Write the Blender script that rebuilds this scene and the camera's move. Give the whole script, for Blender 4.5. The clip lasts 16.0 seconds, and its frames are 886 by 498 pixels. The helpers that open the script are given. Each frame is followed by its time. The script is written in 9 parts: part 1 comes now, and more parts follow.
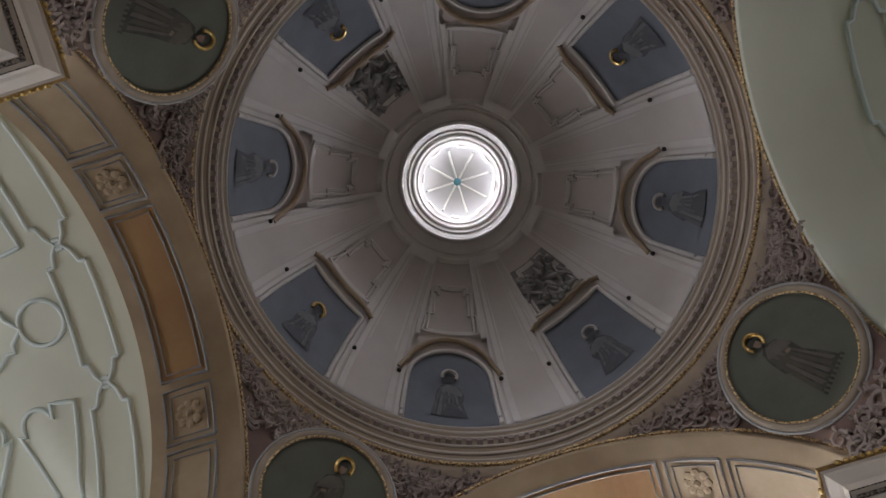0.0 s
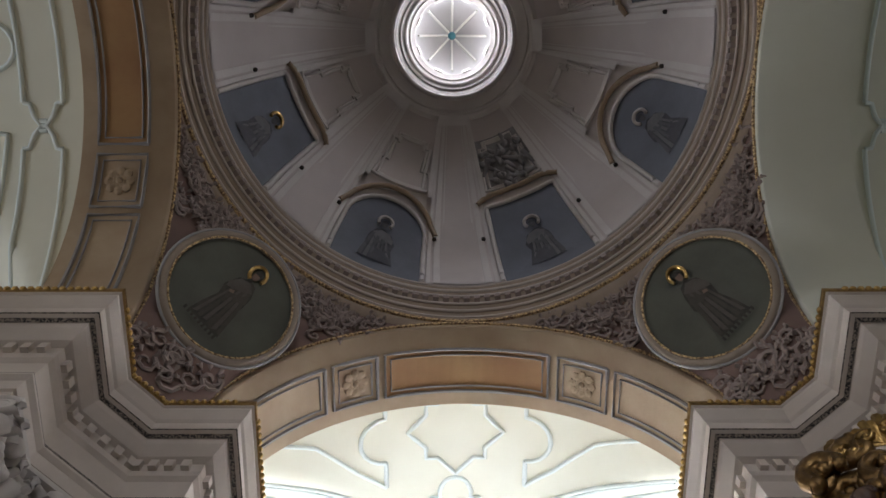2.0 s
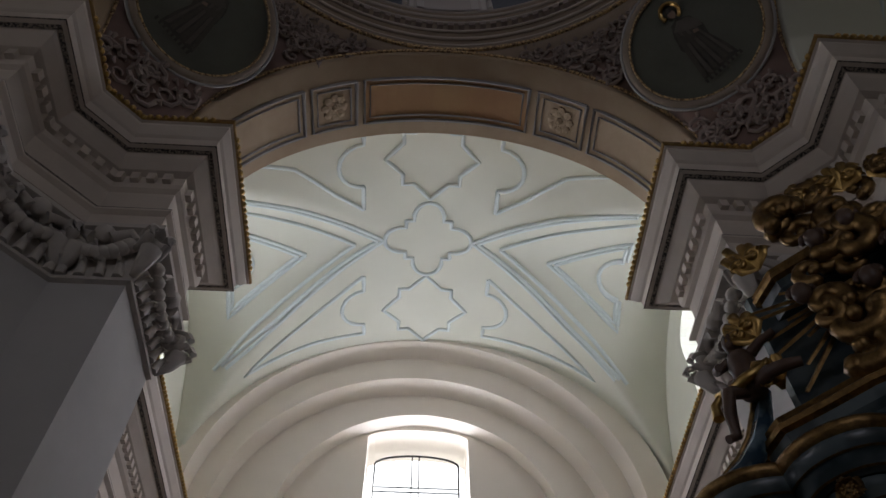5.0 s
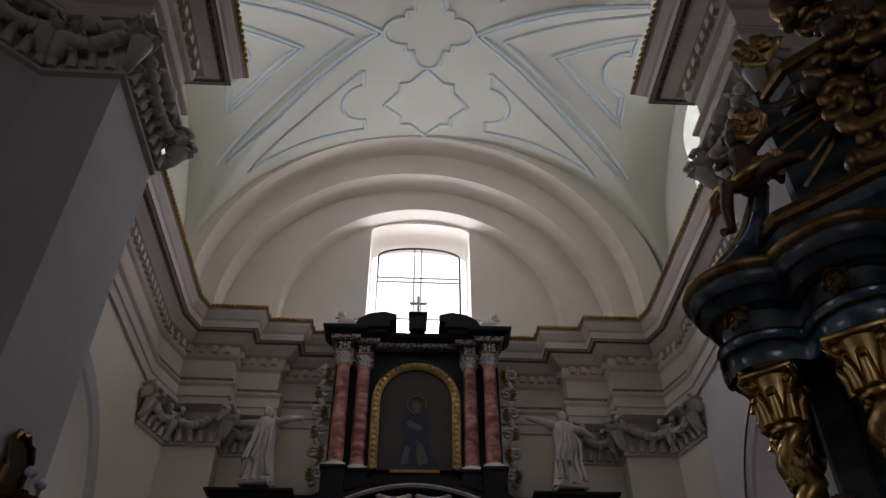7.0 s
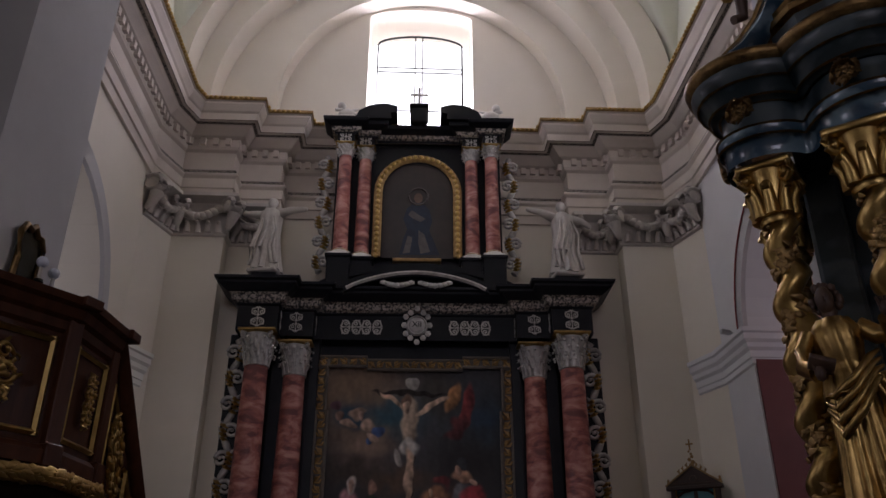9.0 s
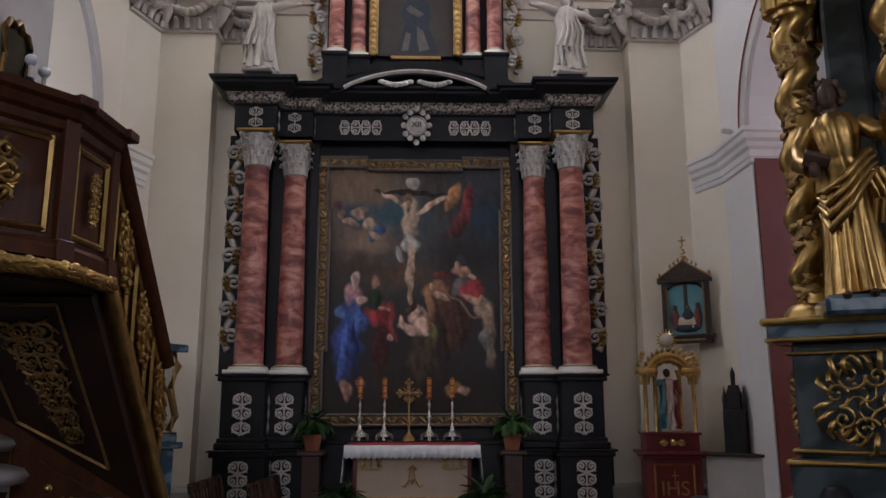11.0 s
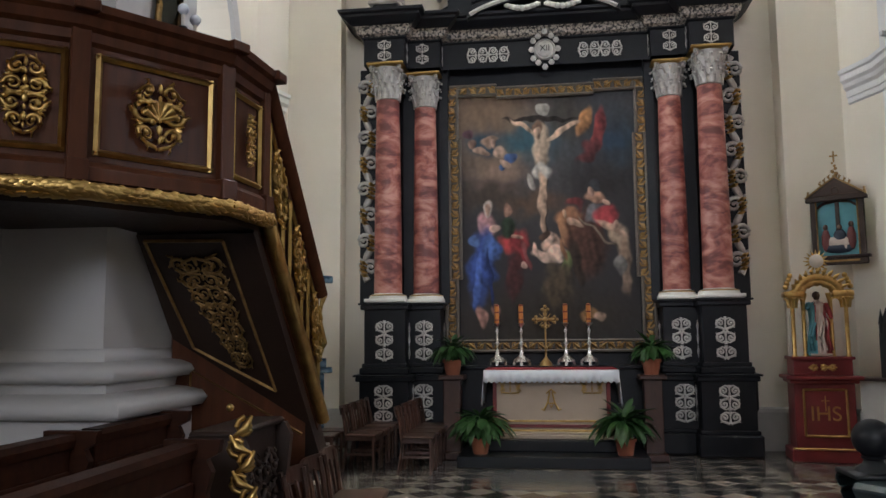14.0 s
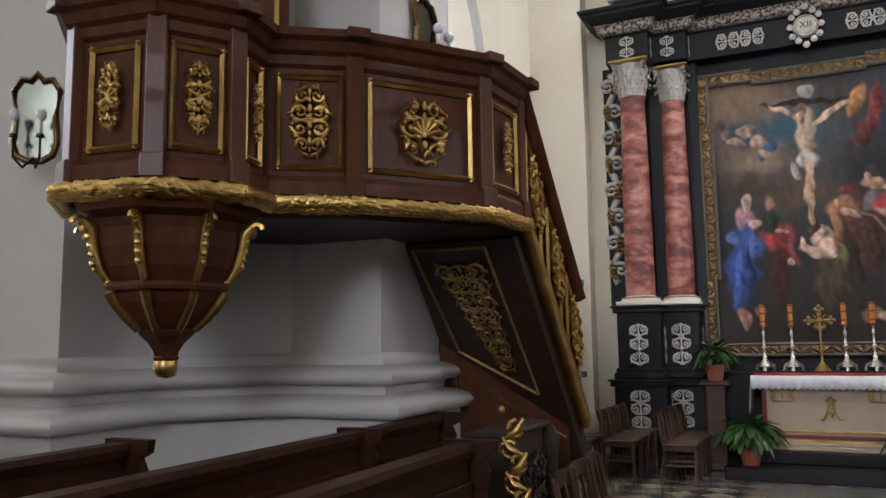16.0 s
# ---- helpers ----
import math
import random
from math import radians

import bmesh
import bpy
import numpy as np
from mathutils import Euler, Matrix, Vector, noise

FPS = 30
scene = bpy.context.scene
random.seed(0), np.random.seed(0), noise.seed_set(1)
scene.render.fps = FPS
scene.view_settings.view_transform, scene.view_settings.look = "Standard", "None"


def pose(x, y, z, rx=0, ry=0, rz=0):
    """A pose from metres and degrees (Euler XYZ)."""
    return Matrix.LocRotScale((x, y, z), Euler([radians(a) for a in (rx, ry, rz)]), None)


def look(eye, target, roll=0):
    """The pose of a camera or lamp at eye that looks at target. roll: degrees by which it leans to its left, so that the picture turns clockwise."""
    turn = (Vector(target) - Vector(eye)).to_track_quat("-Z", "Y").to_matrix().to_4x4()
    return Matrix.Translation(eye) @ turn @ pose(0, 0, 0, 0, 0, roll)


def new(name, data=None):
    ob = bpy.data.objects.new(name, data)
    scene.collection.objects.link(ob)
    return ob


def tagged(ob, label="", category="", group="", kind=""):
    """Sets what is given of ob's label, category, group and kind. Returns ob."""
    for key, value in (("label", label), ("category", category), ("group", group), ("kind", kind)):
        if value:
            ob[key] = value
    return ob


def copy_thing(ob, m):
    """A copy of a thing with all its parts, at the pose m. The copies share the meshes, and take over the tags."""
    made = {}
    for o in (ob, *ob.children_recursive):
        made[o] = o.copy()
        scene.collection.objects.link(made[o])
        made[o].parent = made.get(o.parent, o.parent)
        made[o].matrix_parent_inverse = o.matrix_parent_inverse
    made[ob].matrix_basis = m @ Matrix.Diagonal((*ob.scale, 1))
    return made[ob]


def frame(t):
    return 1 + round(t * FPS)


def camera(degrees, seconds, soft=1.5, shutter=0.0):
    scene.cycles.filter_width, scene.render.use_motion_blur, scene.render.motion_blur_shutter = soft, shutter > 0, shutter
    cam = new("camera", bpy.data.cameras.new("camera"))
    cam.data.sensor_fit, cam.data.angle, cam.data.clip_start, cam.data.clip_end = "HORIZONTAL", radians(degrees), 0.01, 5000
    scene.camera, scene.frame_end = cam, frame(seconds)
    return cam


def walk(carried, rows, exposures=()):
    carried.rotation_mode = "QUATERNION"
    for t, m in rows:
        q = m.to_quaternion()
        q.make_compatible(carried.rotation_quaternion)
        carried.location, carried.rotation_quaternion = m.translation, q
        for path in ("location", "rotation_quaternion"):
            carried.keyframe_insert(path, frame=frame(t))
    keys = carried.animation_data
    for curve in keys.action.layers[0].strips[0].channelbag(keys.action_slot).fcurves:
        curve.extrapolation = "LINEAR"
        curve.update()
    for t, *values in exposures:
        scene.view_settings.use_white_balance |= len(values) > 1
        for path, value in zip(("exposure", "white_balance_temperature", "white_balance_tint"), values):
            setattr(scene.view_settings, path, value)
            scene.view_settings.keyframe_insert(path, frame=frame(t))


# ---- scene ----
cam = camera(58.43, 16.0)
PATH = [
    (0.0, pose(-0.133, -0.101, 1.647, 174.951, 0.142, 17.160)),
    (0.5, pose(-0.101, -0.062, 1.651, 172.536, 0.117, 11.885)),
    (1.0, pose(-0.065, -0.031, 1.665, 170.111, 0.050, 7.078)),
    (1.5, pose(-0.026, -0.008, 1.673, 167.492, 0.071, 2.911)),
    (2.0, pose(-0.009, 0.006, 1.681, 164.722, 0.080, -0.012)),
    (2.5, pose(0.006, 0.018, 1.680, 161.736, 0.041, -1.745)),
    (3.0, pose(0.014, 0.014, 1.680, 158.668, -0.000, -2.769)),
    (3.5, pose(0.011, 0.021, 1.680, 155.640, 0.072, -3.178)),
    (6.0, pose(-0.013, 0.014, 1.664, 138.084, 0.167, -3.190)),
    (6.5, pose(-0.010, 0.028, 1.672, 134.456, 0.141, -3.173)),
    (7.0, pose(0.003, 0.037, 1.678, 130.730, 0.087, -3.118)),
    (7.5, pose(0.024, 0.039, 1.683, 126.980, 0.010, -3.043)),
    (8.0, pose(0.038, 0.043, 1.709, 123.149, -0.008, -2.955)),
    (8.5, pose(0.048, 0.047, 1.706, 119.430, -0.000, -2.866)),
    (9.0, pose(0.054, 0.050, 1.708, 115.727, -0.046, -2.831)),
    (9.5, pose(0.064, 0.042, 1.705, 112.035, -0.017, -2.783)),
    (10.0, pose(0.074, 0.039, 1.697, 108.461, 0.025, -2.768)),
    (12.5, pose(0.028, 0.022, 1.676, 95.860, 0.183, -2.639)),
    (13.0, pose(0.000, -0.000, 1.680, 95.881, 0.177, -2.636)),
    (13.5, pose(-0.029, -0.007, 1.678, 96.162, 0.336, 1.188)),
    (14.0, pose(-0.052, -0.009, 1.674, 96.327, 0.500, 6.430)),
    (14.5, pose(-0.085, -0.013, 1.682, 96.389, 0.535, 11.236)),
    (15.0, pose(-0.124, -0.022, 1.677, 96.537, 0.616, 15.421)),
    (15.5, pose(-0.156, -0.027, 1.669, 96.682, 0.635, 19.157)),
    (16.0, pose(-0.175, -0.019, 1.667, 96.854, 0.787, 23.848)),
]
EXPOSURES = [(0.0, 0.40, 6500, 10), (1.5, 0.38, 6500, 11), (2.5, -0.12, 6500, 10), (3.5, -0.78, 6500, 8), (5.0, -1.45, 6500, 14), (7.0, -1.9, 6500, 18), (8.0, -1.88, 6500, 20), (8.5, -1.58, 6500, 22), (9.0, -1.22, 6500, 24), (9.5, -0.72, 6500, 23), (10.0, -0.30, 6500, 22), (11.5, 0.2, 6400, 14), (12.5, 0.55, 6350, 8), (14.5, 1.0, 6420, 8), (16.0, 1.25, 6500, 9)]
# strengths of the daylight in the windows and of the lamps added in arms and chapels, in watts; the lantern's sky as a
# glow
W_END, W_SIDE, W_LEFT, W_RIGHT, W_BACK, W_LANTERN, W_CHAPEL = 240, 150, 740, 330, 1080, 0.25, 90
W_OCULUS = 112
walk(cam, PATH, EXPOSURES)

# ---- world and light ----
world = bpy.data.worlds.new("world")
scene.world = world
world.use_nodes = True
wn = world.node_tree.nodes
sky = wn.new("ShaderNodeTexSky")
sky.sky_type = "NISHITA"
sky.sun_disc = False
sky.sun_elevation, sky.sun_rotation = radians(42), radians(160)
wn["Background"].inputs[1].default_value = 0.12
world.node_tree.links.new(sky.outputs[0], wn["Background"].inputs[0])

CX, CY = 0.34, 0.25          # centre of the crossing
ZC = 9.92                    # top of the main cornice


def lamp(name, kind, m, power, color=(1, 1, 1), sx=1.0, sy=1.0, angle=0.01):
    data = bpy.data.lights.new(name, kind)
    data.energy, data.color = power, color
    if kind == "AREA":
        data.shape, data.size, data.size_y = "RECTANGLE", sx, sy
    if kind == "SUN":
        data.angle = angle
    ob = new(name, data)
    ob.matrix_world = m
    return ob


lamp("sun", "SUN", look((-14, -30, 30), (0, 0, 0)), 1.2, (1, 0.95, 0.88), angle=radians(4))
DAY = (0.92, 0.95, 1.10)
# daylight in the openings of the windows
lamp("window_light", "AREA", look((CX, 12.90, 11.4), (CX, 6.0, 10.4)), W_END, DAY, 1.5, 1.9)
for s in (-1, 1):
    lamp("window_light", "AREA", look((CX + s * 5.02, 8.4, 11.7), (CX, 8.4, 11.0)), W_SIDE, DAY, 1.3, 1.6)
# fill lamps added in the side chapels, which have no window of their own
for s in (-1, 1):
    lamp("chapel_window_light", "AREA", look((CX + s * 7.9, 8.4, 4.6), (CX, 8.6, 3.5)), W_CHAPEL, DAY, 2.2, 3.0)
# lamps added at the unseen ends of the arms; no windows are built there
lamp("window_light", "AREA", look((CX - 19.4, CY, 7.6), (CX, CY, 7.0)), W_LEFT, DAY, 6.0, 7.0)
lamp("window_light", "AREA", look((CX + 19.4, CY, 7.6), (CX, CY, 6.0)), W_RIGHT, DAY, 6.0, 7.0)
lamp("window_light", "AREA", look((CX, CY - 19.4, 7.6), (CX, CY, 6.5)), W_BACK, DAY, 6.0, 7.0)


# ---- materials ----


def mat(name, c1, c2=None, rough=0.7, metal=0.0, scale=3.0, fine=60.0, bump=0.15, spread=0.5, vary=0.0, coat=0.0, stretch=(1, 1, 1)):
    m = bpy.data.materials.new(name)
    m.use_nodes = True
    nt = m.node_tree
    n, l = nt.nodes, nt.links
    b = n["Principled BSDF"]
    tc = n.new("ShaderNodeTexCoord")
    mp = n.new("ShaderNodeMapping")
    mp.inputs["Scale"].default_value = stretch
    l.new(tc.outputs["Object"], mp.inputs[0])
    big = n.new("ShaderNodeTexNoise")
    big.inputs["Scale"].default_value, big.inputs["Detail"].default_value = scale, 6
    big.inputs["Roughness"].default_value = 0.6
    l.new(mp.outputs[0], big.inputs[0])
    ramp = n.new("ShaderNodeValToRGB")
    ramp.color_ramp.elements[0].position, ramp.color_ramp.elements[1].position = 0.5 - spread / 2, 0.5 + spread / 2
    ramp.color_ramp.elements[0].color, ramp.color_ramp.elements[1].color = (*c1, 1), (*(c2 or [v * 0.85 for v in c1]), 1)
    l.new(big.outputs[0], ramp.inputs[0])
    small = n.new("ShaderNodeTexNoise")
    small.inputs["Scale"].default_value, small.inputs["Detail"].default_value = fine, 4
    l.new(mp.outputs[0], small.inputs[0])
    col = ramp.outputs[0]
    if vary:
        info = n.new("ShaderNodeObjectInfo")
        mr = n.new("ShaderNodeMapRange")
        mr.inputs[3].default_value, mr.inputs[4].default_value = 1 - vary, 1 + vary
        l.new(info.outputs["Random"], mr.inputs[0])
        hv = n.new("ShaderNodeHueSaturation")
        l.new(mr.outputs[0], hv.inputs["Value"])
        l.new(col, hv.inputs["Color"])
        col = hv.outputs[0]
    l.new(col, b.inputs["Base Color"])
    rr = n.new("ShaderNodeMapRange")
    rr.inputs[3].default_value, rr.inputs[4].default_value = max(0.03, rough - 0.12), min(1, rough + 0.12)
    l.new(small.outputs[0], rr.inputs[0])
    l.new(rr.outputs[0], b.inputs["Roughness"])
    b.inputs["Metallic"].default_value = metal
    b.inputs["Coat Weight"].default_value = coat
    bp = n.new("ShaderNodeBump")
    bp.inputs["Strength"].default_value, bp.inputs["Distance"].default_value = bump, 0.01
    l.new(small.outputs[0], bp.inputs["Height"])
    l.new(bp.outputs[0], b.inputs["Normal"])
    return m


def veined(name, base, vein, scale=1.2, rough=0.25, wave=3.0, distort=6.0, coat=0.3, turn=(0.5, 0.3, 0)):
    """Polished marble with soft slanting veins."""
    m = mat(name, base, [v * 0.8 for v in base], rough, scale=scale * 2, bump=0.03, coat=coat)
    n, l = m.node_tree.nodes, m.node_tree.links
    b = n["Principled BSDF"]
    src = b.inputs["Base Color"].links[0].from_socket
    tc = n.new("ShaderNodeTexCoord")
    mp = n.new("ShaderNodeMapping")
    mp.inputs["Rotation"].default_value = turn
    l.new(tc.outputs["Object"], mp.inputs[0])
    w = n.new("ShaderNodeTexWave")
    w.bands_direction = "Z"
    w.inputs["Scale"].default_value, w.inputs["Distortion"].default_value = scale, distort
    w.inputs["Detail"].default_value, w.inputs["Detail Scale"].default_value = 4, 1.4
    l.new(mp.outputs[0], w.inputs[0])
    r = n.new("ShaderNodeValToRGB")
    r.color_ramp.elements[0].position, r.color_ramp.elements[1].position = 0.2, 0.85
    r.color_ramp.elements[0].color, r.color_ramp.elements[1].color = (0, 0, 0, 1), (1, 1, 1, 1)
    l.new(w.outputs[0], r.inputs[0])
    mx = n.new("ShaderNodeMix")
    mx.data_type = "RGBA"
    l.new(r.outputs[0], mx.inputs[0])
    l.new(src, mx.inputs[6])
    mx.inputs[7].default_value = (*vein, 1)
    l.new(mx.outputs[2], b.inputs["Base Color"])
    return m


WARMC = mat("warm_plaster", (0.83, 0.765, 0.665), (0.76, 0.695, 0.595), 0.85, scale=0.7, fine=25, bump=0.08)
CREAM = mat("cream_plaster", (0.755, 0.765, 0.65), (0.695, 0.70, 0.58), 0.85, scale=0.7, fine=25, bump=0.08)
WALLC = mat("wall_plaster", (0.815, 0.752, 0.64), (0.735, 0.675, 0.565), 0.85, scale=0.6, fine=25, bump=0.1)
PALEW = mat("pale_plaster", (0.74, 0.73, 0.72), (0.66, 0.65, 0.64), 0.8, scale=0.8, fine=30, bump=0.1)
GREY = mat("pier_plaster", (0.54, 0.525, 0.51), (0.45, 0.435, 0.42), 0.8, scale=0.8, fine=30, bump=0.1)
STONE = mat("base_stone", (0.50, 0.48, 0.45), (0.38, 0.36, 0.33), 0.7, scale=2.0, fine=90, bump=0.2)
COOLW = mat("cool_stucco", (0.76, 0.83, 0.80), (0.68, 0.76, 0.73), 0.75, scale=2, fine=60, bump=0.1)
WHITE = mat("white_stucco", (0.85, 0.84, 0.78), (0.78, 0.76, 0.68), 0.8, scale=2, fine=60, bump=0.1)
CORN = mat("cornice_plaster", (0.66, 0.585, 0.51), (0.56, 0.49, 0.42), 0.8, scale=2, fine=60, bump=0.1)
CAPT = mat("capital_stucco", (0.62, 0.575, 0.52), (0.50, 0.455, 0.41), 0.8, scale=4, fine=60, bump=0.15)
DOMEC = mat("dome_plaster", (0.72, 0.655, 0.61), (0.63, 0.565, 0.52), 0.85, scale=0.9, fine=20, bump=0.12)
DOMEL = mat("dome_relief", (0.80, 0.76, 0.71), (0.71, 0.66, 0.61), 0.8, scale=2, fine=40, bump=0.1)
SLATE = mat("painted_slate", (0.16, 0.175, 0.205), (0.115, 0.125, 0.145), 0.7, scale=1.5, fine=30, bump=0.1)
OLIVE = mat("painted_olive", (0.11, 0.115, 0.085), (0.075, 0.075, 0.055), 0.7, scale=1.5, fine=30, bump=0.1)
FIGM = mat("painted_mid_fold", (0.085, 0.072, 0.055), (0.055, 0.048, 0.036), 0.75, scale=6, fine=30, bump=0.1)
FIGL = mat("painted_light_fold", (0.115, 0.10, 0.08), (0.075, 0.064, 0.05), 0.75, scale=6, fine=30, bump=0.1)
FIGS = mat("painted_ochre_patch", (0.24, 0.16, 0.115), (0.17, 0.115, 0.08), 0.75, scale=6, fine=30, bump=0.1)
GFD = mat("grisaille_dark", (0.085, 0.088, 0.095), (0.055, 0.057, 0.062), 0.75, scale=5, fine=30, bump=0.1)
GFM = mat("grisaille_mid", (0.125, 0.127, 0.132), (0.085, 0.086, 0.09), 0.75, scale=6, fine=30, bump=0.1)
GFL = mat("grisaille_light", (0.185, 0.183, 0.182), (0.13, 0.13, 0.13), 0.75, scale=6, fine=30, bump=0.1)
FIGD = mat("painted_dark_figure", (0.065, 0.055, 0.042), (0.035, 0.031, 0.024), 0.75, scale=5, fine=30, bump=0.1, spread=0.25)
RFRAME = mat("tan_plaster_frame", (0.34, 0.275, 0.215), (0.25, 0.20, 0.15), 0.8, scale=3, fine=50, bump=0.1)
GREYS = mat("grey_moulding", (0.40, 0.385, 0.37), (0.27, 0.255, 0.24), 0.75, scale=3, fine=50, bump=0.1)
BROWN = mat("umber_fresco", (0.24, 0.155, 0.125), (0.17, 0.11, 0.09), 0.8, scale=2, fine=40, bump=0.1)
STUC = mat("relief_stucco", (0.36, 0.29, 0.25), (0.28, 0.22, 0.19), 0.8, scale=4, fine=40, bump=0.1)
OCHRE = mat("ochre_fresco", (0.44, 0.27, 0.12), (0.34, 0.17, 0.075), 0.8, scale=1.4, fine=30, bump=0.1)
TAN = mat("tan_fresco", (0.50, 0.39, 0.26), (0.38, 0.27, 0.17), 0.8, scale=1.4, fine=30, bump=0.1)
BLACK = mat("black_marble", (0.007, 0.008, 0.010), (0.013, 0.014, 0.017), 0.4, scale=3, fine=40, bump=0.04)
BLACK.node_tree.nodes["Principled BSDF"].inputs["Specular IOR Level"].default_value = 0.25


def clouded(name, light, mid, dark, rough, tilt):
    """Polished marble in soft slanting clouds with pale streaks."""
    m = mat(name, mid, mid, rough, scale=6, bump=0.02, coat=0.15)
    n, l = m.node_tree.nodes, m.node_tree.links
    tc = n.new("ShaderNodeTexCoord")
    mp = n.new("ShaderNodeMapping")
    mp.inputs["Rotation"].default_value = tilt
    mp.inputs["Scale"].default_value = (1.1, 1.1, 2.3)
    l.new(tc.outputs["Object"], mp.inputs[0])
    out = []
    for sc, dist, detail in ((1.5, 1.6, 5), (3.4, 0.9, 4)):
        t = n.new("ShaderNodeTexNoise")
        t.inputs["Scale"].default_value, t.inputs["Detail"].default_value, t.inputs["Distortion"].default_value = sc, detail, dist
        l.new(mp.outputs[0], t.inputs[0])
        out.append(t.outputs[0])
    r = n.new("ShaderNodeValToRGB")
    e = r.color_ramp.elements
    e[0].position, e[0].color = 0.41, (*dark, 1)
    e[1].position, e[1].color = 0.60, (*light, 1)
    k = e.new(0.50)
    k.color = (*mid, 1)
    mx = n.new("ShaderNodeMix")
    mx.inputs[0].default_value = 0.35
    l.new(out[0], mx.inputs[2])
    l.new(out[1], mx.inputs[3])
    l.new(mx.outputs[0], r.inputs[0])
    l.new(r.outputs[0], n["Principled BSDF"].inputs["Base Color"])
    return m


PINK = clouded("pink_marble", (0.56, 0.27, 0.215), (0.37, 0.118, 0.092), (0.16, 0.046, 0.042), 0.48, (0.45, 0.55, 0))
GOLD = mat("gilding", (0.66, 0.46, 0.17), (0.42, 0.265, 0.09), 0.34, 1.0, scale=9, fine=45, bump=0.06, spread=0.4)
DULLG = mat("dull_gilding", (0.50, 0.33, 0.13), (0.24, 0.14, 0.06), 0.45, 0.85, scale=14, fine=60, bump=0.3)
STATG = mat("statue_gilding", (0.56, 0.37, 0.13), (0.22, 0.13, 0.045), 0.36, 1.0, scale=11, fine=50, bump=0.12, spread=0.5)
# gilding with shade put into its colour; also the sconces' dark brass
DARKG = mat("shaded_gilt_dark_brass", (0.34, 0.21, 0.08), (0.08, 0.045, 0.02), 0.38, 0.95, scale=14, fine=60, bump=0.3)
SILVER = mat("silvered_carving", (0.66, 0.64, 0.60), (0.36, 0.345, 0.32), 0.45, 0.35, scale=12, fine=60, bump=0.2)
WOOD = mat("dark_walnut", (0.105, 0.034, 0.014), (0.046, 0.014, 0.006), 0.46, scale=2.2, fine=40, bump=0.08, coat=0.05, stretch=(6, 6, 0.7))
PEWW = mat("pew_wood", (0.052, 0.017, 0.008), (0.016, 0.006, 0.0035), 0.46, scale=2.0, fine=40, bump=0.1, coat=0.06, stretch=(1, 8, 8))
for _w, _g in ((WOOD, 0.2), (PEWW, 0.13)):
    _w.node_tree.nodes["Principled BSDF"].inputs["Specular IOR Level"].default_value = _g
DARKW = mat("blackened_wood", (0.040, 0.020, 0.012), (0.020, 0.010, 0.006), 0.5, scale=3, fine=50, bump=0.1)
CHAIRW = mat("chair_wood", (0.070, 0.028, 0.015), (0.036, 0.015, 0.009), 0.38, scale=4, fine=50, bump=0.08, stretch=(3, 3, 1))
GREENM = veined("green_marble", (0.022, 0.038, 0.043), (0.070, 0.095, 0.105), 1.1, 0.34, distort=12, coat=0.12)
BLUEM = veined("blue_marble", (0.035, 0.080, 0.125), (0.14, 0.22, 0.27), 1.5, 0.22, distort=12, coat=0.4)
MAROON = mat("maroon_paint", (0.17, 0.045, 0.04), (0.12, 0.03, 0.028), 0.6, scale=2, fine=50, bump=0.06)
RED = mat("red_lacquer", (0.19, 0.022, 0.024), (0.13, 0.015, 0.016), 0.4, scale=3, fine=50, bump=0.04)
SALMON = mat("salmon_plaster", (0.62, 0.36, 0.23), (0.54, 0.30, 0.19), 0.8, scale=1, fine=40, bump=0.08)
LINEN = mat("white_linen", (0.80, 0.84, 0.87), (0.76, 0.76, 0.80), 0.9, scale=5, fine=120, bump=0.2)
FRONTAL = mat("beige_frontal", (0.52, 0.42, 0.32), (0.46, 0.36, 0.27), 0.7, scale=3, fine=80, bump=0.06)
LEAF = mat("leaf_green", (0.035, 0.11, 0.022), (0.018, 0.06, 0.012), 0.45, scale=8, fine=60, bump=0.1, vary=0.3)
TERRA = mat("terracotta", (0.33, 0.11, 0.055), (0.25, 0.08, 0.04), 0.75, scale=6, fine=60, bump=0.15)
WAX = mat("orange_wax", (0.62, 0.24, 0.05), (0.52, 0.18, 0.035), 0.5, scale=6, fine=60, bump=0.05)
IRON = mat("dark_iron", (0.03, 0.03, 0.03), (0.015, 0.015, 0.015), 0.45, 0.7, scale=8, bump=0.1)
TILEL = mat("light_tile", (0.26, 0.225, 0.175), (0.18, 0.155, 0.12), 0.14, scale=5, fine=70, bump=0.03, vary=0.18)
TILED = mat("dark_tile", (0.030, 0.029, 0.028), (0.055, 0.052, 0.048), 0.12, scale=5, fine=70, bump=0.03, vary=0.2)
GROUT = mat("floor_joint", (0.10, 0.09, 0.08), (0.07, 0.065, 0.06), 0.8, scale=10, bump=0.1)
STATUE = mat("white_statue", (0.68, 0.64, 0.58), (0.48, 0.445, 0.40), 0.5, scale=6, fine=40, bump=0.1)
SKIN = mat("polychrome_dark", (0.10, 0.055, 0.035), (0.06, 0.032, 0.02), 0.5, scale=6, bump=0.1)
PATT = mat("dark_stencil_band", (0.035, 0.032, 0.03), (0.33, 0.28, 0.23), 0.8, scale=40, fine=60, bump=0.05, spread=0.08)
BEAD = mat("gilt_beading", (0.72, 0.52, 0.26), (0.18, 0.11, 0.06), 0.45, 0.5, scale=30, fine=60, bump=0.2, spread=0.15)
# dark olive base colour stands in for a dim reflection in the mirror
MIRROR = mat("dimmed_mirror", (0.20, 0.205, 0.17), (0.10, 0.11, 0.085), 0.22, 1.0, scale=4, bump=0.02)
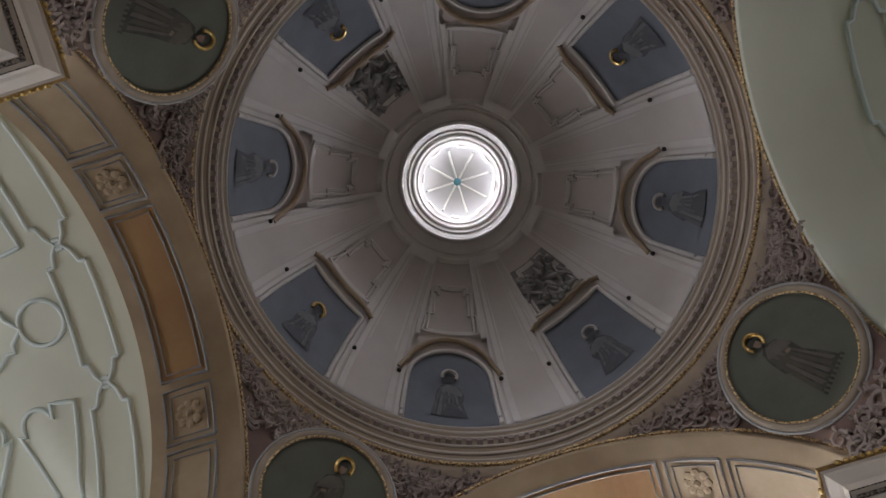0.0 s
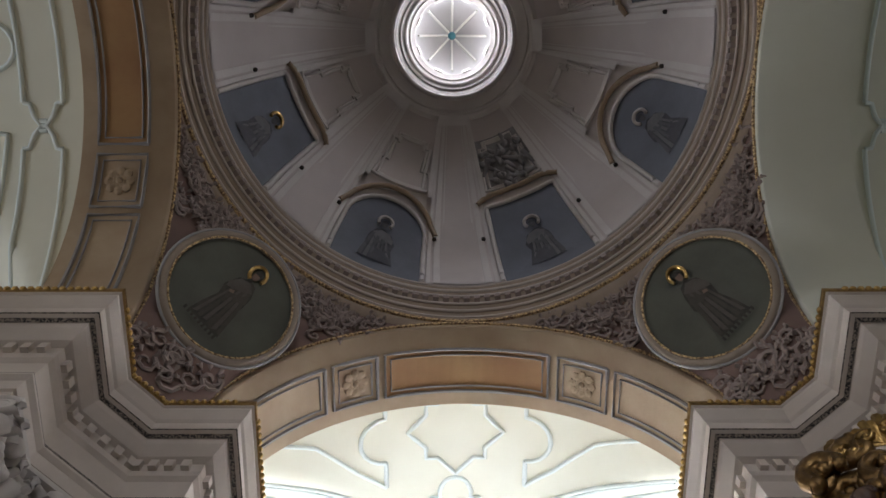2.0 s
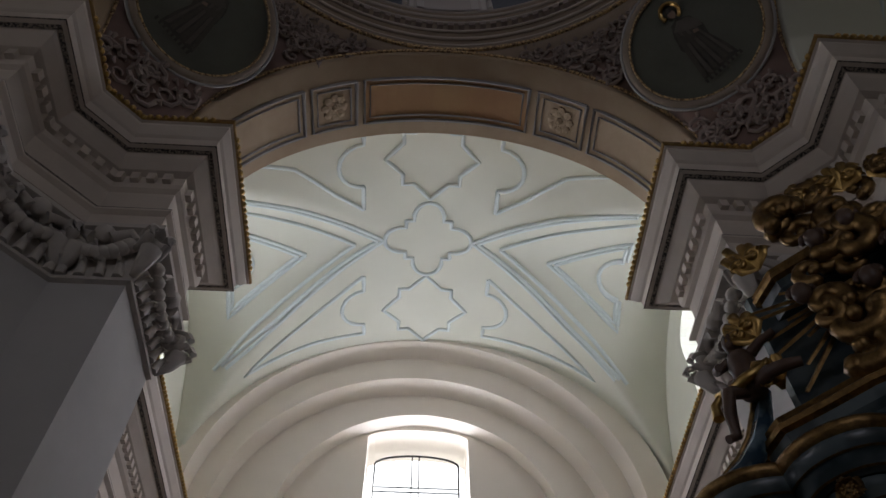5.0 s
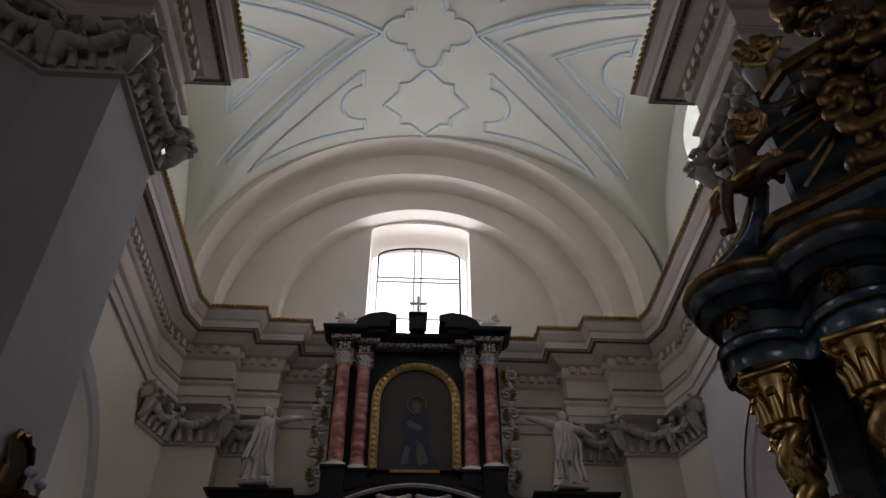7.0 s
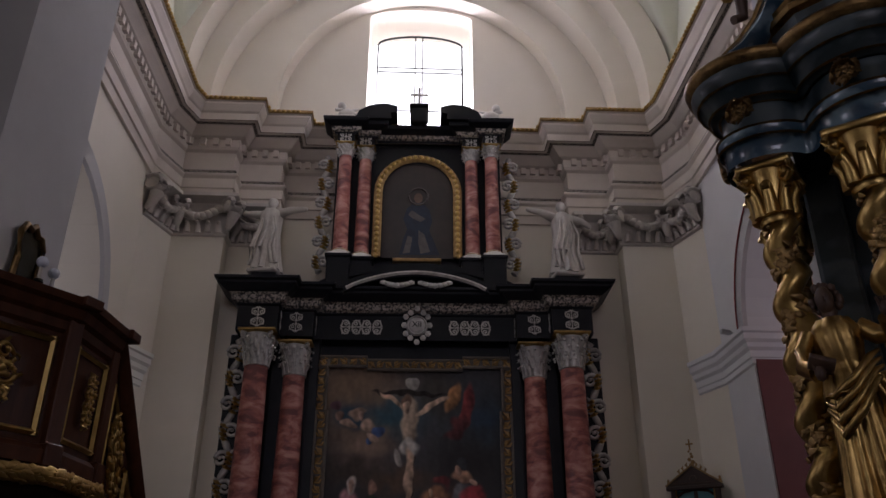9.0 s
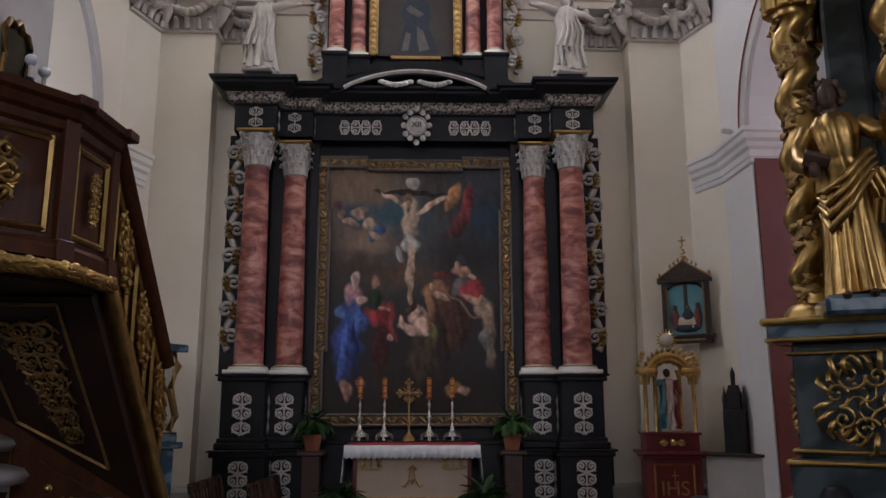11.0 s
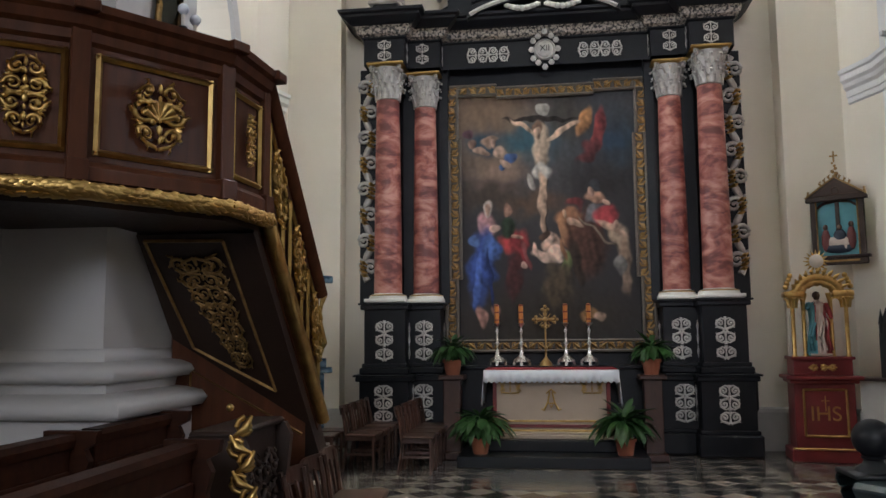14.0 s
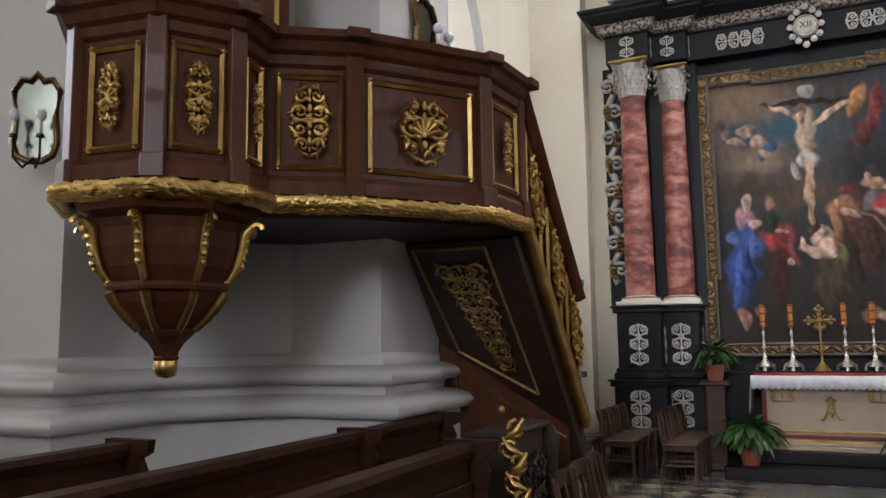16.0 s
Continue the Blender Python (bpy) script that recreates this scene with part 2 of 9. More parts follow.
BULB = mat("milky_glass", (0.75, 0.78, 0.85), (0.7, 0.73, 0.8), 0.25, scale=4, bump=0.0)
TEAL = mat("teal_paint", (0.10, 0.32, 0.36), (0.07, 0.24, 0.29), 0.5, scale=6, bump=0.05)
REDC = mat("red_cloth", (0.36, 0.02, 0.03), (0.27, 0.014, 0.02), 0.8, scale=5, fine=120, bump=0.1)
ROBE = mat("red_robe", (0.30, 0.03, 0.03), (0.2, 0.02, 0.02), 0.5, scale=8, bump=0.1)
PALE = mat("pale_robe", (0.62, 0.52, 0.44), (0.5, 0.42, 0.36), 0.5, scale=8, bump=0.1)
PLASTIC = mat("grey_plastic", (0.55, 0.55, 0.55), None, 0.5, scale=5, bump=0.02)

# ---- mesh helpers ----


def finish(name, bm, material, smooth=False):
    bmesh.ops.recalc_face_normals(bm, faces=bm.faces[:])
    me = bpy.data.meshes.new(name)
    bm.to_mesh(me)
    bm.free()
    me.materials.append(material)
    if smooth:
        for p in me.polygons:
            p.use_smooth = True
        me.set_sharp_from_angle(angle=radians(66))
    return me


def part(name, bm, material, parent=None, label="", smooth=False):
    ob = new(name, finish(name, bm, material, smooth))
    if parent is not None:
        ob.parent = parent
    return tagged(ob, label)


def thing(name, label, category, m=None, group="", kind=""):
    ob = new(name)
    ob.empty_display_size = 0.1
    if m is not None:
        ob.matrix_world = m
    return tagged(ob, label, category, group, kind)


def shell(name, bm, material, smooth=False, label="", category=""):
    return tagged(part(name, bm, material, None, label, smooth), "", category, "", "structure")


def box(bm, x0, x1, y0, y1, z0, z1, bevel=0.0):
    vs = [bm.verts.new((x, y, z)) for z in (z0, z1) for y in (y0, y1) for x in (x0, x1)]
    fs = [bm.faces.new([vs[i] for i in f]) for f in ((0, 2, 3, 1), (4, 5, 7, 6), (0, 1, 5, 4), (2, 6, 7, 3), (0, 4, 6, 2), (1, 3, 7, 5))]
    if bevel:
        es = list({e for f in fs for e in f.edges})
        bmesh.ops.bevel(bm, geom=es, offset=bevel, segments=1, affect="EDGES", profile=0.5)
    return bm


def nb():
    return bmesh.new()


def grid(bm, rows, closed=False):
    """Quads between rows of points."""
    vr = [[bm.verts.new(p) for p in r] for r in rows]
    for a, b in zip(vr, vr[1:]):
        k = len(a)
        for i in range(k if closed else k - 1):
            j = (i + 1) % k
            bm.faces.new((a[i], a[j], b[j], b[i]))
    return vr


def bm_rows(rows):
    bm = nb()
    grid(bm, rows)
    return bm


def lathe(bm, prof, seg=24, at=(0, 0, 0), a0=0.0, a1=2 * math.pi, wob=None):
    full = abs(a1 - a0 - 2 * math.pi) < 1e-6
    k = seg if full else seg + 1
    rows = []
    for r, z in prof:
        row = []
        for i in range(k):
            a = a0 + (a1 - a0) * i / seg
            rr = r * (wob(a, z) if wob else 1)
            row.append((at[0] + rr * math.cos(a), at[1] + rr * math.sin(a), at[2] + z))
        rows.append(row)
    vr = grid(bm, rows, full)
    for row, (r, z) in ((vr[0], prof[0]), (vr[-1], prof[-1])):
        if full and r > 1e-4:
            bm.faces.new(row)
    return bm


def tube(bm, pts, rad, seg=6, flat=1.0, up=(0, 0, 1)):
    """A tube along points; rad is a number or a function of 0..1."""
    pts = [Vector(p) for p in pts]
    rows, ref = [], Vector(up)
    for i, p in enumerate(pts):
        d = (pts[min(i + 1, len(pts) - 1)] - pts[max(i - 1, 0)]).normalized()
        s = d.cross(ref)
        if s.length < 1e-3:
            s = d.cross(Vector((1, 0.01, 0)))
        s.normalize()
        n = s.cross(d)
        r = rad(i / (len(pts) - 1)) if callable(rad) else rad
        rows.append([p + s * (r * math.cos(a)) + n * (r * flat * math.sin(a)) for a in [2 * math.pi * k / seg for k in range(seg)]])
    vr = grid(bm, rows, True)
    bm.faces.new(vr[0][::-1])
    bm.faces.new(vr[-1])
    return bm


def ball(bm, c, r, seg=10, sq=(1, 1, 1)):
    rows = []
    for j in range(seg // 2 + 1):
        b = -math.pi / 2 + math.pi * j / (seg // 2)
        rows.append([(c[0] + sq[0] * r * math.cos(b) * math.cos(2 * math.pi * i / seg), c[1] + sq[1] * r * math.cos(b) * math.sin(2 * math.pi * i / seg), c[2] + sq[2] * r * math.sin(b)) for i in range(seg)])
    grid(bm, rows, True)
    return bm


def sweep(bm, path, prof, closed=False):
    """A moulding along a plan path; prof: offset to the left of the way, and height."""
    P = [Vector((p[0], p[1])) for p in path]
    k = len(P)
    rows = []
    for i in range(k):
        a = P[i - 1] if (closed or i) else None
        b = P[(i + 1) % k] if (closed or i < k - 1) else None
        d0 = (P[i] - a).normalized() if a is not None else None
        d1 = (b - P[i]).normalized() if b is not None else None
        d0, d1 = d0 or d1, d1 or d0
        n0, n1 = Vector((-d0.y, d0.x)), Vector((-d1.y, d1.x))
        m = n0 + n1
        m = m / max(0.35, m.dot(n0))
        rows.append([(P[i].x + m.x * o, P[i].y + m.y * o, z) for o, z in prof])
    if closed:
        rows.append(rows[0])
    grid(bm, rows)
    return bm


def prism(bm, poly, y0, y1):
    """A polygon in x and z, thick along y."""
    a = [bm.verts.new((x, y0, z)) for x, z in poly]
    b = [bm.verts.new((x, y1, z)) for x, z in poly]
    bm.faces.new(a)
    bm.faces.new(b[::-1])
    k = len(poly)
    for i in range(k):
        bm.faces.new((a[i], b[i], b[(i + 1) % k], a[(i + 1) % k]))
    return bm


def spiral(cx, cz, r, turns, a0, sgn=1, n=14, y=0.0):
    out = []
    for i in range(n):
        t = i / (n - 1)
        a = a0 + sgn * turns * 2 * math.pi * t
        rr = r * (1 - 0.82 * t)
        out.append((cx + rr * math.cos(a), y, cz + rr * math.sin(a)))
    return out


def leafy(bm, w, h, seed=1, thick=0.012, count=5, depth=0.02, centre=True):
    """Carved C and S scrolls, alike on both sides, about w wide and h high, in the x z plane, proud towards -y."""
    rnd = random.Random(seed)
    step = h / count
    r0 = min(w * 0.25, step * 0.5)
    for s in (-1, 1):
        for i in range(count):
            z = -h / 2 + step * (i + 0.5)
            r = r0 * rnd_range(rnd, 0.88, 1.08)
            cx = s * (w / 2 - r)
            up = 1 if i % 2 else -1
            a0 = math.pi / 2 * up if s > 0 else math.pi / 2 * up
            pts = spiral(cx, z, r, 1.35, a0, -up * s, 18, -depth * 0.6)
            # tail from the middle to the scroll's start
            tail = [(s * w * 0.03, -depth * 0.3, z + up * step * 0.62), (s * w * 0.10, -depth * 0.6, z + up * min(step * 0.58, r * 1.25))]
            tube(bm, tail + pts, lambda t: thick * (0.75 + 0.5 * math.sin(math.pi * min(1, t * 1.6)) - 0.25 * t), 6)
            ball(bm, (pts[-1][0], -depth, pts[-1][2]), thick * 1.35, 6)
            # short leaves on the scroll's back
            for q in (0.15, 0.45, 0.8):
                b = a0 - up * s * q * math.pi * 1.1
                d = Vector((math.cos(b), 0, math.sin(b)))
                o = Vector((cx, -depth * 0.5, z)) + d * r * 0.95
                n = Vector((-d.z, 0, d.x)) * (up * s)
                e = o + d * thick * 2.6 + n * thick * 2.0
                e.x = max(-w * 0.56, min(w * 0.56, e.x))
                tube(bm, [o, (o + e) / 2 + d * thick * 0.6 - Vector((0, depth * 0.4, 0)), e], lambda t: thick * (0.95 - 0.75 * t), 5)
    if centre:
        for i in range(count * 2):
            z = -h / 2 + h * (i + 0.5) / (count * 2)
            ball(bm, (0, -depth * 0.7, z), thick * (1.5 if i % 2 else 1.0), 6, (0.9, 0.7, 1.5))
    return bm


def rnd_range(r, a, b):
    return a + (b - a) * r.random()


def put(bm, m):
    bmesh.ops.transform(bm, matrix=m, verts=bm.verts[:])
    return bm


# ---- shell: walls, piers, entablature ----


def quarter():
    """Plan of the pier between two arms, about the crossing's centre."""
    return [(-4.40, 5.55), (-3.0, 5.55), (-3.0, 4.35), (-3.7, 4.35), (-4.35, 3.7), (-4.35, 3.0), (-5.55, 3.0), (-5.55, 4.40)]


def turned(p, k):
    for _ in range(k):
        p = [(-y, x) for x, y in p]
    return p


def at_centre(p):
    return [(x + CX, y + CY) for x, y in p]


BACK = [(4.40, 10.80), (4.15, 11.55), (3.3, 11.55), (3.3, 11.9), (2.55, 11.9), (2.55, 12.25), (-2.55, 12.25), (-2.55, 11.9), (-3.3, 11.9), (-3.3, 11.55), (-4.15, 11.55), (-4.40, 10.80)]
ENT = [(0.0, 8.22), (0.05, 8.22), (0.05, 8.38), (0.08, 8.39), (0.08, 8.56), (0.13, 8.60), (0.13, 8.63), (0.02, 8.74), (0.02, 9.10), (0.07, 9.14), (0.09, 9.19), (0.09, 9.33), (0.17, 9.36), (0.27, 9.46), (0.30, 9.50), (0.40, 9.52), (0.41, 9.66), (0.44, 9.69), (0.50, 9.80), (0.50, 9.84), (0.53, 9.85), (0.53, ZC), (-0.3, ZC + 0.02)]
WALLP = [(0.0, 0.0), (0.0, 8.24), (-0.35, 8.24), (-0.35, 0.0), (0.0, 0.0)]
PIERNAMES = ("pier_north_west", "pier_south_west", "pier_south_east", "pier_north_east")
pier_paths = [at_centre(turned(quarter(), k)) for k in range(4)]
for k in range(4):
    path = pier_paths[k]
    bm = nb()
    vs = [bm.verts.new((x, y, 0.0)) for x, y in path] 
    top = [bm.verts.new((x, y, 8.24)) for x, y in path]
    for i in range(len(path) - 1):
        bm.faces.new((vs[i], vs[i + 1], top[i + 1], top[i]))
    out = at_centre(turned([(-5.55, 5.55)], k))[0]
    lo, hi = bm.verts.new((*out, 0.0)), bm.verts.new((*out, 8.24))
    bm.faces.new((vs[-1], lo, hi, top[-1]))
    bm.faces.new((lo, vs[0], top[0], hi))
    pier = shell(PIERNAMES[k], bm, GREY, label="tall grey plastered pier under the dome", category="pier")
    # moulded base
    bm = nb()
    sweep(bm, path, [(0.0, 1.62), (0.025, 1.60), (0.025, 1.54), (0.09, 1.53), (0.15, 1.50), (0.17, 1.46), (0.14, 1.42), (0.07, 1.41), (0.06, 1.35), (0.13, 1.34), (0.22, 1.31), (0.25, 1.26), (0.22, 1.21), (0.16, 1.205), (0.16, 0.92), (0.25, 0.90), (0.25, 0.0)][::-1])
    part("base_moulding", bm, GREY, pier, "grey stone base moulding", True)

# entablature right round
ring = []
for k in range(4):
    q = turned(quarter(), k)
    if k == 0:
        ring += q
        ring += [(-19.6, 4.40), (-19.6, -4.40)]
    elif k == 1:
        ring += q
        ring += [(-4.40, -19.6), (4.40, -19.6)]
    elif k == 2:
        ring += q
        ring += [(19.6, -4.40), (19.6, 4.40)]
    else:
        ring += q
        ring += BACK
ring = at_centre(ring)
bm = nb()
sweep(bm, ring, ENT, True)
entab = shell("entablature", bm, CORN, label="stepped plaster entablature with deep cornice", category="cornice")
bm = nb()
sweep(bm, ring, [(0.525, 9.85), (0.55, 9.865), (0.555, 9.89), (0.55, 9.915), (0.525, 9.925)], True)
gilt_edge = part("gilt_bead", bm, DULLG, entab, "gilt beaded edge")
bm = nb()
for a, b in zip(ring, ring[1:] + ring[:1]):
    a, b = Vector(a), Vector(b)
    L = (b - a).length
    if min((a - Vector((CX, 5))).length, (b - Vector((CX, 5))).length) > 11 or L < 0.2:
        continue
    d = (b - a) / L
    nrm = Vector((-d.y, d.x))
    ea, eb = a + nrm * 0.555 - d * 0.35, b + nrm * 0.555 + d * 0.35
    k = int((eb - ea).length / 0.085)
    for i in range(k):
        c = ea.lerp(eb, (i + 0.5) / k)
        ball(bm, (c.x, c.y, 9.885), 0.034, 6, (1 + 0.25 * abs(d.x), 1 + 0.25 * abs(d.y), 0.9))
tagged(part("beads", bm, GOLD, gilt_edge, "row of gilt egg-shaped beads", True), kind="stuff")
bm = nb()
sweep(bm, ring, [(0.13, 8.635), (0.10, 8.655), (0.07, 8.735), (0.02, 8.745)], True)
part("stencil_band", bm, PATT, entab, "dark stencilled band")
bm = nb()
sweep(bm, ring, [(0.415, 9.525), (0.33, 9.505), (0.31, 9.497)], True)
part("soffit_band", bm, PATT, entab, "dark stencilled band")
# dentils along the near part of the ring
bm = nb()
for a, b in zip(ring, ring[1:] + ring[:1]):
    a, b = Vector(a), Vector(b)
    L = (b - a).length
    if min((a - Vector((CX, 5))).length, (b - Vector((CX, 5))).length) > 11 or L < 0.2:
        continue
    d = (b - a) / L
    nrm = Vector((-d.y, d.x))
    k = max(1, int(L / 0.17))
    for i in range(k):
        c = a + d * (L * (i + 0.5) / k)
        for o0, o1, z0, z1, hw in ((0.06, 0.155, 9.20, 9.325, 0.045),):
            q = [c + d * sx * hw + nrm * o for o in (o0, o1) for sx in (-1, 1)]
            vs = [bm.verts.new((p.x, p.y, z)) for z in (z0, z1) for p in q]
            for f in ((0, 2, 3, 1), (4, 5, 7, 6), (0, 1, 5, 4), (2, 6, 7, 3), (0, 4, 6, 2), (1, 3, 7, 5)):
                bm.faces.new([vs[i] for i in f])
tagged(part("dentils", bm, CORN, entab, "row of small plaster dentils"), kind="stuff")


def arch_pts(cy, half, spring, n=20, rise=None):
    r = rise or half
    return [(cy + half * math.cos(math.pi * i / n), spring + r * math.sin(math.pi * i / n)) for i in range(n + 1)]


def arch_wall(name, u, thick, y0, y1, z1, cy, half, spring, material, side, label):
    """A wall at x = u with one arched opening through it."""
    bm = nb()
    A = [(cy + half, 0.0)] + arch_pts(cy, half, spring) + [(cy - half, 0.0)]
    for xx in (u, u + side * thick):
        av = [bm.verts.new((xx, y, z)) for y, z in A]
        ov = []
        for y, z in A:
            if z <= 0:
                ov.append((y1 if y > cy else y0, 0.0))
            elif z <= spring + 1e-6:
                ov.append((y1 if y > cy else y0, z))
            else:
                t = (y - (cy - half)) / (2 * half)
                ov.append((y0 + (y1 - y0) * t, z1))
        ov = [bm.verts.new((xx, y, z)) for y, z in ov]
        c1, c0 = bm.verts.new((xx, y1, z1)), bm.verts.new((xx, y0, z1))
        for i in range(len(A) - 1):
            if i == 1:
                bm.faces.new((av[i], av[i + 1], ov[i + 1], c1, ov[i]))
            elif i == len(A) - 3:
                bm.faces.new((av[i], av[i + 1], ov[i + 1], c0, ov[i]))
            else:
                bm.faces.new((av[i], av[i + 1], ov[i + 1], ov[i]))
    rows = [[(u, y, z), (u + side * thick, y, z)] for y, z in A]
    grid(bm, rows)
    return shell(name, bm, material, label=label, category="wall")


AY = 8.4                     # middle of the altar arm's bay
for s, nm in ((-1, "wall_west"), (1, "wall_east")):
    w = arch_wall(nm, CX + s * 4.40, 0.7, CY + 5.55, CY + 10.80, 8.24, AY, 1.70, 5.35, WALLC if s < 0 else PALEW, s, "plastered side wall with a tall arched opening")
    bm = nb()
    for r0, pr in ((1.70, 0.06), (1.86, 0.035)):
        rows = []
        for y, z in [(AY + r0, 5.35)] + arch_pts(AY, r0, 5.35, 24) + [(AY - r0, 5.35)]:
            rr = (r0 + 0.12) / r0
            rows.append([(CX + s * (4.40 + 0.002), AY + (y - AY) * 1.0, z), (CX + s * (4.40 - pr), y, z), (CX + s * (4.40 - pr), AY + (y - AY) * rr, 5.35 + (z - 5.35) * rr), (CX + s * 4.402, AY + (y - AY) * rr, 5.35 + (z - 5.35) * rr)])
        grid(bm, rows)
    part("archivolt", bm, GREY, w, "moulded arch surround")
    for e in (-1, 1):
        bm = nb()
        yy = AY + e * 1.70
        imp = [(0.0, 4.93), (0.03, 4.95), (0.03, 5.02), (0.05, 5.03), (0.05, 5.12), (0.09, 5.16), (0.10, 5.22), (0.14, 5.26), (0.14, 5.34), (0.17, 5.36), (0.17, 5.42), (0.0, 5.43)]
        pth = ([(CX + s * 4.20, CY + 11.40), (CX + s * 4.40, CY + 10.80)] if e > 0 else [(CX + s * 4.40, yy - 0.9)]) + [(CX + s * 4.40, yy), (CX + s * 5.1, yy)]
        if s * e > 0:
            pth = pth[::-1]
        sweep(bm, pth if s > 0 else pth, [(o, z) for o, z in imp])
        part("impost", bm, WHITE if s < 0 else PALEW, w, "moulded impost of the arch")
    # the chapel behind the opening, closed
    bm = nb()
    x0, x1 = sorted((CX + s * 5.1, CX + s * 8.0))
    box(bm, x0, x1, AY - 2.1, AY + 2.1, -0.0, 7.6)
    face = min(bm.faces, key=lambda f: s * f.calc_center_median().x)
    bm.faces.remove(face)
    shell("wall_chapel_" + ("west" if s < 0 else "east"), bm, WHITE if s < 0 else SALMON, label="plain plastered wall of a side chapel", category="wall")
    bm = nb()
    if s > 0:
        box(bm, CX + 4.42, CX + 5.08, AY + 1.66, AY + 1.698, 0.0, 5.0)
        part("jamb_panel", bm, MAROON, w, "maroon painted jamb")

# end wall of the altar arm, stepped with pilasters, up to the entablature
bm = nb()
pth = at_centre(BACK)
sweep(bm, pth, [(0.0, 0.0), (0.0, 8.24), (-0.35, 8.24), (-0.35, 0.0)])
shell("wall_north", bm, WALLC, label="cream plastered end wall with shallow pilasters", category="wall")
bm = nb()
sweep(bm, pth, [(0.08, 0.0), (0.08, 0.55), (0.05, 0.6), (0.0, 0.62)])
shell("baseboard", bm, STONE, label="low grey plinth along the wall", category="plinth")

# the other arms, plain and closed
def plain_arm(k, name):
    bm = nb()
    for p, q in (((-4.4, 5.55), (-4.4, 19.6)), ((-4.4, 19.6), (4.4, 19.6)), ((4.4, 19.6), (4.4, 5.55))):
        a, b = at_centre(turned([p, q], k))
        vs = [bm.verts.new(v) for v in ((*a, 0), (*b, 0), (*b, 8.24), (*a, 8.24))]
        bm.faces.new(vs)
    ob = shell(name, bm, WALLC, label="plain plastered nave wall", category="wall")
    mod = ob.modifiers.new("thickness", "SOLIDIFY")
    mod.thickness, mod.offset = 0.3, 0
    return ob


plain_arm(1, "wall_left_arm")
plain_arm(2, "wall_nave")
plain_arm(3, "wall_right_arm")

# ---- vaults ----
R4 = 4.42


def barrel(u):
    return ZC + 4.25 * math.sqrt(max(0.0, 1 - (u / R4) ** 2))


def vault(u, v):
    """Height of the cross vault: u across the arm, v along it from the bay's middle."""
    H = 4.25 - 1.0 * (abs(u) / R4) ** 1.5
    side = ZC + H * math.sqrt(max(0.0, 1 - (v / 2.72) ** 2)) if abs(v) < 2.72 else 0
    return max(barrel(u), side)


def vault_mesh(name, k, yc, y0, y1, plain=False, label="white plastered vault with moulded panels"):
    bm = nb()
    rows = []
    nu, nv = 64, 60
    for j in range(nv + 1):
        v = y0 + (y1 - y0) * j / nv - yc
        row = []
        for i in range(nu + 1):
            u = -R4 * math.cos(math.pi * i / nu)
            z = barrel(u) if plain else vault(u, v)
            row.append((*at_centre(turned([(u, v + yc)], k))[0], z))
        rows.append(row)
    grid(bm, rows)
    return shell(name, bm, CREAM, True, label, "ceiling")


def closed(seq):
    return list(seq) + [seq[0]]


def arc(cx, cy, r, a0, a1, n=10):
    return [(cx + r * math.cos(radians(a0 + (a1 - a0) * i / n)), cy + r * math.sin(radians(a0 + (a1 - a0) * i / n))) for i in range(n + 1)]


def star(cx, cy, r, q=0.62):
    """A diamond laid over a square: four long points and four corners."""
    a, b = r * q, r * (1 - q)
    out = []
    for k in range(4):
        ca, sa = math.cos(math.pi / 2 * k), math.sin(math.pi / 2 * k)
        out += [(cx + x * ca - y * sa, cy + x * sa + y * ca) for x, y in ((0, r), (-b, a), (-a, a), (-a, b))]
    return closed(out)


def quatrefoil(cx, cy, r):
    out = []
    for q in range(4):
        a = 90 * q
        ca, sa = math.cos(radians(a)), math.sin(radians(a))
        loc = arc(0, r * 0.68, r * 0.32, 0, 180, 8)
        loc = [(0.52 * r, 0.36 * r), (0.52 * r, 0.52 * r), (0.34 * r, 0.52 * r), (0.34 * r, 0.68 * r)][1:] + loc[1:-1] + [(-0.34 * r, 0.68 * r), (-0.34 * r, 0.52 * r), (-0.52 * r, 0.52 * r)]
        out += [(cx + x * ca - y * sa, cy + x * sa + y * ca) for x, y in loc]
    return closed(out)


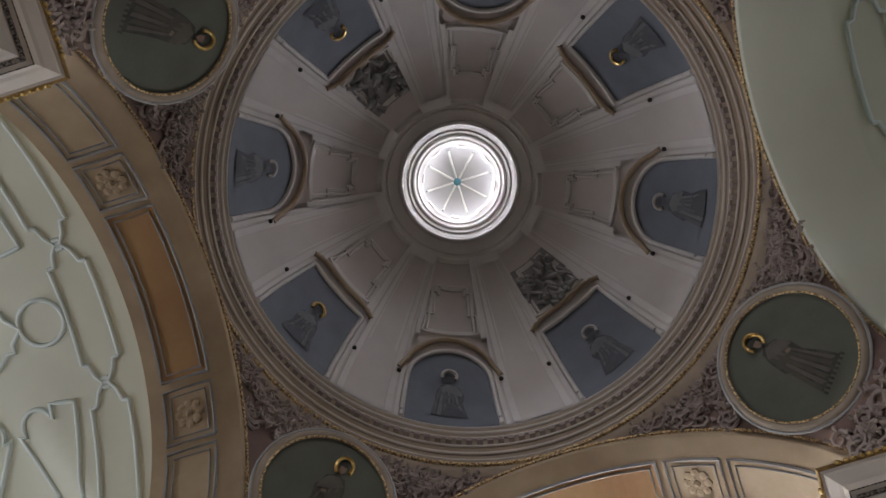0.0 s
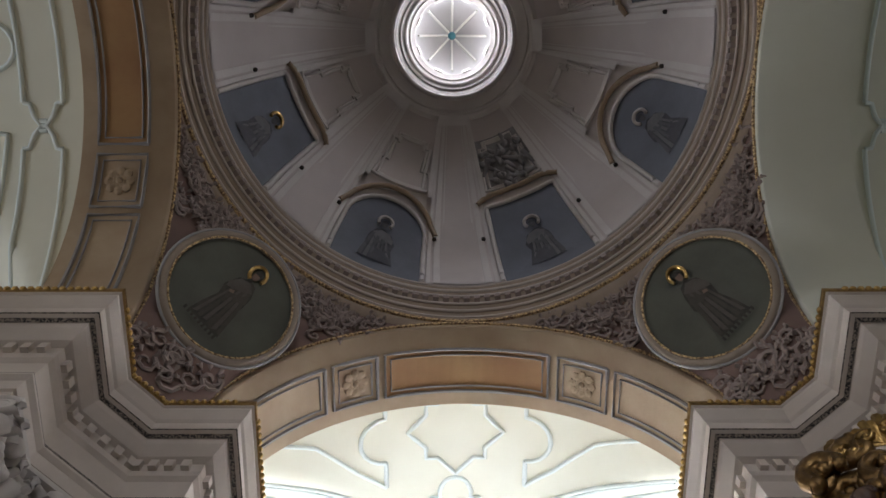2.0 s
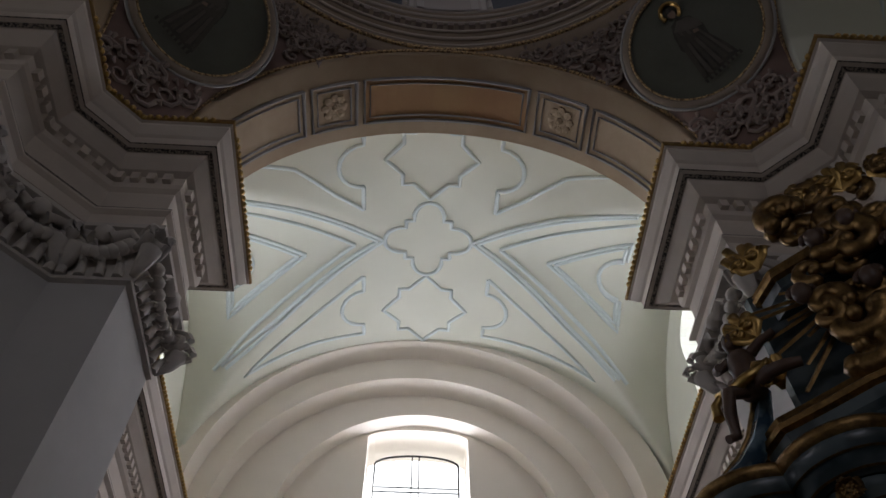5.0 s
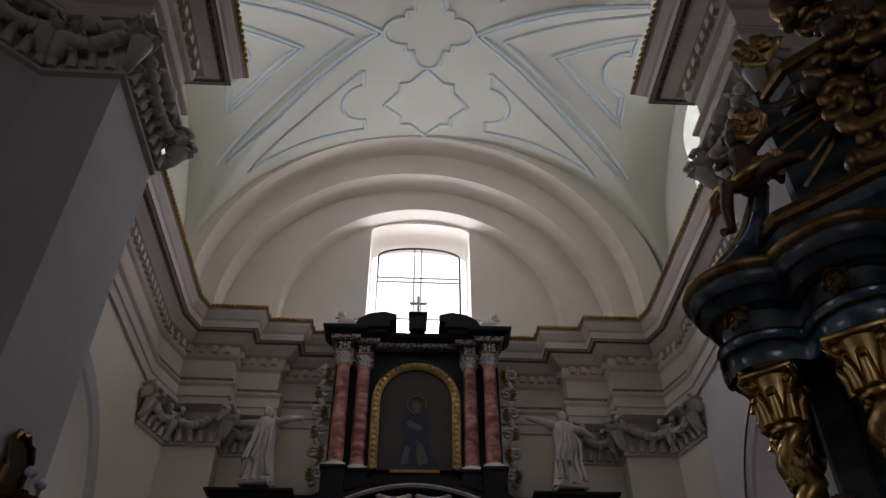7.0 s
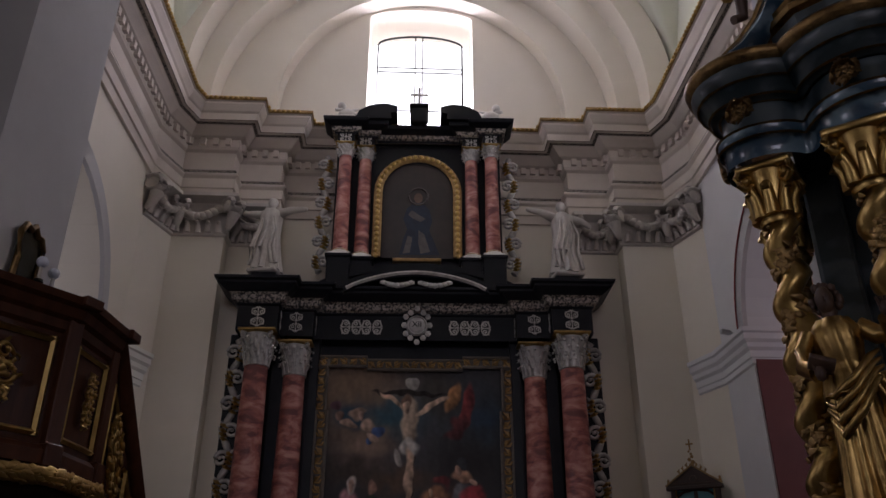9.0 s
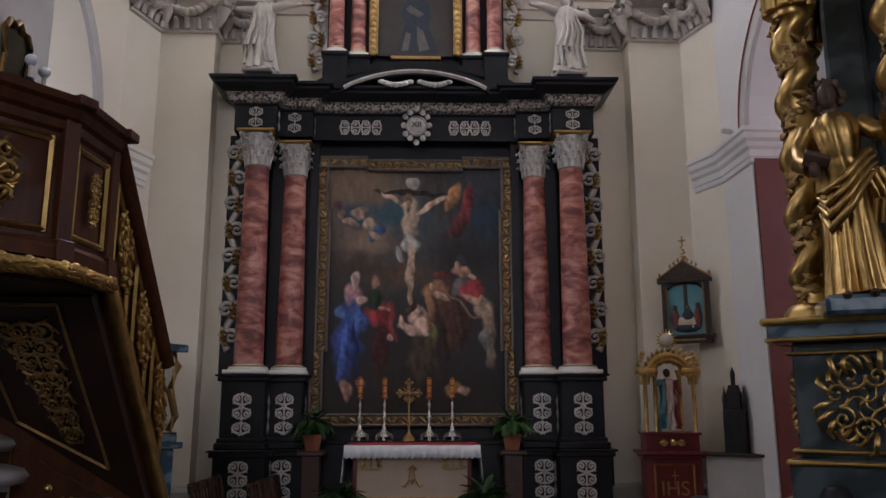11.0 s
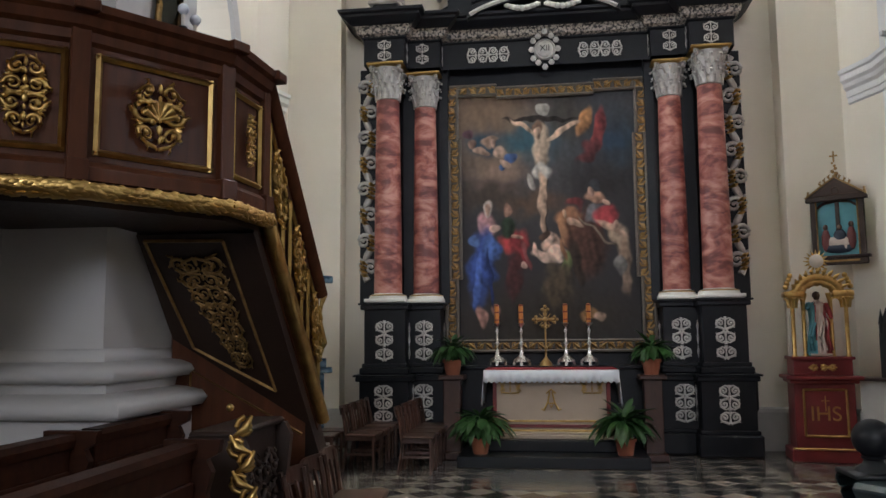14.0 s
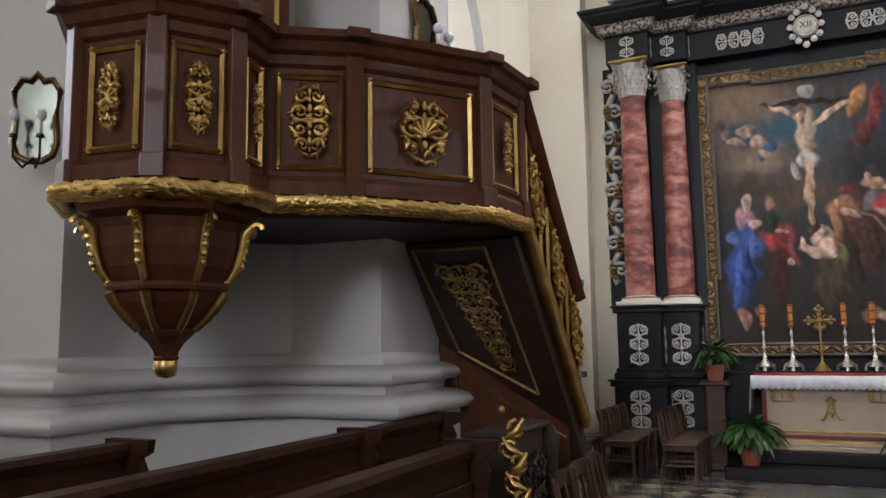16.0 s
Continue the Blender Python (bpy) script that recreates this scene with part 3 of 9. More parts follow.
def stucco_lines():
    """Plan of the raised mouldings of the altar arm's bay."""
    o = -0.11
    L = [quatrefoil(o, 0.03, 0.82), star(o, 1.72, 0.83), star(o, -1.70, 0.83)]
    for s in (-1, 1):
        for e in (-1, 1):
            # panels beside the stars, with a rounded bite on the inner side
            k = 0.82 if e > 0 else 0.70
            L.append([(o + s * 1.21, e * k), (o + s * 1.21, e * 1.18)] + [(o + s * (1.21 + x), e * (1.60 + y)) for x, y in arc(0, 0, 0.42, -90, 90)] + [(o + s * 1.21, e * 2.27), (o + s * 2.2, e * 2.22), (o + s * 3.33, e * 2.24), (o + s * 2.33, e * 1.70 - 0.05), (o + s * 1.70, e * (k + 0.39)), (o + s * 1.21, e * k)])
            # mouldings on either side of the groins
            if e > 0:
                L.append([(o + s * 0.83, 0.03), (o + s * 1.67, 0.61), (o + s * 2.72, 1.40), (o + s * 3.62, 1.90)])
                L.append([(o + s * 0.95, 0.03), (o + s * 1.75, 0.56), (o + s * 2.80, 1.34), (o + s * 3.70, 1.86)])
                L.append([(o + s * 1.37, 0.09), (o + s * 2.12, 0.63), (o + s * 3.20, 1.40), (o + s * 3.83, 1.90)])
            else:
                L.append([(o + s * 0.83, 0.03), (o + s * 1.45, -0.37), (o + s * 2.36, -0.94), (o + s * 3.5, -1.52)])
                L.append([(o + s * 0.95, 0.03), (o + s * 1.50, -0.31), (o + s * 2.42, -0.87), (o + s * 3.5, -1.42)])
                L.append([(o + s * 1.37, 0.09), (o + s * 2.35, -0.50), (o + s * 3.33, -1.02), (o + s * 3.7, -1.25)])
        # triangular panels of the side caps, with a round end
        for f in (1.0, 0.86):
            T = [(2.27, 0.22), (3.64, 1.21), (3.64, 0.71)] + [(3.66 - x, 0.26 + y) for x, y in arc(0, 0, 0.45, 90, -90)] + [(3.64, -0.2), (3.64, -0.62), (2.72, -0.06)]
            L.append(closed([(o + s * (3.2 + (x - 3.2) * f), 0.28 + (y - 0.28) * f) for x, y in T]))
    return L


def stucco_lines_transept():
    """Plan of the raised mouldings of the left and right arms: banded borders tied by knots."""
    L = [star(-0.05, 0.0, 0.55)]
    for e in (-1, 1):
        gaps = [-3.6, -1.5, -0.8, 0.8, 1.5, 3.6]
        for v in (1.95, 1.33):
            for a, b in zip(gaps[::2], gaps[1::2]):
                L.append([(a, e * v), ((a + b) / 2, e * v), (b, e * v)])
        for c in (-1.15, 1.15):
            for v, d in ((1.95, -1), (1.33, 1)):
                L.append([(c - 0.35, e * v), (c - 0.33, e * (v + d * 0.10)), (c - 0.14, e * (v + d * 0.16)), (c, e * (v + d * 0.27)), (c + 0.14, e * (v + d * 0.16)), (c + 0.33, e * (v + d * 0.10)), (c + 0.35, e * v)])
            for q in (-0.07, 0.0, 0.07):
                L.append([(c + q, e * 1.58), (c + q, e * 1.64), (c + q, e * 1.70)])
        L.append(closed([(-0.05 + x, e * 0.9 + y) for x, y in arc(0, 0, 0.37, 0, 345, 22)]))
        for s in (-1, 1):
            L.append([(s * 3.4, e * 0.96), (s * 2.3, e * 1.02), (s * 1.28, e * 1.08), (s * 1.22, e * 0.68)] + [(s * (1.5 + x), e * (0.42 + y)) for x, y in arc(0, 0, 0.26, 100, 300, 8)] + [(s * 1.6, e * 0.08), (s * 2.53, e * 0.50), (s * 3.4, e * 0.82)])
    return L


def dense(pl, step=0.12):
    out = []
    for a, b in zip(pl, pl[1:]):
        k = max(1, int(math.hypot(b[0] - a[0], b[1] - a[1]) / step))
        out += [(a[0] + (b[0] - a[0]) * i / k, a[1] + (b[1] - a[1]) * i / k) for i in range(k)]
    return out + [pl[-1]]


def stucco(parent, k, yc):
    for pl in stucco_lines() if k == 0 else stucco_lines_transept():
        bm = nb()
        pts = [(*at_centre(turned([(u, v + yc)], k))[0], vault(u, v) - 0.006) for u, v in dense(pl)]
        tube(bm, pts, 0.042, 6, 0.9)
        tagged(part("stucco_moulding", bm, COOLW, parent, "", True), "raised white stucco moulding")


va = vault_mesh("ceiling_altar_arm", 0, AY - CY, 5.35, 10.95)
stucco(va, 0, AY - CY)
vl = vault_mesh("ceiling_left_arm", 1, AY - CY, 5.35, 10.95)
stucco(vl, 1, AY - CY)
vault_mesh("ceiling_left_arm_outer", 1, 14, 10.95, 19.7, True, "plain plastered barrel vault")
vault_mesh("ceiling_nave", 2, 12, 5.35, 19.7, True, "plain plastered barrel vault")
vr = vault_mesh("ceiling_right_arm", 3, AY - CY, 5.35, 10.95)
stucco(vr, 3, AY - CY)
vault_mesh("ceiling_right_arm_outer", 3, 14, 10.95, 19.7, True, "plain plastered barrel vault")

# lunettes above the cornice of the altar arm: side walls with windows
def lunette(name, plane, axis, c, top, half_w, z0, opening, material, label, thick=0.6, window=True):
    """A wall above the cornice with an arched window through it. axis 'x': the wall stands at x = plane."""
    oy, oh, oz, osp, ri = opening
    A = [(c + oh, oz)] + arch_pts(c, oh, osp, 12, ri) + [(c - oh, oz)]
    bm = nb()

    def P(h, z, d):
        return (plane + d, h, z) if axis == "x" else (h, plane + d, z)
    for d in (0.0, thick):
        av = [bm.verts.new(P(h, z, d)) for h, z in A]
        n = len(A)
        out = []
        for i, (h, z) in enumerate(A):
            if i == 0:
                out.append((c + half_w, oz))
            elif i == n - 1:
                out.append((c - half_w, oz))
            elif i == 1:
                out.append((c + half_w, top))
            elif i == n - 2:
                out.append((c - half_w, top))
            else:
                out.append((h, top))
        ov = [bm.verts.new(P(h, z, d)) for h, z in out]
        for i in range(n - 1):
            bm.faces.new((av[i], av[i + 1], ov[i + 1], ov[i]))
        lo = [bm.verts.new(P(c + half_w, z0, d)), bm.verts.new(P(c - half_w, z0, d))]
        bm.faces.new((av[0], av[-1], ov[-1], lo[1], lo[0], ov[0]))
    grid(bm, [[P(h, z, 0.0), P(h, z, thick)] for h, z in A + [A[0]]])
    return shell(name, bm, material, label=label, category="wall")


def glazing(parent_name, m, half, z0, spring, rise, xs, zs, label):
    """A leaded window: frame, bars and glass, in x and z."""
    win = tagged(new(parent_name), label, "window", "", "structure")
    win.matrix_world = m
    A = [(half, z0)] + arch_pts(0, half, spring, 12, rise) + [(-half, z0)]
    bm = nb()
    tube(bm, [(x, 0, z) for x, z in A + [A[0]]], 0.022, 6)
    part("window_frame", bm, IRON, win)
    for x in xs:
        bm = nb()
        zt = spring + rise * math.sqrt(max(0, 1 - (x / half) ** 2))
        box(bm, x - 0.012, x + 0.012, -0.02, 0.02, z0, zt)
        part("mullion", bm, IRON, win)
    for z in zs:
        bm = nb()
        box(bm, -half, half, -0.012, 0.012, z - 0.008, z + 0.008)
        part("bar", bm, IRON, win)
    bm = nb()
    bm.faces.new([bm.verts.new((x, 0.0, z)) for x, z in A])
    p = part("pane", bm, GLASSM, win, "clear glass pane")
    p.visible_shadow = False
    return win


GLASSM = bpy.data.materials.new("window_glass")
GLASSM.use_nodes = True
g = GLASSM.node_tree.nodes["Principled BSDF"]
g.inputs["Base Color"].default_value = (0.95, 0.97, 0.97, 1)
g.inputs["Transmission Weight"].default_value, g.inputs["Roughness"].default_value, g.inputs["IOR"].default_value = 1.0, 0.05, 1.02

HAZE = bpy.data.materials.new("bright_sky")
HAZE.use_nodes = True
hb = HAZE.node_tree.nodes["Principled BSDF"]
hb.inputs["Base Color"].default_value = (0.8, 0.85, 0.9, 1)
hb.inputs["Emission Color"].default_value, hb.inputs["Emission Strength"].default_value = (0.93, 0.97, 1.0, 1), 5.0
for x0, x1, y0, y1 in ((CX - 1.6, CX + 1.4, 13.5, 13.52), (CX - 5.8, CX - 5.78, AY - 1.4, AY + 1.4), (CX + 5.78, CX + 5.8, AY - 1.4, AY + 1.4)):
    shell("backdrop_sky", box(nb(), x0, x1, y0, y1, 9.9, 13.2), HAZE, label="white overcast sky outside a window", category="sky")
for s, nm in ((-1, "wall_lunette_west"), (1, "wall_lunette_east")):
    lunette(nm, CX + s * 4.42 if s > 0 else CX - 4.42 - 0.6, "x", AY, 14.6, 2.9, 9.6, (AY, 0.75, 10.75, 12.1, 0.5), CREAM, "plastered lunette wall with a deep window")
    glazing("window_2" if s < 0 else "window_3", pose(CX + s * 4.85, AY, 0, 0, 0, 90), 0.75, 10.75, 12.1, 0.5, (-0.56, -0.38, -0.19, 0.0, 0.19, 0.38, 0.56), (11.0, 11.25, 11.5, 11.75, 12.0, 12.25), "small arched window with iron bars")
# end lunette, with stepped arches in front of it
lunette("wall_lunette_north", CY + 12.05, "y", CX - 0.12, 15.0, 4.9, 9.6, (CX - 0.12, 1.01, 10.1, 12.69, 0.23), WARMC, "plastered end lunette with a large window", 0.95)
glazing("window_1", pose(CX - 0.125, CY + 12.72, 0), 0.86, 10.25, 12.57, 0.24, (-0.095, 0.05), (11.89, 12.0, 10.95), "large bright segmental window with iron bars")
for r0, r1, ya, yb, up, off in ((4.42, 3.95, 10.70, 11.25, 0.25, 0.16), (4.42, 3.57, 11.2, 11.75, 0.06, 0.20), (4.0, 2.63, 11.7, 12.07, 0.46, 0.085)):
    rows = []
    for i in range(45):
        a = math.pi * (i - 2) / 40
        c, sn = math.cos(min(max(a, 0), math.pi)), math.sin(min(max(a, 0), math.pi))
        dz = up if 0 < i < 44 else -0.02
        if i in (1, 43):
            dz = up * 0.5
        rows.append([(CX - off + r0 * c, CY + ya, ZC + dz + r0 * sn), (CX - off + r1 * c, CY + ya, ZC + dz + r1 * sn), (CX - off + r1 * c, CY + yb, ZC + dz + r1 * sn)])
    shell("end_arch", bm_rows(rows), WARMC, True, "plaster arch stepping back before the end wall", "arch")

# ---- crossing arches, pendentives and dome ----
AR = 3.10                    # radius of the crossing arches
NEAR, FAR = 4.10, 5.27
ARCHN = ("arch_north", "arch_west", "arch_south", "arch_east")
DX, DY = 0.31, 0.18           # centre of the dome
ZR = 13.22                   # foot of the dome's ring


def arch_pose(k):
    return pose(CX, CY, 0, 0, 0, 90 * k)


for k in range(4):
    deco = k in (0, 1)
    bm = nb()
    rows = []
    for i in range(49):
        a = math.pi * i / 48
        c, sn = math.cos(a), math.sin(a)
        rows.append([(4.6 * c, FAR + 0.10, ZC + 4.6 * sn), (AR * c, FAR + 0.10, ZC + AR * sn), (AR * c, FAR, ZC + AR * sn), (AR * c, NEAR, ZC + AR * sn), ((AR + 0.02) * c, NEAR - 0.02, ZC + (AR + 0.02) * sn), ((AR + 0.1) * c, NEAR - 0.02, ZC + (AR + 0.1) * sn), ((AR + 0.2) * c, NEAR + 0.1, ZC + (AR + 0.2) * sn)])
    grid(bm, rows)
    ar = shell(ARCHN[k], put(bm, arch_pose(k)), TAN if deco else CREAM, True, "broad painted crossing arch with coffered soffit" if deco else "broad plain plastered crossing arch", "arch")
    bm = nb()
    tube(bm, [((AR + 0.12) * math.cos(math.pi * i / 60), NEAR - 0.03, ZC + (AR + 0.12) * math.sin(math.pi * i / 60)) for i in range(61)], 0.028, 6)
    part("gilt_edge", put(bm, arch_pose(k)), BEAD, ar, "gilt beaded edge")
    if not deco:
        continue
    # soffit panels: long ochre fields and square rosettes, each in a raised frame
    def on(a, y, d=0.0):
        r = AR - d
        return (r * math.cos(radians(a)), y, ZC + r * math.sin(radians(a)))
    ya, yb = NEAR + 0.34, FAR - 0.13
    for a0, a1, kind in ((12, 46.2, 1), (48.6, 63.2, 0), (66, 113, 1), (115.4, 128.8, 0), (131.4, 168, 1)):
        bm = nb()
        nn = max(3, int((a1 - a0) / 3))
        grid(bm, [[on(a0 + (a1 - a0) * i / nn, ya, 0.006), on(a0 + (a1 - a0) * i / nn, yb, 0.006)] for i in range(nn + 1)])
        part("panel", put(bm, arch_pose(k)), OCHRE if (kind and 60 < a0 < 70) else TAN, ar, "ochre painted panel")
        bm = nb()
        for inset, rad in ((0.0, 0.035), (0.09, 0.02)):
            da = math.degrees(inset / AR)
            lo, hi, y0, y1 = a0 + da, a1 - da, ya + inset, yb - inset
            loop = [on(lo + (hi - lo) * i / nn, y0, 0.015) for i in range(nn + 1)] + [on(hi - (hi - lo) * i / nn, y1, 0.015) for i in range(nn + 1)]
            tube(bm, loop + [loop[0]], rad, 5, 0.7, (0, 1, 0.01))
        part("panel_frame", put(bm, arch_pose(k)), GREYS, ar, "grey moulded frame")
        if not kind:
            am = (a0 + a1) / 2
            bm = nb()
            for q in range(8):
                for rr, off, sz in ((0.15, 0, 0.075), (0.075, 22.5, 0.05)):
                    b = radians(45 * q + off)
                    ball(bm, (rr * math.cos(b), rr * math.sin(b), 0), sz, 6, (1, 1, 0.5))
            ball(bm, (0, 0, 0.02), 0.05, 8)
            c = on(am, (ya + yb) / 2, 0.02)
            m = arch_pose(k) @ Matrix.Translation(c) @ Matrix.Rotation(radians(am - 90), 4, "Y").inverted() @ pose(0, 0, 0, 180)
            part("rosette", put(bm, m), TAN, ar, "stucco rosette", True)

def draped_shapes(seed, turn=1):
    """Outlines of a plain draped standing shape, about one unit high: list of (tone, points)."""
    rnd = random.Random(seed)

    def j(v):
        return v + rnd_range(rnd, -0.02, 0.02)
    out = [("dark", [(0.0, 0.78), (0.10, 0.75), (0.17, 0.62), (j(0.20), 0.45), (0.16, 0.33), (j(0.22), 0.14), (0.26, 0.02), (-0.22, 0.0), (-0.19, 0.2), (j(-0.15), 0.38), (j(-0.19), 0.52), (-0.13, 0.70)])]
    for i in range(6):
        x = -0.14 + 0.06 * i
        out.append(("mid" if i % 2 else "light", [(x * 0.55, j(0.66)), (x * 0.55 + 0.035, j(0.68)), (x + 0.045, j(0.34)), (x * 1.3 + 0.05, j(0.05)), (x * 1.3, j(0.03)), (x + 0.005, j(0.30))]))
    out.append(("light", [(-0.10, 0.70), (0.02, 0.74), (0.13, 0.66), (0.05, 0.60), (-0.05, 0.55), (-0.16, 0.50), (-0.17, 0.58)]))
    out.append(("mid", [(0.13, 0.64), (0.18, 0.50), (0.06, 0.44), (-0.06, 0.46), (-0.05, 0.50), (0.08, 0.52)]))
    out.append(("skin", [(0.045 * math.cos(b), 0.85 + 0.065 * math.sin(b)) for b in [2 * math.pi * i / 12 for i in range(12)]]))
    out.append(("dark", [(0.05 * math.cos(b), 0.875 + 0.055 * math.sin(b)) for b in [math.pi * i / 8 for i in range(9)]]))
    out.append(("skin", [(-0.09, 0.50), (-0.04, 0.53), (-0.02, 0.49), (-0.08, 0.47)]))
    return [(tone, [(turn * x, z) for x, z in pts]) for tone, pts in out]


def paint_figure(parent, place, seed, tones, turn=1):
    """Lay the shapes on a curved field; place(x, z, lift) gives the point."""
    for n, (tone, pts) in enumerate(draped_shapes(seed, turn)):
        bm = nb()
        cx, cz = sum(p[0] for p in pts) / len(pts), sum(p[1] for p in pts) / len(pts)
        c = bm.verts.new(place(cx, cz, 0.010 + 0.003 * n))
        vs = [bm.verts.new(place(x, z, 0.010 + 0.003 * n)) for x, z in pts]
        for a, b in zip(vs, vs[1:] + vs[:1]):
            bm.faces.new((c, a, b))
        part("painted_shape", bm, tones[tone], parent, "painted fold of a draped shape")


# pendentives
def pend_low(a):
    """Lower edge of a pendentive at bearing a (0 to 90 degrees) and height."""
    if a > 45:
        x, y, z = pend_low(90 - a)
        return y, x, z
    x = NEAR * math.tan(radians(a))
    if x < AR + 0.1:
        return x, NEAR, ZC + math.sqrt(max(0, (AR + 0.1) ** 2 - x * x))
    t = (a - math.degrees(math.atan2(AR + 0.1, NEAR))) / (45 - math.degrees(math.atan2(AR + 0.1, NEAR)))
    return (AR + 0.1) + (3.65 - AR - 0.1) * t, NEAR - (NEAR - 3.65) * t, ZC


def pend_pt(a, t):
    x, y, z = pend_low(a)
    r = 4.2
    ux, uy, uz = r * math.sin(radians(a)), r * math.cos(radians(a)), ZR
    b = 0.06 * math.sin(math.pi * t) * (ZR - z) / 3.3
    return Vector((x + (ux - x) * t + b * math.sin(radians(a)), y + (uy - y) * t + b * math.cos(radians(a)), z + (uz - z) * t))


def pend_near(a, z):
    x, y, zl = pend_low(a)
    return pend_pt(a, min(1, max(0, (z - zl) / (ZR - zl))))


PENDN = ("pendentive_north_east", "pendentive_north_west", "pendentive_south_west", "pendentive_south_east")
for k in range(4):
    mk = arch_pose(k)
    bm = nb()
    grid(bm, [[pend_pt(90 * i / 60, j / 12) for j in range(13)] for i in range(61)])
    pe = shell(PENDN[k], put(bm, mk), BROWN, True, "umber painted pendentive with stucco foliage", "pendentive")
    # painted roundel
    zc_, half_a, half_z = ZC + 1.85, 12.0, 0.90

    rc = pend_near(45, zc_)
    ro = (Vector((0, 0, rc.z - 3.4)) - rc).normalized()
    rx_ = Vector((0, 0, 1)).cross(ro).normalized()
    rz_ = ro.cross(rx_)

    def rnd_pt(f, rr, lift):
        return rc + (-rx_ * math.sin(f) + rz_ * math.cos(f)) * (0.94 * rr) + ro * (0.33 + lift)
    bm = nb()
    rows = [[rnd_pt(2 * math.pi * i / 40, rr, 0.02) for i in range(40)] for rr in (0.02, 0.3, 0.6, 0.9)]
    grid(bm, rows, True)
    part("painted_roundel", put(bm, mk), OLIVE, pe, "dark olive painted roundel", True)
    bm = nb()
    prof = ((0.895, 0.02), (0.91, 0.06), (0.95, 0.085), (1.0, 0.065), (1.03, 0.02))
    grid(bm, [[rnd_pt(2 * math.pi * i / 48, rr, h) for i in range(48)] for rr, h in prof], True)
    rf = part("roundel_frame", put(bm, mk), RFRAME, pe, "tan moulded plaster frame", True)
    bm = nb()
    tube(bm, [rnd_pt(2 * math.pi * i / 48, 1.035, 0.03) for i in range(49)], 0.022, 6)
    part("outer_fillet", put(bm, mk), GREYS, rf, "grey outer fillet", True)
    bm = nb()
    tube(bm, [rnd_pt(2 * math.pi * i / 48, 0.905, 0.06) for i in range(49)], 0.017, 5)
    part("gilt_ring", put(bm, mk), BEAD, rf, "gilt ring", True)
    # plain standing draped shape with a halo ring, leaning to the dome's axis
    sg = -1 if k == 1 else 1
    tilt = radians(-8) * sg

    def on_roundel(x, z, lift):
        x, z = x * 1.15, (z - 0.47) * 1.30
        x, z = x * math.cos(tilt) - z * math.sin(tilt), x * math.sin(tilt) + z * math.cos(tilt)
        return mk @ rnd_pt(math.atan2(x, z), math.hypot(x, z), 0.02 + lift)
    paint_figure(pe, on_roundel, 20 + k, {"dark": FIGD, "mid": FIGM, "light": FIGL, "skin": FIGS}, sg)
    bm = nb()
    tube(bm, [on_roundel(0.105 * math.cos(b), 0.875 + 0.115 * math.sin(b), 0.045) for b in [sg * (-0.4 + 2 * math.pi * i / 20) + (0 if sg > 0 else math.pi) for i in range(16)]], 0.028, 5)
    part("halo", bm, GOLD, pe, "gilt halo ring")
    # painted strip of writing at the foot, too worn to read
    bm = nb()
    for i in range(9):
        x0 = -0.24 + 0.06 * i
        vs = [bm.verts.new(on_roundel(x, z, 0.05)) for x, z in ((x0, 0.0), (x0 + 0.03, 0.0), (x0 + 0.03, -0.05), (x0, -0.05))]
        bm.faces.new(vs)
    part("worn_writing", bm, FIGD, pe, "dark bars of worn writing")
    # stucco foliage either side and below
    rnd = random.Random(5 + k)
    for side in (-1, 1):
        bm = nb()
        for i in range(420):
            da = rnd_range(rnd, 0.0, 41)
            z = ZR - 0.14 - rnd.random() ** 1.2 * 3.0
            a = 45 + side * da
            x, y, zl = pend_low(a)
            if z < zl + 0.16:
                continue
            if (da / (half_a + 3.2)) ** 2 + ((z - zc_) / (half_z + 0.24)) ** 2 < 1:
                continue
            c = pend_near(a, z)
            out = (Vector((0, 0, c.z - 1.5)) - c).normalized()
            tx = Vector((0, 0, 1)).cross(out).normalized()
            tz = out.cross(tx)
            a0, sg2 = rnd.random() * 6.28, rnd.choice((-1, 1))
            r = rnd_range(rnd, 0.10, 0.20)
            pts = [c + tx * (p[0]) + tz * (p[2]) + out * 0.03 for p in spiral(0, 0, r, 1.2, a0, sg2, 10)]
            tube(bm, pts, lambda t: 0.034 * (1 - 0.5 * t), 5)
            for q in range(3):
                b = a0 + 1.4 * q
                e = c + tx * (1.35 * r * math.cos(b)) + tz * (1.35 * r * math.sin(b)) + out * 0.02
                tube(bm, [c + (e - c) * 0.6 + out * 0.03, c + (e - c) * 0.85 + out * 0.06, e], lambda t: 0.035 * math.sin(0.3 + 2.6 * t), 5)
        tagged(part("stucco_foliage", put(bm, mk), STUC, pe, "pale stucco acanthus foliage", True), kind="stuff")

# ring cornice of the dome
bm = nb()
ringp = [(4.42, ZR - 0.15), (4.23, ZR - 0.08), (4.18, ZR + 0.0), (4.16, ZR + 0.08), (4.22, ZR + 0.12), (4.20, ZR + 0.5), (4.14, ZR + 0.56), (4.07, ZR + 0.62), (4.07, ZR + 0.78), (4.01, ZR + 0.84), (3.99, ZR + 0.95), (3.95, ZR + 1.02), (3.93, ZR + 1.12), (4.02, ZR + 1.18), (4.06, ZR + 1.75)]
lathe(bm, ringp, 96, (DX, DY, 0))
for f in [f for f in bm.faces if len(f.verts) > 4]:
    bm.faces.remove(f)
RINGC = mat("ring_plaster", (0.40, 0.315, 0.235), (0.31, 0.24, 0.175), 0.8, scale=2.5, fine=60, bump=0.12)
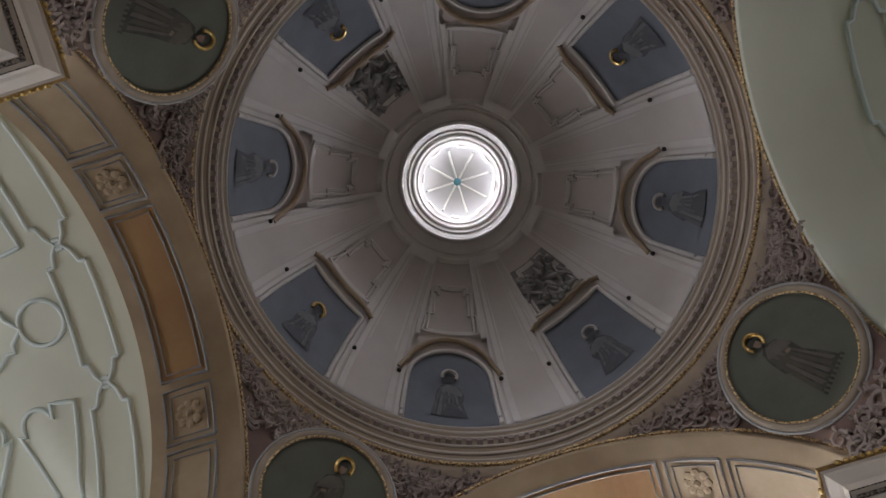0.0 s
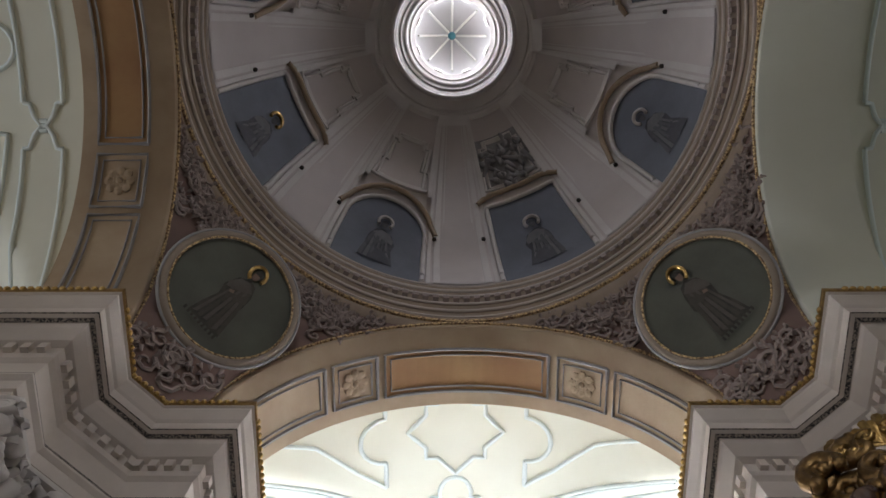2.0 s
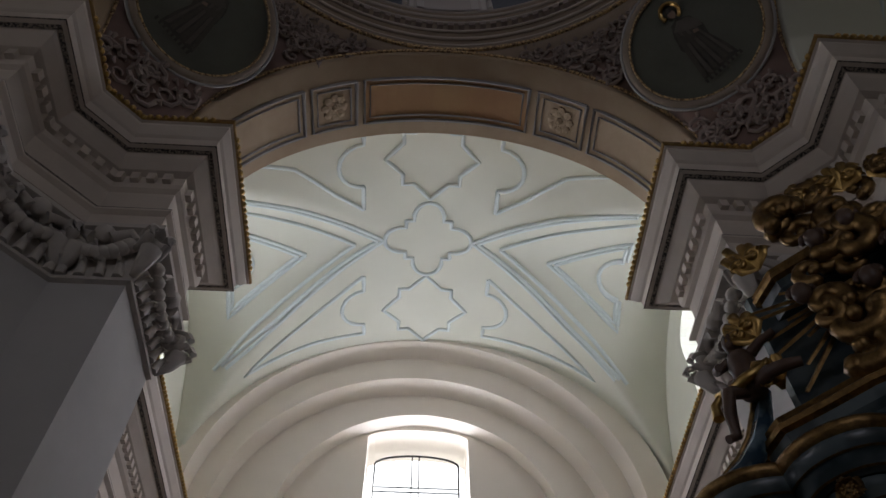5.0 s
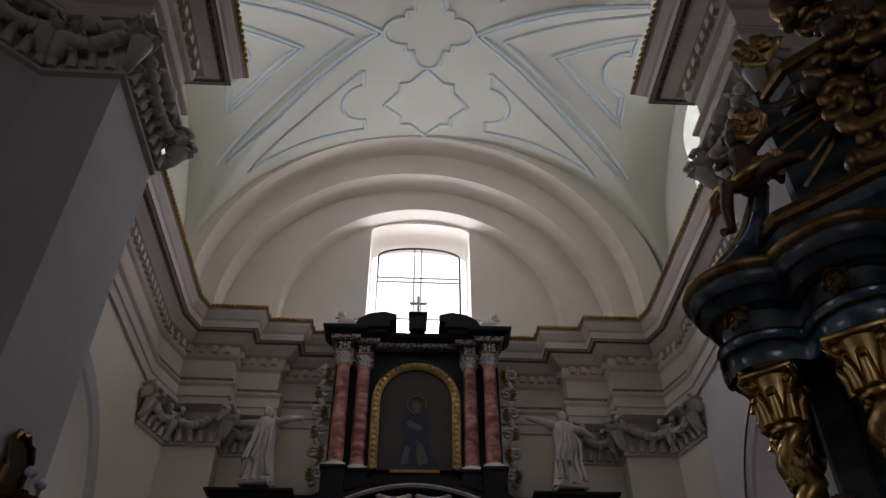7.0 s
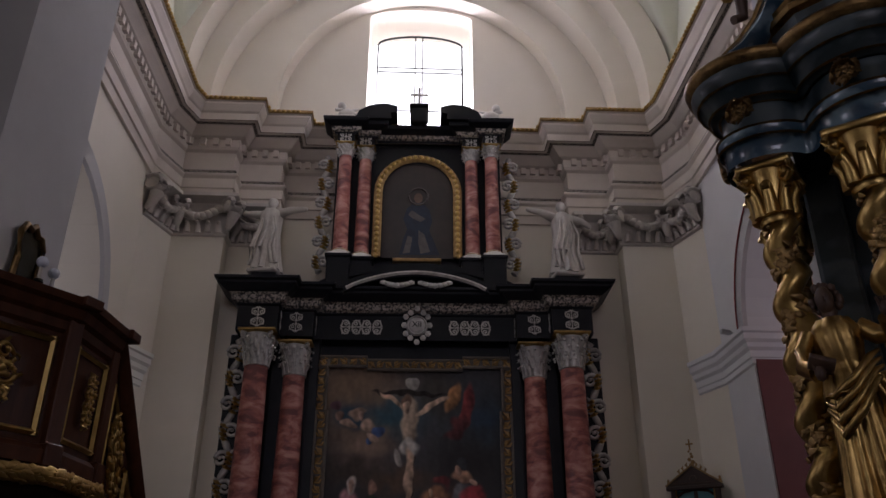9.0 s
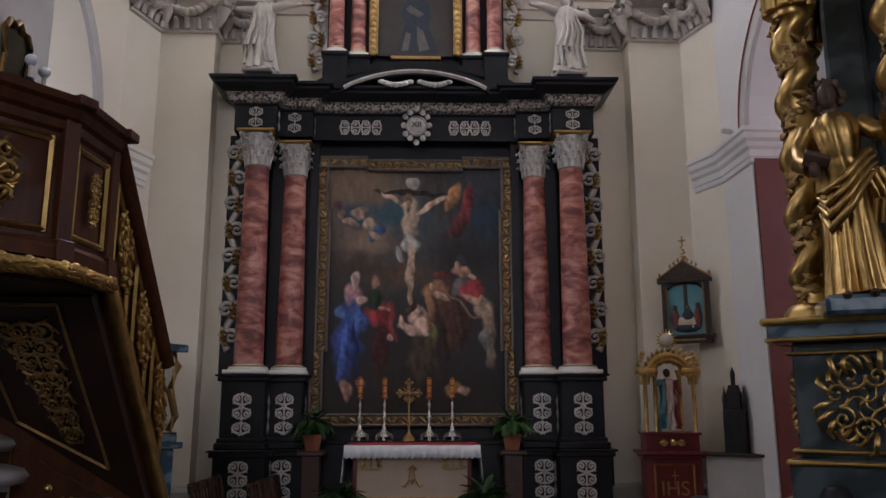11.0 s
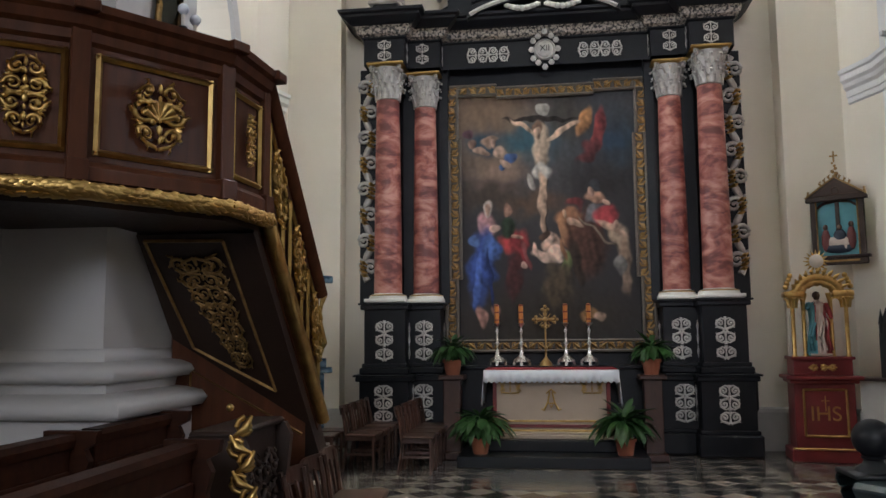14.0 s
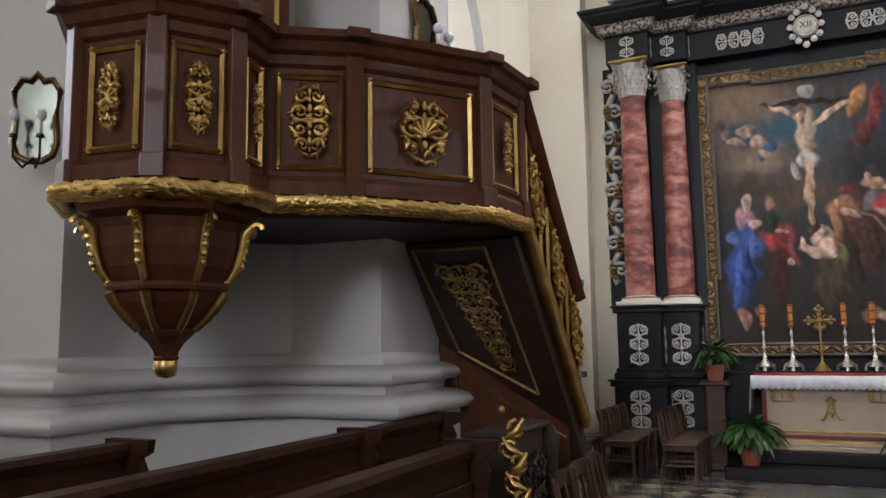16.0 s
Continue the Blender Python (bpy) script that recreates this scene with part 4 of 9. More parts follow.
dring = shell("dome_ring", bm, RINGC, True, "round moulded cornice at the foot of the dome", "cornice")
bm = nb()
tube(bm, [(DX + 4.155 * math.cos(2 * math.pi * i / 96), DY + 4.155 * math.sin(2 * math.pi * i / 96), ZR + 0.03) for i in range(97)], 0.035, 6)
part("gilt_bead", bm, BEAD, dring, "gilt beaded edge")
for rr_, zz_, rad_ in ((4.22, 0.16, 0.03), (4.20, 0.34, 0.022), (4.16, 0.53, 0.03), (4.07, 0.61, 0.025), (4.02, 0.83, 0.03), (3.98, 0.97, 0.035), (3.94, 1.09, 0.03)):
    bm = nb()
    tube(bm, [(DX + rr_ * math.cos(2 * math.pi * i / 96), DY + rr_ * math.sin(2 * math.pi * i / 96), ZR + zz_) for i in range(97)], rad_, 6)
    part("round_moulding", bm, CORN, dring, "thin round moulding", True)
bm = nb()
for i in range(150):
    a = 2 * math.pi * i / 150
    b = nb()
    box(b, 3.98, 4.09, -0.045, 0.045, ZR + 0.63, ZR + 0.77)
    put(b, pose(DX, DY, 0, 0, 0, math.degrees(a)))
    me = bpy.data.meshes.new("tmp")
    b.to_mesh(me)
    b.free()
    bm.from_mesh(me)
    bpy.data.meshes.remove(me)
tagged(part("dentils", bm, STUC, dring, "ring of small dentils"), kind="stuff")

# dome shell
DR, DZ = 4.02, ZR + 1.72


def dome_pt(az, el, d=0.0):
    r = DR - d
    lean = max(0.0, el) / TOP          # the old shell leans a little off its ring
    return (DX - 0.085 * lean + r * math.cos(radians(el)) * math.cos(radians(az)), DY - 0.10 * lean + r * math.cos(radians(el)) * math.sin(radians(az)), DZ + r * math.sin(radians(el)))


TOP = 65.0
bm = nb()
grid(bm, [[dome_pt(360 * i / 96, -8.5 + (TOP + 8.5) * j / 26) for i in range(96)] for j in range(27)], True)
dome = shell("dome", bm, DOMEC, True, "plastered dome with broad ribs and painted fields", "dome")


def dome_band(bm, az0, az1, el0, el1, d0, d1, n=8):
    """A raised strip on the dome between bearings that keep their width."""
    rows = []
    for j in range(n + 1):
        el = el0 + (el1 - el0) * j / n
        rows.append([dome_pt(az0, el, d0), dome_pt(az0, el, d1), dome_pt(az1, el, d1), dome_pt(az1, el, d0)])
    grid(bm, rows)


def dome_loop(pts, d):
    return [dome_pt(az, el, d) for az, el in pts]


AZ0 = 112.0            # bearing of an arched field
for q in range(8):
    az = AZ0 + 45 * q
    arched = q % 2 == 0
    # flat rib between two fields
    bm = nb()
    dome_band(bm, az + 22.5 - 9.2, az + 22.5 + 9.2, -8.5, TOP, -0.02, 0.03, 14)
    rib = part("rib", bm, DOMEC, dome, "broad double plaster rib", True)
    bm = nb()
    for o0, o1, dd in ((-9.1, -8.1, 0.062), (-7.4, -5.6, 0.082), (-4.9, -4.3, 0.06), (4.3, 4.9, 0.06), (5.6, 7.4, 0.082), (8.1, 9.1, 0.062)):
        dome_band(bm, az + 22.5 + o0, az + 22.5 + o1, -8.5, TOP, 0.0, dd, 14)
    for o0, o1 in ((-11.0, -9.2), (9.2, 11.0)):
        dome_band(bm, az + 22.5 + o0, az + 22.5 + o1, 37, TOP, -0.02, 0.13, 8)
    part("rib_fillet", bm, DOMEL, rib, "pale raised fillets", True)
    bm = nb()
    dome_band(bm, az + 22.5 - 9.6, az + 22.5 + 9.6, TOP - 3.2, TOP, 0.05, 0.17, 3)
    part("rib_block", bm, DOMEL, rib, "pale block at the head of the rib")
    # frame lines of the upper trapezoid
    bm = nb()
    for ins, rad in ((2.2, 0.03), (4.0, 0.022)):
        w = 13.3 - ins
        lo, hi = (39 + ins * 0.4, 57 - ins * 0.4)
        pl = [(az - w, lo), (az - w * 1.0, 0.6 * lo + 0.4 * hi), (az - w * 0.82, 0.6 * lo + 0.4 * hi), (az - w * 0.9, hi - 2), (az - w * 0.7, hi - 2), (az - w * 0.7, hi), (az + w * 0.7, hi), (az + w * 0.7, hi - 2), (az + w * 0.9, hi - 2), (az + w * 0.82, 0.6 * lo + 0.4 * hi), (az + w, 0.6 * lo + 0.4 * hi), (az + w, lo), (az - w, lo)]
        tube(bm, dome_loop(dense([(a, b) for a, b in pl], 2.0), 0.02), rad * 1.5, 5)
    part("panel_moulding", bm, DOMEL, dome, "thin moulded panel frame", True)
    if not arched and q in (3, 7):
        bm = nb()
        rnd = random.Random(q)
        grid(bm, [[dome_pt(az + 11.5 * s2 * 1.0, el, 0.03) for s2 in (-1, -0.5, 0, 0.5, 1)] for el in (40, 44, 48, 52, 57)])
        part("relief_field", bm, GREYS, dome, "grey relief field")
        bm = nb()
        for i in range(34):
            a, e = az + rnd_range(rnd, -9, 9), rnd_range(rnd, 41, 55.5)
            c = Vector(dome_pt(a, e, 0.05))
            d = Vector(dome_pt(a + rnd_range(rnd, -4, 4), e + rnd_range(rnd, -2.5, 2.5), 0.09))
            f = Vector(dome_pt(a + rnd_range(rnd, -5, 5), e + rnd_range(rnd, -3, 3), 0.05))
            tube(bm, [c, d, f], lambda t: 0.03 + 0.05 * math.sin(math.pi * t), 6)
            ball(bm, d, rnd_range(rnd, 0.05, 0.08), 6)
        tagged(part("relief", bm, GREYS, dome, "weathered stucco relief", True), kind="stuff")
    # painted field, with frame
    w = 12.4
    if arched:
        edge = [(az - w, -6), (az - w, 19)] + [(az - w * math.cos(b), 21 + 12.5 * math.sin(b)) for b in [math.pi * i / 14 for i in range(15)]] + [(az + w, 19), (az + w, -6)]
    else:
        edge = [(az - w, -7), (az - w, 33.5), (az - w * 0.9, 34.0), (az, 34.5), (az + w * 0.9, 34.0), (az + w, 33.5), (az + w, -7)]
    dd = dense(edge, 1.5)
    bm = nb()
    ctr = (az, 13)
    rows = [dome_loop([(ctr[0] + (a - ctr[0]) * f, ctr[1] + (e - ctr[1]) * f) for a, e in dense(closed(edge), 1.5)], 0.025) for f in (0.03, 0.35, 0.68, 1.0)]
    grid(bm, rows)
    part("painted_field", bm, SLATE, dome, "slate blue painted field", True)
    bm = nb()
    tube(bm, dome_loop(dense([(a, e) for a, e in edge], 1.5), 0.035), 0.05, 6)
    part("field_frame", bm, DOMEL, dome, "pale moulded frame", True)
    # hood moulding over the field
    bm = nb()
    if arched:
        hood = [(az - 15.5, 22)] + [(az - 14.2 * math.cos(b), 23 + 14.5 * math.sin(b)) for b in [math.pi * i / 14 for i in range(1, 14)]] + [(az + 15.5, 22)]
    else:
        hood = [(az - 15.2, 35.0), (az - 12, 37.2), (az - 9, 37.9), (az, 38.2), (az + 9, 37.9), (az + 12, 37.2), (az + 15.2, 35.0)]
    tube(bm, dome_loop(dense(hood, 1.5), 0.07), 0.055, 6)
    part("hood_moulding", bm, TAN, dome, "projecting ochre hood moulding", True)
    # small dark wall hooks beside the field
    for s in (-1, 1):
        bm = nb()
        ball(bm, dome_pt(az + s * 15.2, 20, 0.1), 0.05, 6)
        part("bracket", bm, FIGD, dome, "small dark bracket")
    # plain draped shape in grey tones, with halo ring
    tr = -1 if q % 3 else 1

    def on_field(x, z, lift):
        el = 1.0 + 24.5 * z
        return dome_pt(az + 20.0 * x / math.cos(radians(el)), el, 0.03 + lift)
    paint_figure(dome, on_field, 40 + q, {"dark": GFD, "mid": GFM, "light": GFL, "skin": GFM}, tr)
    bm = nb()
    tube(bm, [on_field(0.10 * math.cos(b), 0.885 + 0.10 * math.sin(b), 0.045) for b in [-0.6 + 2 * math.pi * i / 20 for i in range(15)]], 0.035, 5)
    part("halo", bm, GOLD if q in (1, 3, 5) else STATUE, dome, "bright halo ring")

# ring under the lantern, and the lantern
rt, zt = DR * math.cos(radians(TOP)), DZ + DR * math.sin(radians(TOP))
bm = nb()
LX, LY = DX - 0.085, DY - 0.10
prof = [(rt + 0.06, zt - 0.03), (rt - 0.02, zt - 0.08), (rt - 0.08, zt - 0.03), (rt - 0.12, zt + 0.02), (1.32, zt + 0.10), (1.28, zt + 0.05), (1.22, zt + 0.03), (1.17, zt + 0.08), (1.13, zt + 0.18), (1.08, zt + 0.21), (1.05, zt + 0.30), (0.98, zt + 0.32), (0.94, zt + 0.44), (0.90, zt + 0.46), (0.87, zt + 0.56), (0.82, zt + 0.58), (0.80, zt + 0.62)]
rows_seg = 72
vr_ = grid(bm, [[(LX + r * math.cos(2 * math.pi * i / rows_seg), LY + r * math.sin(2 * math.pi * i / rows_seg), z) for i in range(rows_seg)] for r, z in prof], True)
part("lantern_ring", bm, DOMEL, dome, "moulded ring round the oculus", True)
for rr_, zz_, rad_ in ((rt - 0.05, zt - 0.06, 0.05), (rt - 0.16, zt + 0.03, 0.025), (1.25, zt + 0.04, 0.05), (1.10, zt + 0.2, 0.03), (1.0, zt + 0.31, 0.045), (0.91, zt + 0.46, 0.025)):
    bm = nb()
    tube(bm, [(LX + rr_ * math.cos(2 * math.pi * i / 72), LY + rr_ * math.sin(2 * math.pi * i / 72), zz_) for i in range(73)], rad_, 6)
    part("ring_moulding", bm, DOMEL, dome, "pale round moulding", True)
LR, L0, L1 = 0.80, zt + 0.6, zt + 1.5
for q in range(8):
    bm = nb()
    box(bm, LR - 0.02, LR + 0.12, -0.09, 0.09, L0, L1)
    part("lantern_post", put(bm, pose(LX, LY, 0, 0, 0, 45 * q + 22.5)), DOMEL, dome, "lantern pier between windows")
bm = nb()
grid(bm, [[(LX + (LR + 0.05) * math.cos(2 * math.pi * i / 48) * c, LY + (LR + 0.05) * math.sin(2 * math.pi * i / 48) * c, L1 - 0.05 + s) for i in range(48)] for c, s in ((1.12, -0.02), (1.0, 0.0), (0.97, 0.16), (0.86, 0.45), (0.66, 0.72), (0.4, 0.9), (0.04, 1.0))], True)
part("lantern_cap", bm, GREY, dome, "small cream cupola of the lantern", True)
bm = nb()
for q in range(8):
    a = radians(45 * q)
    tube(bm, [(LX + LR * c * math.cos(a), LY + LR * c * math.sin(a), L1 - 0.07 + s) for c, s in ((0.95, 0.16), (0.84, 0.45), (0.64, 0.72), (0.4, 0.88), (0.1, 0.97))], 0.03, 5)
part("lantern_rib", bm, WHITE, dome, "thin ribs of the cupola", True)
bm = nb()
ball(bm, (LX, LY, L1 + 0.86), 0.1, 10)
part("boss", bm, TEAL, dome, "small green boss")
bm = nb()
grid(bm, [[(LX + 2.4 * math.cos(2 * math.pi * i / 32), LY + 2.4 * math.sin(2 * math.pi * i / 32), z) for i in range(32)] for z in (zt - 0.3, zt + 3.4)], True)
LSKY = bpy.data.materials.new("pale_sky")
LSKY.use_nodes = True
hb = LSKY.node_tree.nodes["Principled BSDF"]
hb.inputs["Emission Color"].default_value, hb.inputs["Emission Strength"].default_value = (0.93, 0.97, 1.0, 1), W_LANTERN
shell("backdrop_sky", bm, LSKY, label="white overcast sky outside the lantern windows", category="sky")
for q in range(8):
    a = radians(45 * q)
    d = Vector((math.cos(a), math.sin(a), 0))
    c = Vector((LX, LY, L0 + 0.42)) + d * (LR + 0.1)
    lamp("lantern_window_light", "AREA", look(c, c - d * 1.0 - Vector((0, 0, 0.95))), W_OCULUS / 8, DAY, 0.42, 0.6)
# unseen roof over the vaults and outer walls, added to keep the sky's light out
bm = nb()
for x0, x1, y0, y1 in ((CX - 20.2, CX + 20.2, CY - 20.2, CY - 4.6), (CX - 20.2, CX + 20.2, CY + 4.6, CY + 13.2), (CX - 20.2, CX - 4.6, CY - 4.6, CY + 4.6), (CX + 4.6, CX + 20.2, CY - 4.6, CY + 4.6)):
    box(bm, x0, x1, y0, y1, 15.4, 15.6)
shell("roof", bm, STONE, label="unseen roof slabs added to shut out the sky", category="roof")
bm = nb()
for x0, x1, y0, y1, z0 in ((CX - 20.2, CX - 20.0, CY - 20, CY + 13.2, 0), (CX + 20.0, CX + 20.2, CY - 20, CY + 13.2, 0), (CX - 20.2, CX + 20.2, CY - 20.2, CY - 20.0, 0)):
    box(bm, x0, x1, y0, y1, z0, 15.4)
shell("wall_outer", bm, STONE, label="unseen outer walls added to shut out the sky", category="wall")

# ---- floor ----
bm = nb()
box(bm, CX - 20.2, CX + 20.2, CY - 20.2, CY + 13.3, -0.3, -0.008)
floor = shell("floor", bm, GROUT, label="chequered marble floor of dark and light tiles", category="floor")
# ---- the altar against the end wall ----
ALT = pose(0.20, 11.78, 0, 0, 0, -1.2)
altar = thing("altarpiece", "tall black marble altarpiece with pink columns and silvered carving", "altar", ALT)


def apart(name, bm, material, label="", smooth=False, parent=None):
    return part(name, bm, material, parent or altar, label, smooth)


# backing
bm = nb()
box(bm, -2.72, 2.72, 0.45, 0.62, 0.0, 6.3, 0.02)
apart("back_panel", bm, BLACK)
bm = nb()
box(bm, -2.98, 2.98, 0.36, 0.46, 0.0, 1.12, 0.02)
apart("lower_panel", bm, BLACK)


def pedestal(x, w, y0, z0, z1, cap):
    """One block of the plinth with its mouldings."""
    bm = nb()
    box(bm, x - w, x + w, y0, 0.45, z0, z1, 0.012)
    box(bm, x - w - 0.05, x + w + 0.05, y0 - 0.05, 0.45, z1 - 0.10, z1 - 0.03, 0.012)
    box(bm, x - w - 0.08, x + w + 0.08, y0 - 0.08, 0.45, z1 - 0.03, z1, 0.008)
    box(bm, x - w - 0.06, x + w + 0.06, y0 - 0.06, 0.45, z0, z0 + cap, 0.02)
    box(bm, x - w - 0.03, x + w + 0.03, y0 - 0.03, 0.45, z0 + cap, z0 + cap + 0.06, 0.012)
    return apart("pedestal", bm, BLACK)


def strapwork(w, h, tiers, wide):
    """Flat pierced C scrolls in mirrored pairs, filling a panel w by h, proud towards -y."""
    bm = nb()
    step = h / tiers
    r = min(w * 0.235, step * 0.44)
    for i in range(tiers):
        z = -h / 2 + step * (i + 0.5)
        up = 1 if i % 2 else -1
        for sd in (-1, 1):
            cx = sd * (w / 2 - r)
            pts = spiral(cx, z, r, 1.25, math.pi / 2 * up, -up * sd, 18, -0.018)
            tail = [(sd * w * 0.04, -0.018, z + up * step * 0.5), (sd * w * 0.14, -0.018, z + up * (r + 0.01))]
            tube(bm, tail + pts, lambda t: wide * (1.0 - 0.35 * t), 6, 0.55, (0, 1, 0))
            ball(bm, pts[-1], wide * 1.25, 8, (1, 0.7, 1))
            e = (sd * (w / 2 - 0.004), -0.016, z - up * r * 0.55)
            tube(bm, [(cx + sd * r * 0.55, -0.018, z + up * r * 0.75), (sd * (w / 2), -0.022, z + up * r * 1.05)], lambda t: wide * (0.9 - 0.6 * t), 6, 0.55, (0, 1, 0))
            tube(bm, [(sd * w * 0.05, -0.016, z - up * r * 0.9), (sd * w * 0.2, -0.02, z - up * r * 1.15), e], lambda t: wide * (0.9 - 0.5 * t), 6, 0.55, (0, 1, 0))
        tube(bm, [(0, -0.018, z - step * 0.46), (0, -0.024, z), (0, -0.018, z + step * 0.46)], lambda t: wide * (0.55 + 0.8 * abs(math.cos(math.pi * t))), 6, 0.6, (0, 1, 0))
    return bm


def carving(parent, x, y, z, w, h, seed, material=None, count=3, thick=0.017, rot=0.0, label="silvered openwork carving"):
    bm = strapwork(w, h, count, thick * 0.70)
    put(bm, pose(x, y, z, 0, 0, rot))
    return part("carved_panel", bm, material or SILVER, parent, label, True)


for s in (-1, 1):
    for x, w, y0, sd in ((2.42, 0.31, -0.25, 3), (1.87, 0.25, 0.02, 4)):
        lo = pedestal(s * x, w + 0.06, y0 - 0.06, 0.0, 1.13, 0.30)
        hi = pedestal(s * x, w, y0, 1.13, 2.18, 0.10)
        carving(lo, s * x, y0 - 0.075, 0.72, 0.27, 0.54, sd, thick=0.024, count=3)
        carving(hi, s * x, y0 - 0.015, 1.63, 0.26, 0.60, sd + 2, thick=0.024, count=3)
        # narrow carving on the inner return
        carving(lo, s * (x - w - 0.075), y0 + 0.12, 0.73, 0.16, 0.5, sd + 5, rot=90 * -s, count=3, thick=0.012)
        carving(hi, s * (x - w - 0.015), y0 + 0.14, 1.62, 0.16, 0.54, sd + 6, rot=90 * -s, count=3, thick=0.012)
    # panel beside the table
    carving(altar, s * 1.35, 0.30, 0.73, 0.28, 0.5, 9)


def column(parent, x, y, z0, z1, r0, r1, cap_h, seg=28):
    bm = nb()
    prof = []
    for i in range(13):
        t = i / 12
        prof.append(((r0 + (r1 - r0) * t ** 1.4), z0 + (z1 - z0) * t))
    lathe(bm, prof, seg, (x, y, 0))
    sh = part("column", bm, PINK, parent, "polished pink marble shaft", True)
    bm = nb()
    box(bm, x - r0 * 1.42, x + r0 * 1.42, y - r0 * 1.42, y + r0 * 1.42, z0 - 0.12, z0 - 0.065, 0.006)
    lathe(bm, [(r0 * 1.34, z0 - 0.065), (r0 * 1.36, z0 - 0.045), (r0 * 1.3, z0 - 0.02), (r0 * 1.12, z0), (r0 * 1.02, z0 + 0.02)], seg, (x, y, 0))
    part("column_base", bm, WHITE, sh, "white stone base", True)
    bm = nb()
    lathe(bm, [(r0 * 1.22, z0 - 0.028), (r0 * 1.33, z0 - 0.012), (r0 * 1.2, z0 + 0.004)], seg, (x, y, 0))
    part("base_ring", bm, GOLD, sh, "gilt ring", True)
    # leafy capital
    bm = nb()
    lathe(bm, [(r1 * 1.0, z1), (r1 * 1.1, z1 + 0.02), (r1 * 1.0, z1 + 0.04), (r1 * 1.05, z1 + cap_h * 0.5), (r1 * 1.35, z1 + cap_h * 0.9)], 20, (x, y, 0))
    for tier, (zz, n, rr, hh) in enumerate(((0.02, 12, 1.02, 0.36), (0.24, 12, 1.06, 0.36), (0.46, 12, 1.12, 0.34))):
        for i in range(n):
            a = 2 * math.pi * (i + 0.5 * tier) / n
            d = Vector((math.cos(a), math.sin(a), 0))
            b = Vector((x, y, z1 + cap_h * zz))
            pts = [b + d * r1 * rr, b + d * r1 * (rr + 0.10) + Vector((0, 0, cap_h * hh * 0.6)), b + d * r1 * (rr + 0.32) + Vector((0, 0, cap_h * hh)), b + d * r1 * (rr + 0.48) + Vector((0, 0, cap_h * hh * 0.82))]
            tube(bm, pts, lambda t: r1 * (0.21 - 0.09 * t), 5, 0.6)
            ball(bm, pts[-1], r1 * 0.13, 6)
    for i in range(4):
        a = math.pi / 4 + math.pi / 2 * i
        d = Vector((math.cos(a), math.sin(a), 0))
        c = Vector((x, y, z1 + cap_h * 0.83)) + d * r1 * 1.62
        pts = [c + d * p[0] + Vector((0, 0, p[2])) for p in spiral(0, 0, r1 * 0.36, 1.3, 2.4, -1, 12)]
        tube(bm, pts, r1 * 0.11, 5)
        ball(bm, c, r1 * 0.17, 6)
    part("capital", bm, SILVER, sh, "silvered leafy capital", True)
    bm = nb()
    q = r1 * 1.62
    box(bm, x - q, x + q, y - q, y + q, z1 + cap_h * 0.93, z1 + cap_h, 0.012)
    part("abacus", bm, GOLD, sh, "gilt abacus", True)
    return sh


for s in (-1, 1):
    column(altar, s * 2.42, 0.02, 2.31, 5.32, 0.215, 0.178, 0.56)
    column(altar, s * 1.87, 0.25, 2.31, 5.24, 0.200, 0.165, 0.54)
    # pilaster strips behind the columns
    for x, w in ((2.14, 0.10), (1.58, 0.07), (2.76, 0.17)):
        bm = nb()
        box(bm, s * x - w, s * x + w, 0.30, 0.46, 2.18, 5.95, 0.01)
        apart("pilaster_strip", bm, BLACK)


def stepped(y):
    """Plan of the entablature breaking forward over the columns; the way runs so that its left faces the room."""
    h = [(2.75, 0.45), (2.75, y - 0.10), (2.12, y - 0.10), (2.12, y + 0.14), (1.60, y + 0.14), (1.60, y + 0.30)]
    return h + [(-a, b) for a, b in reversed(h)]


sp = stepped(-0.12)
bm = nb()
sweep(bm, sp, [(0.0, 5.84), (0.0, 6.24), (0.03, 6.26), (0.03, 6.28)])
apart("frieze", bm, BLACK)
bm = nb()
sweep(bm, sp, [(0.03, 6.28), (0.09, 6.31), (0.10, 6.39), (0.14, 6.42)])
apart("carved_band", bm, mat("band_carving", (0.42, 0.37, 0.31), (0.03, 0.03, 0.03), 0.6, 0.1, scale=26, fine=60, bump=0.3, spread=0.10), "openwork band of dull silvered carving")
bm = nb()
sweep(bm, sp, [(0.14, 6.42), (0.18, 6.44), (0.28, 6.52), (0.28, 6.56), (0.33, 6.58), (0.34, 6.62), (0.0, 6.64), (-0.45, 6.64)])
apart("cornice", bm, BLACK)
for s in (-1, 1):
    for x, y, w in ((2.42, -0.235, 0.2), (1.87, 0.005, 0.19)):
        carving(altar, s * x, y - 0.012, 6.05, w + 0.01, 0.32, 21, count=2, thick=0.015)
        carving(altar, s * (x - 0.305 if x > 2 else x - 0.275), y + 0.14, 6.05, 0.12, 0.32, 22, count=2, thick=0.012, rot=90 * -s)
    bm = strapwork(0.24, 0.66, 4, 0.014)
    put(bm, pose(s * 0.86, 0.165, 6.04, 0, 90, 0))
    apart("carved_panel", bm, SILVER, "silvered openwork carving", True)
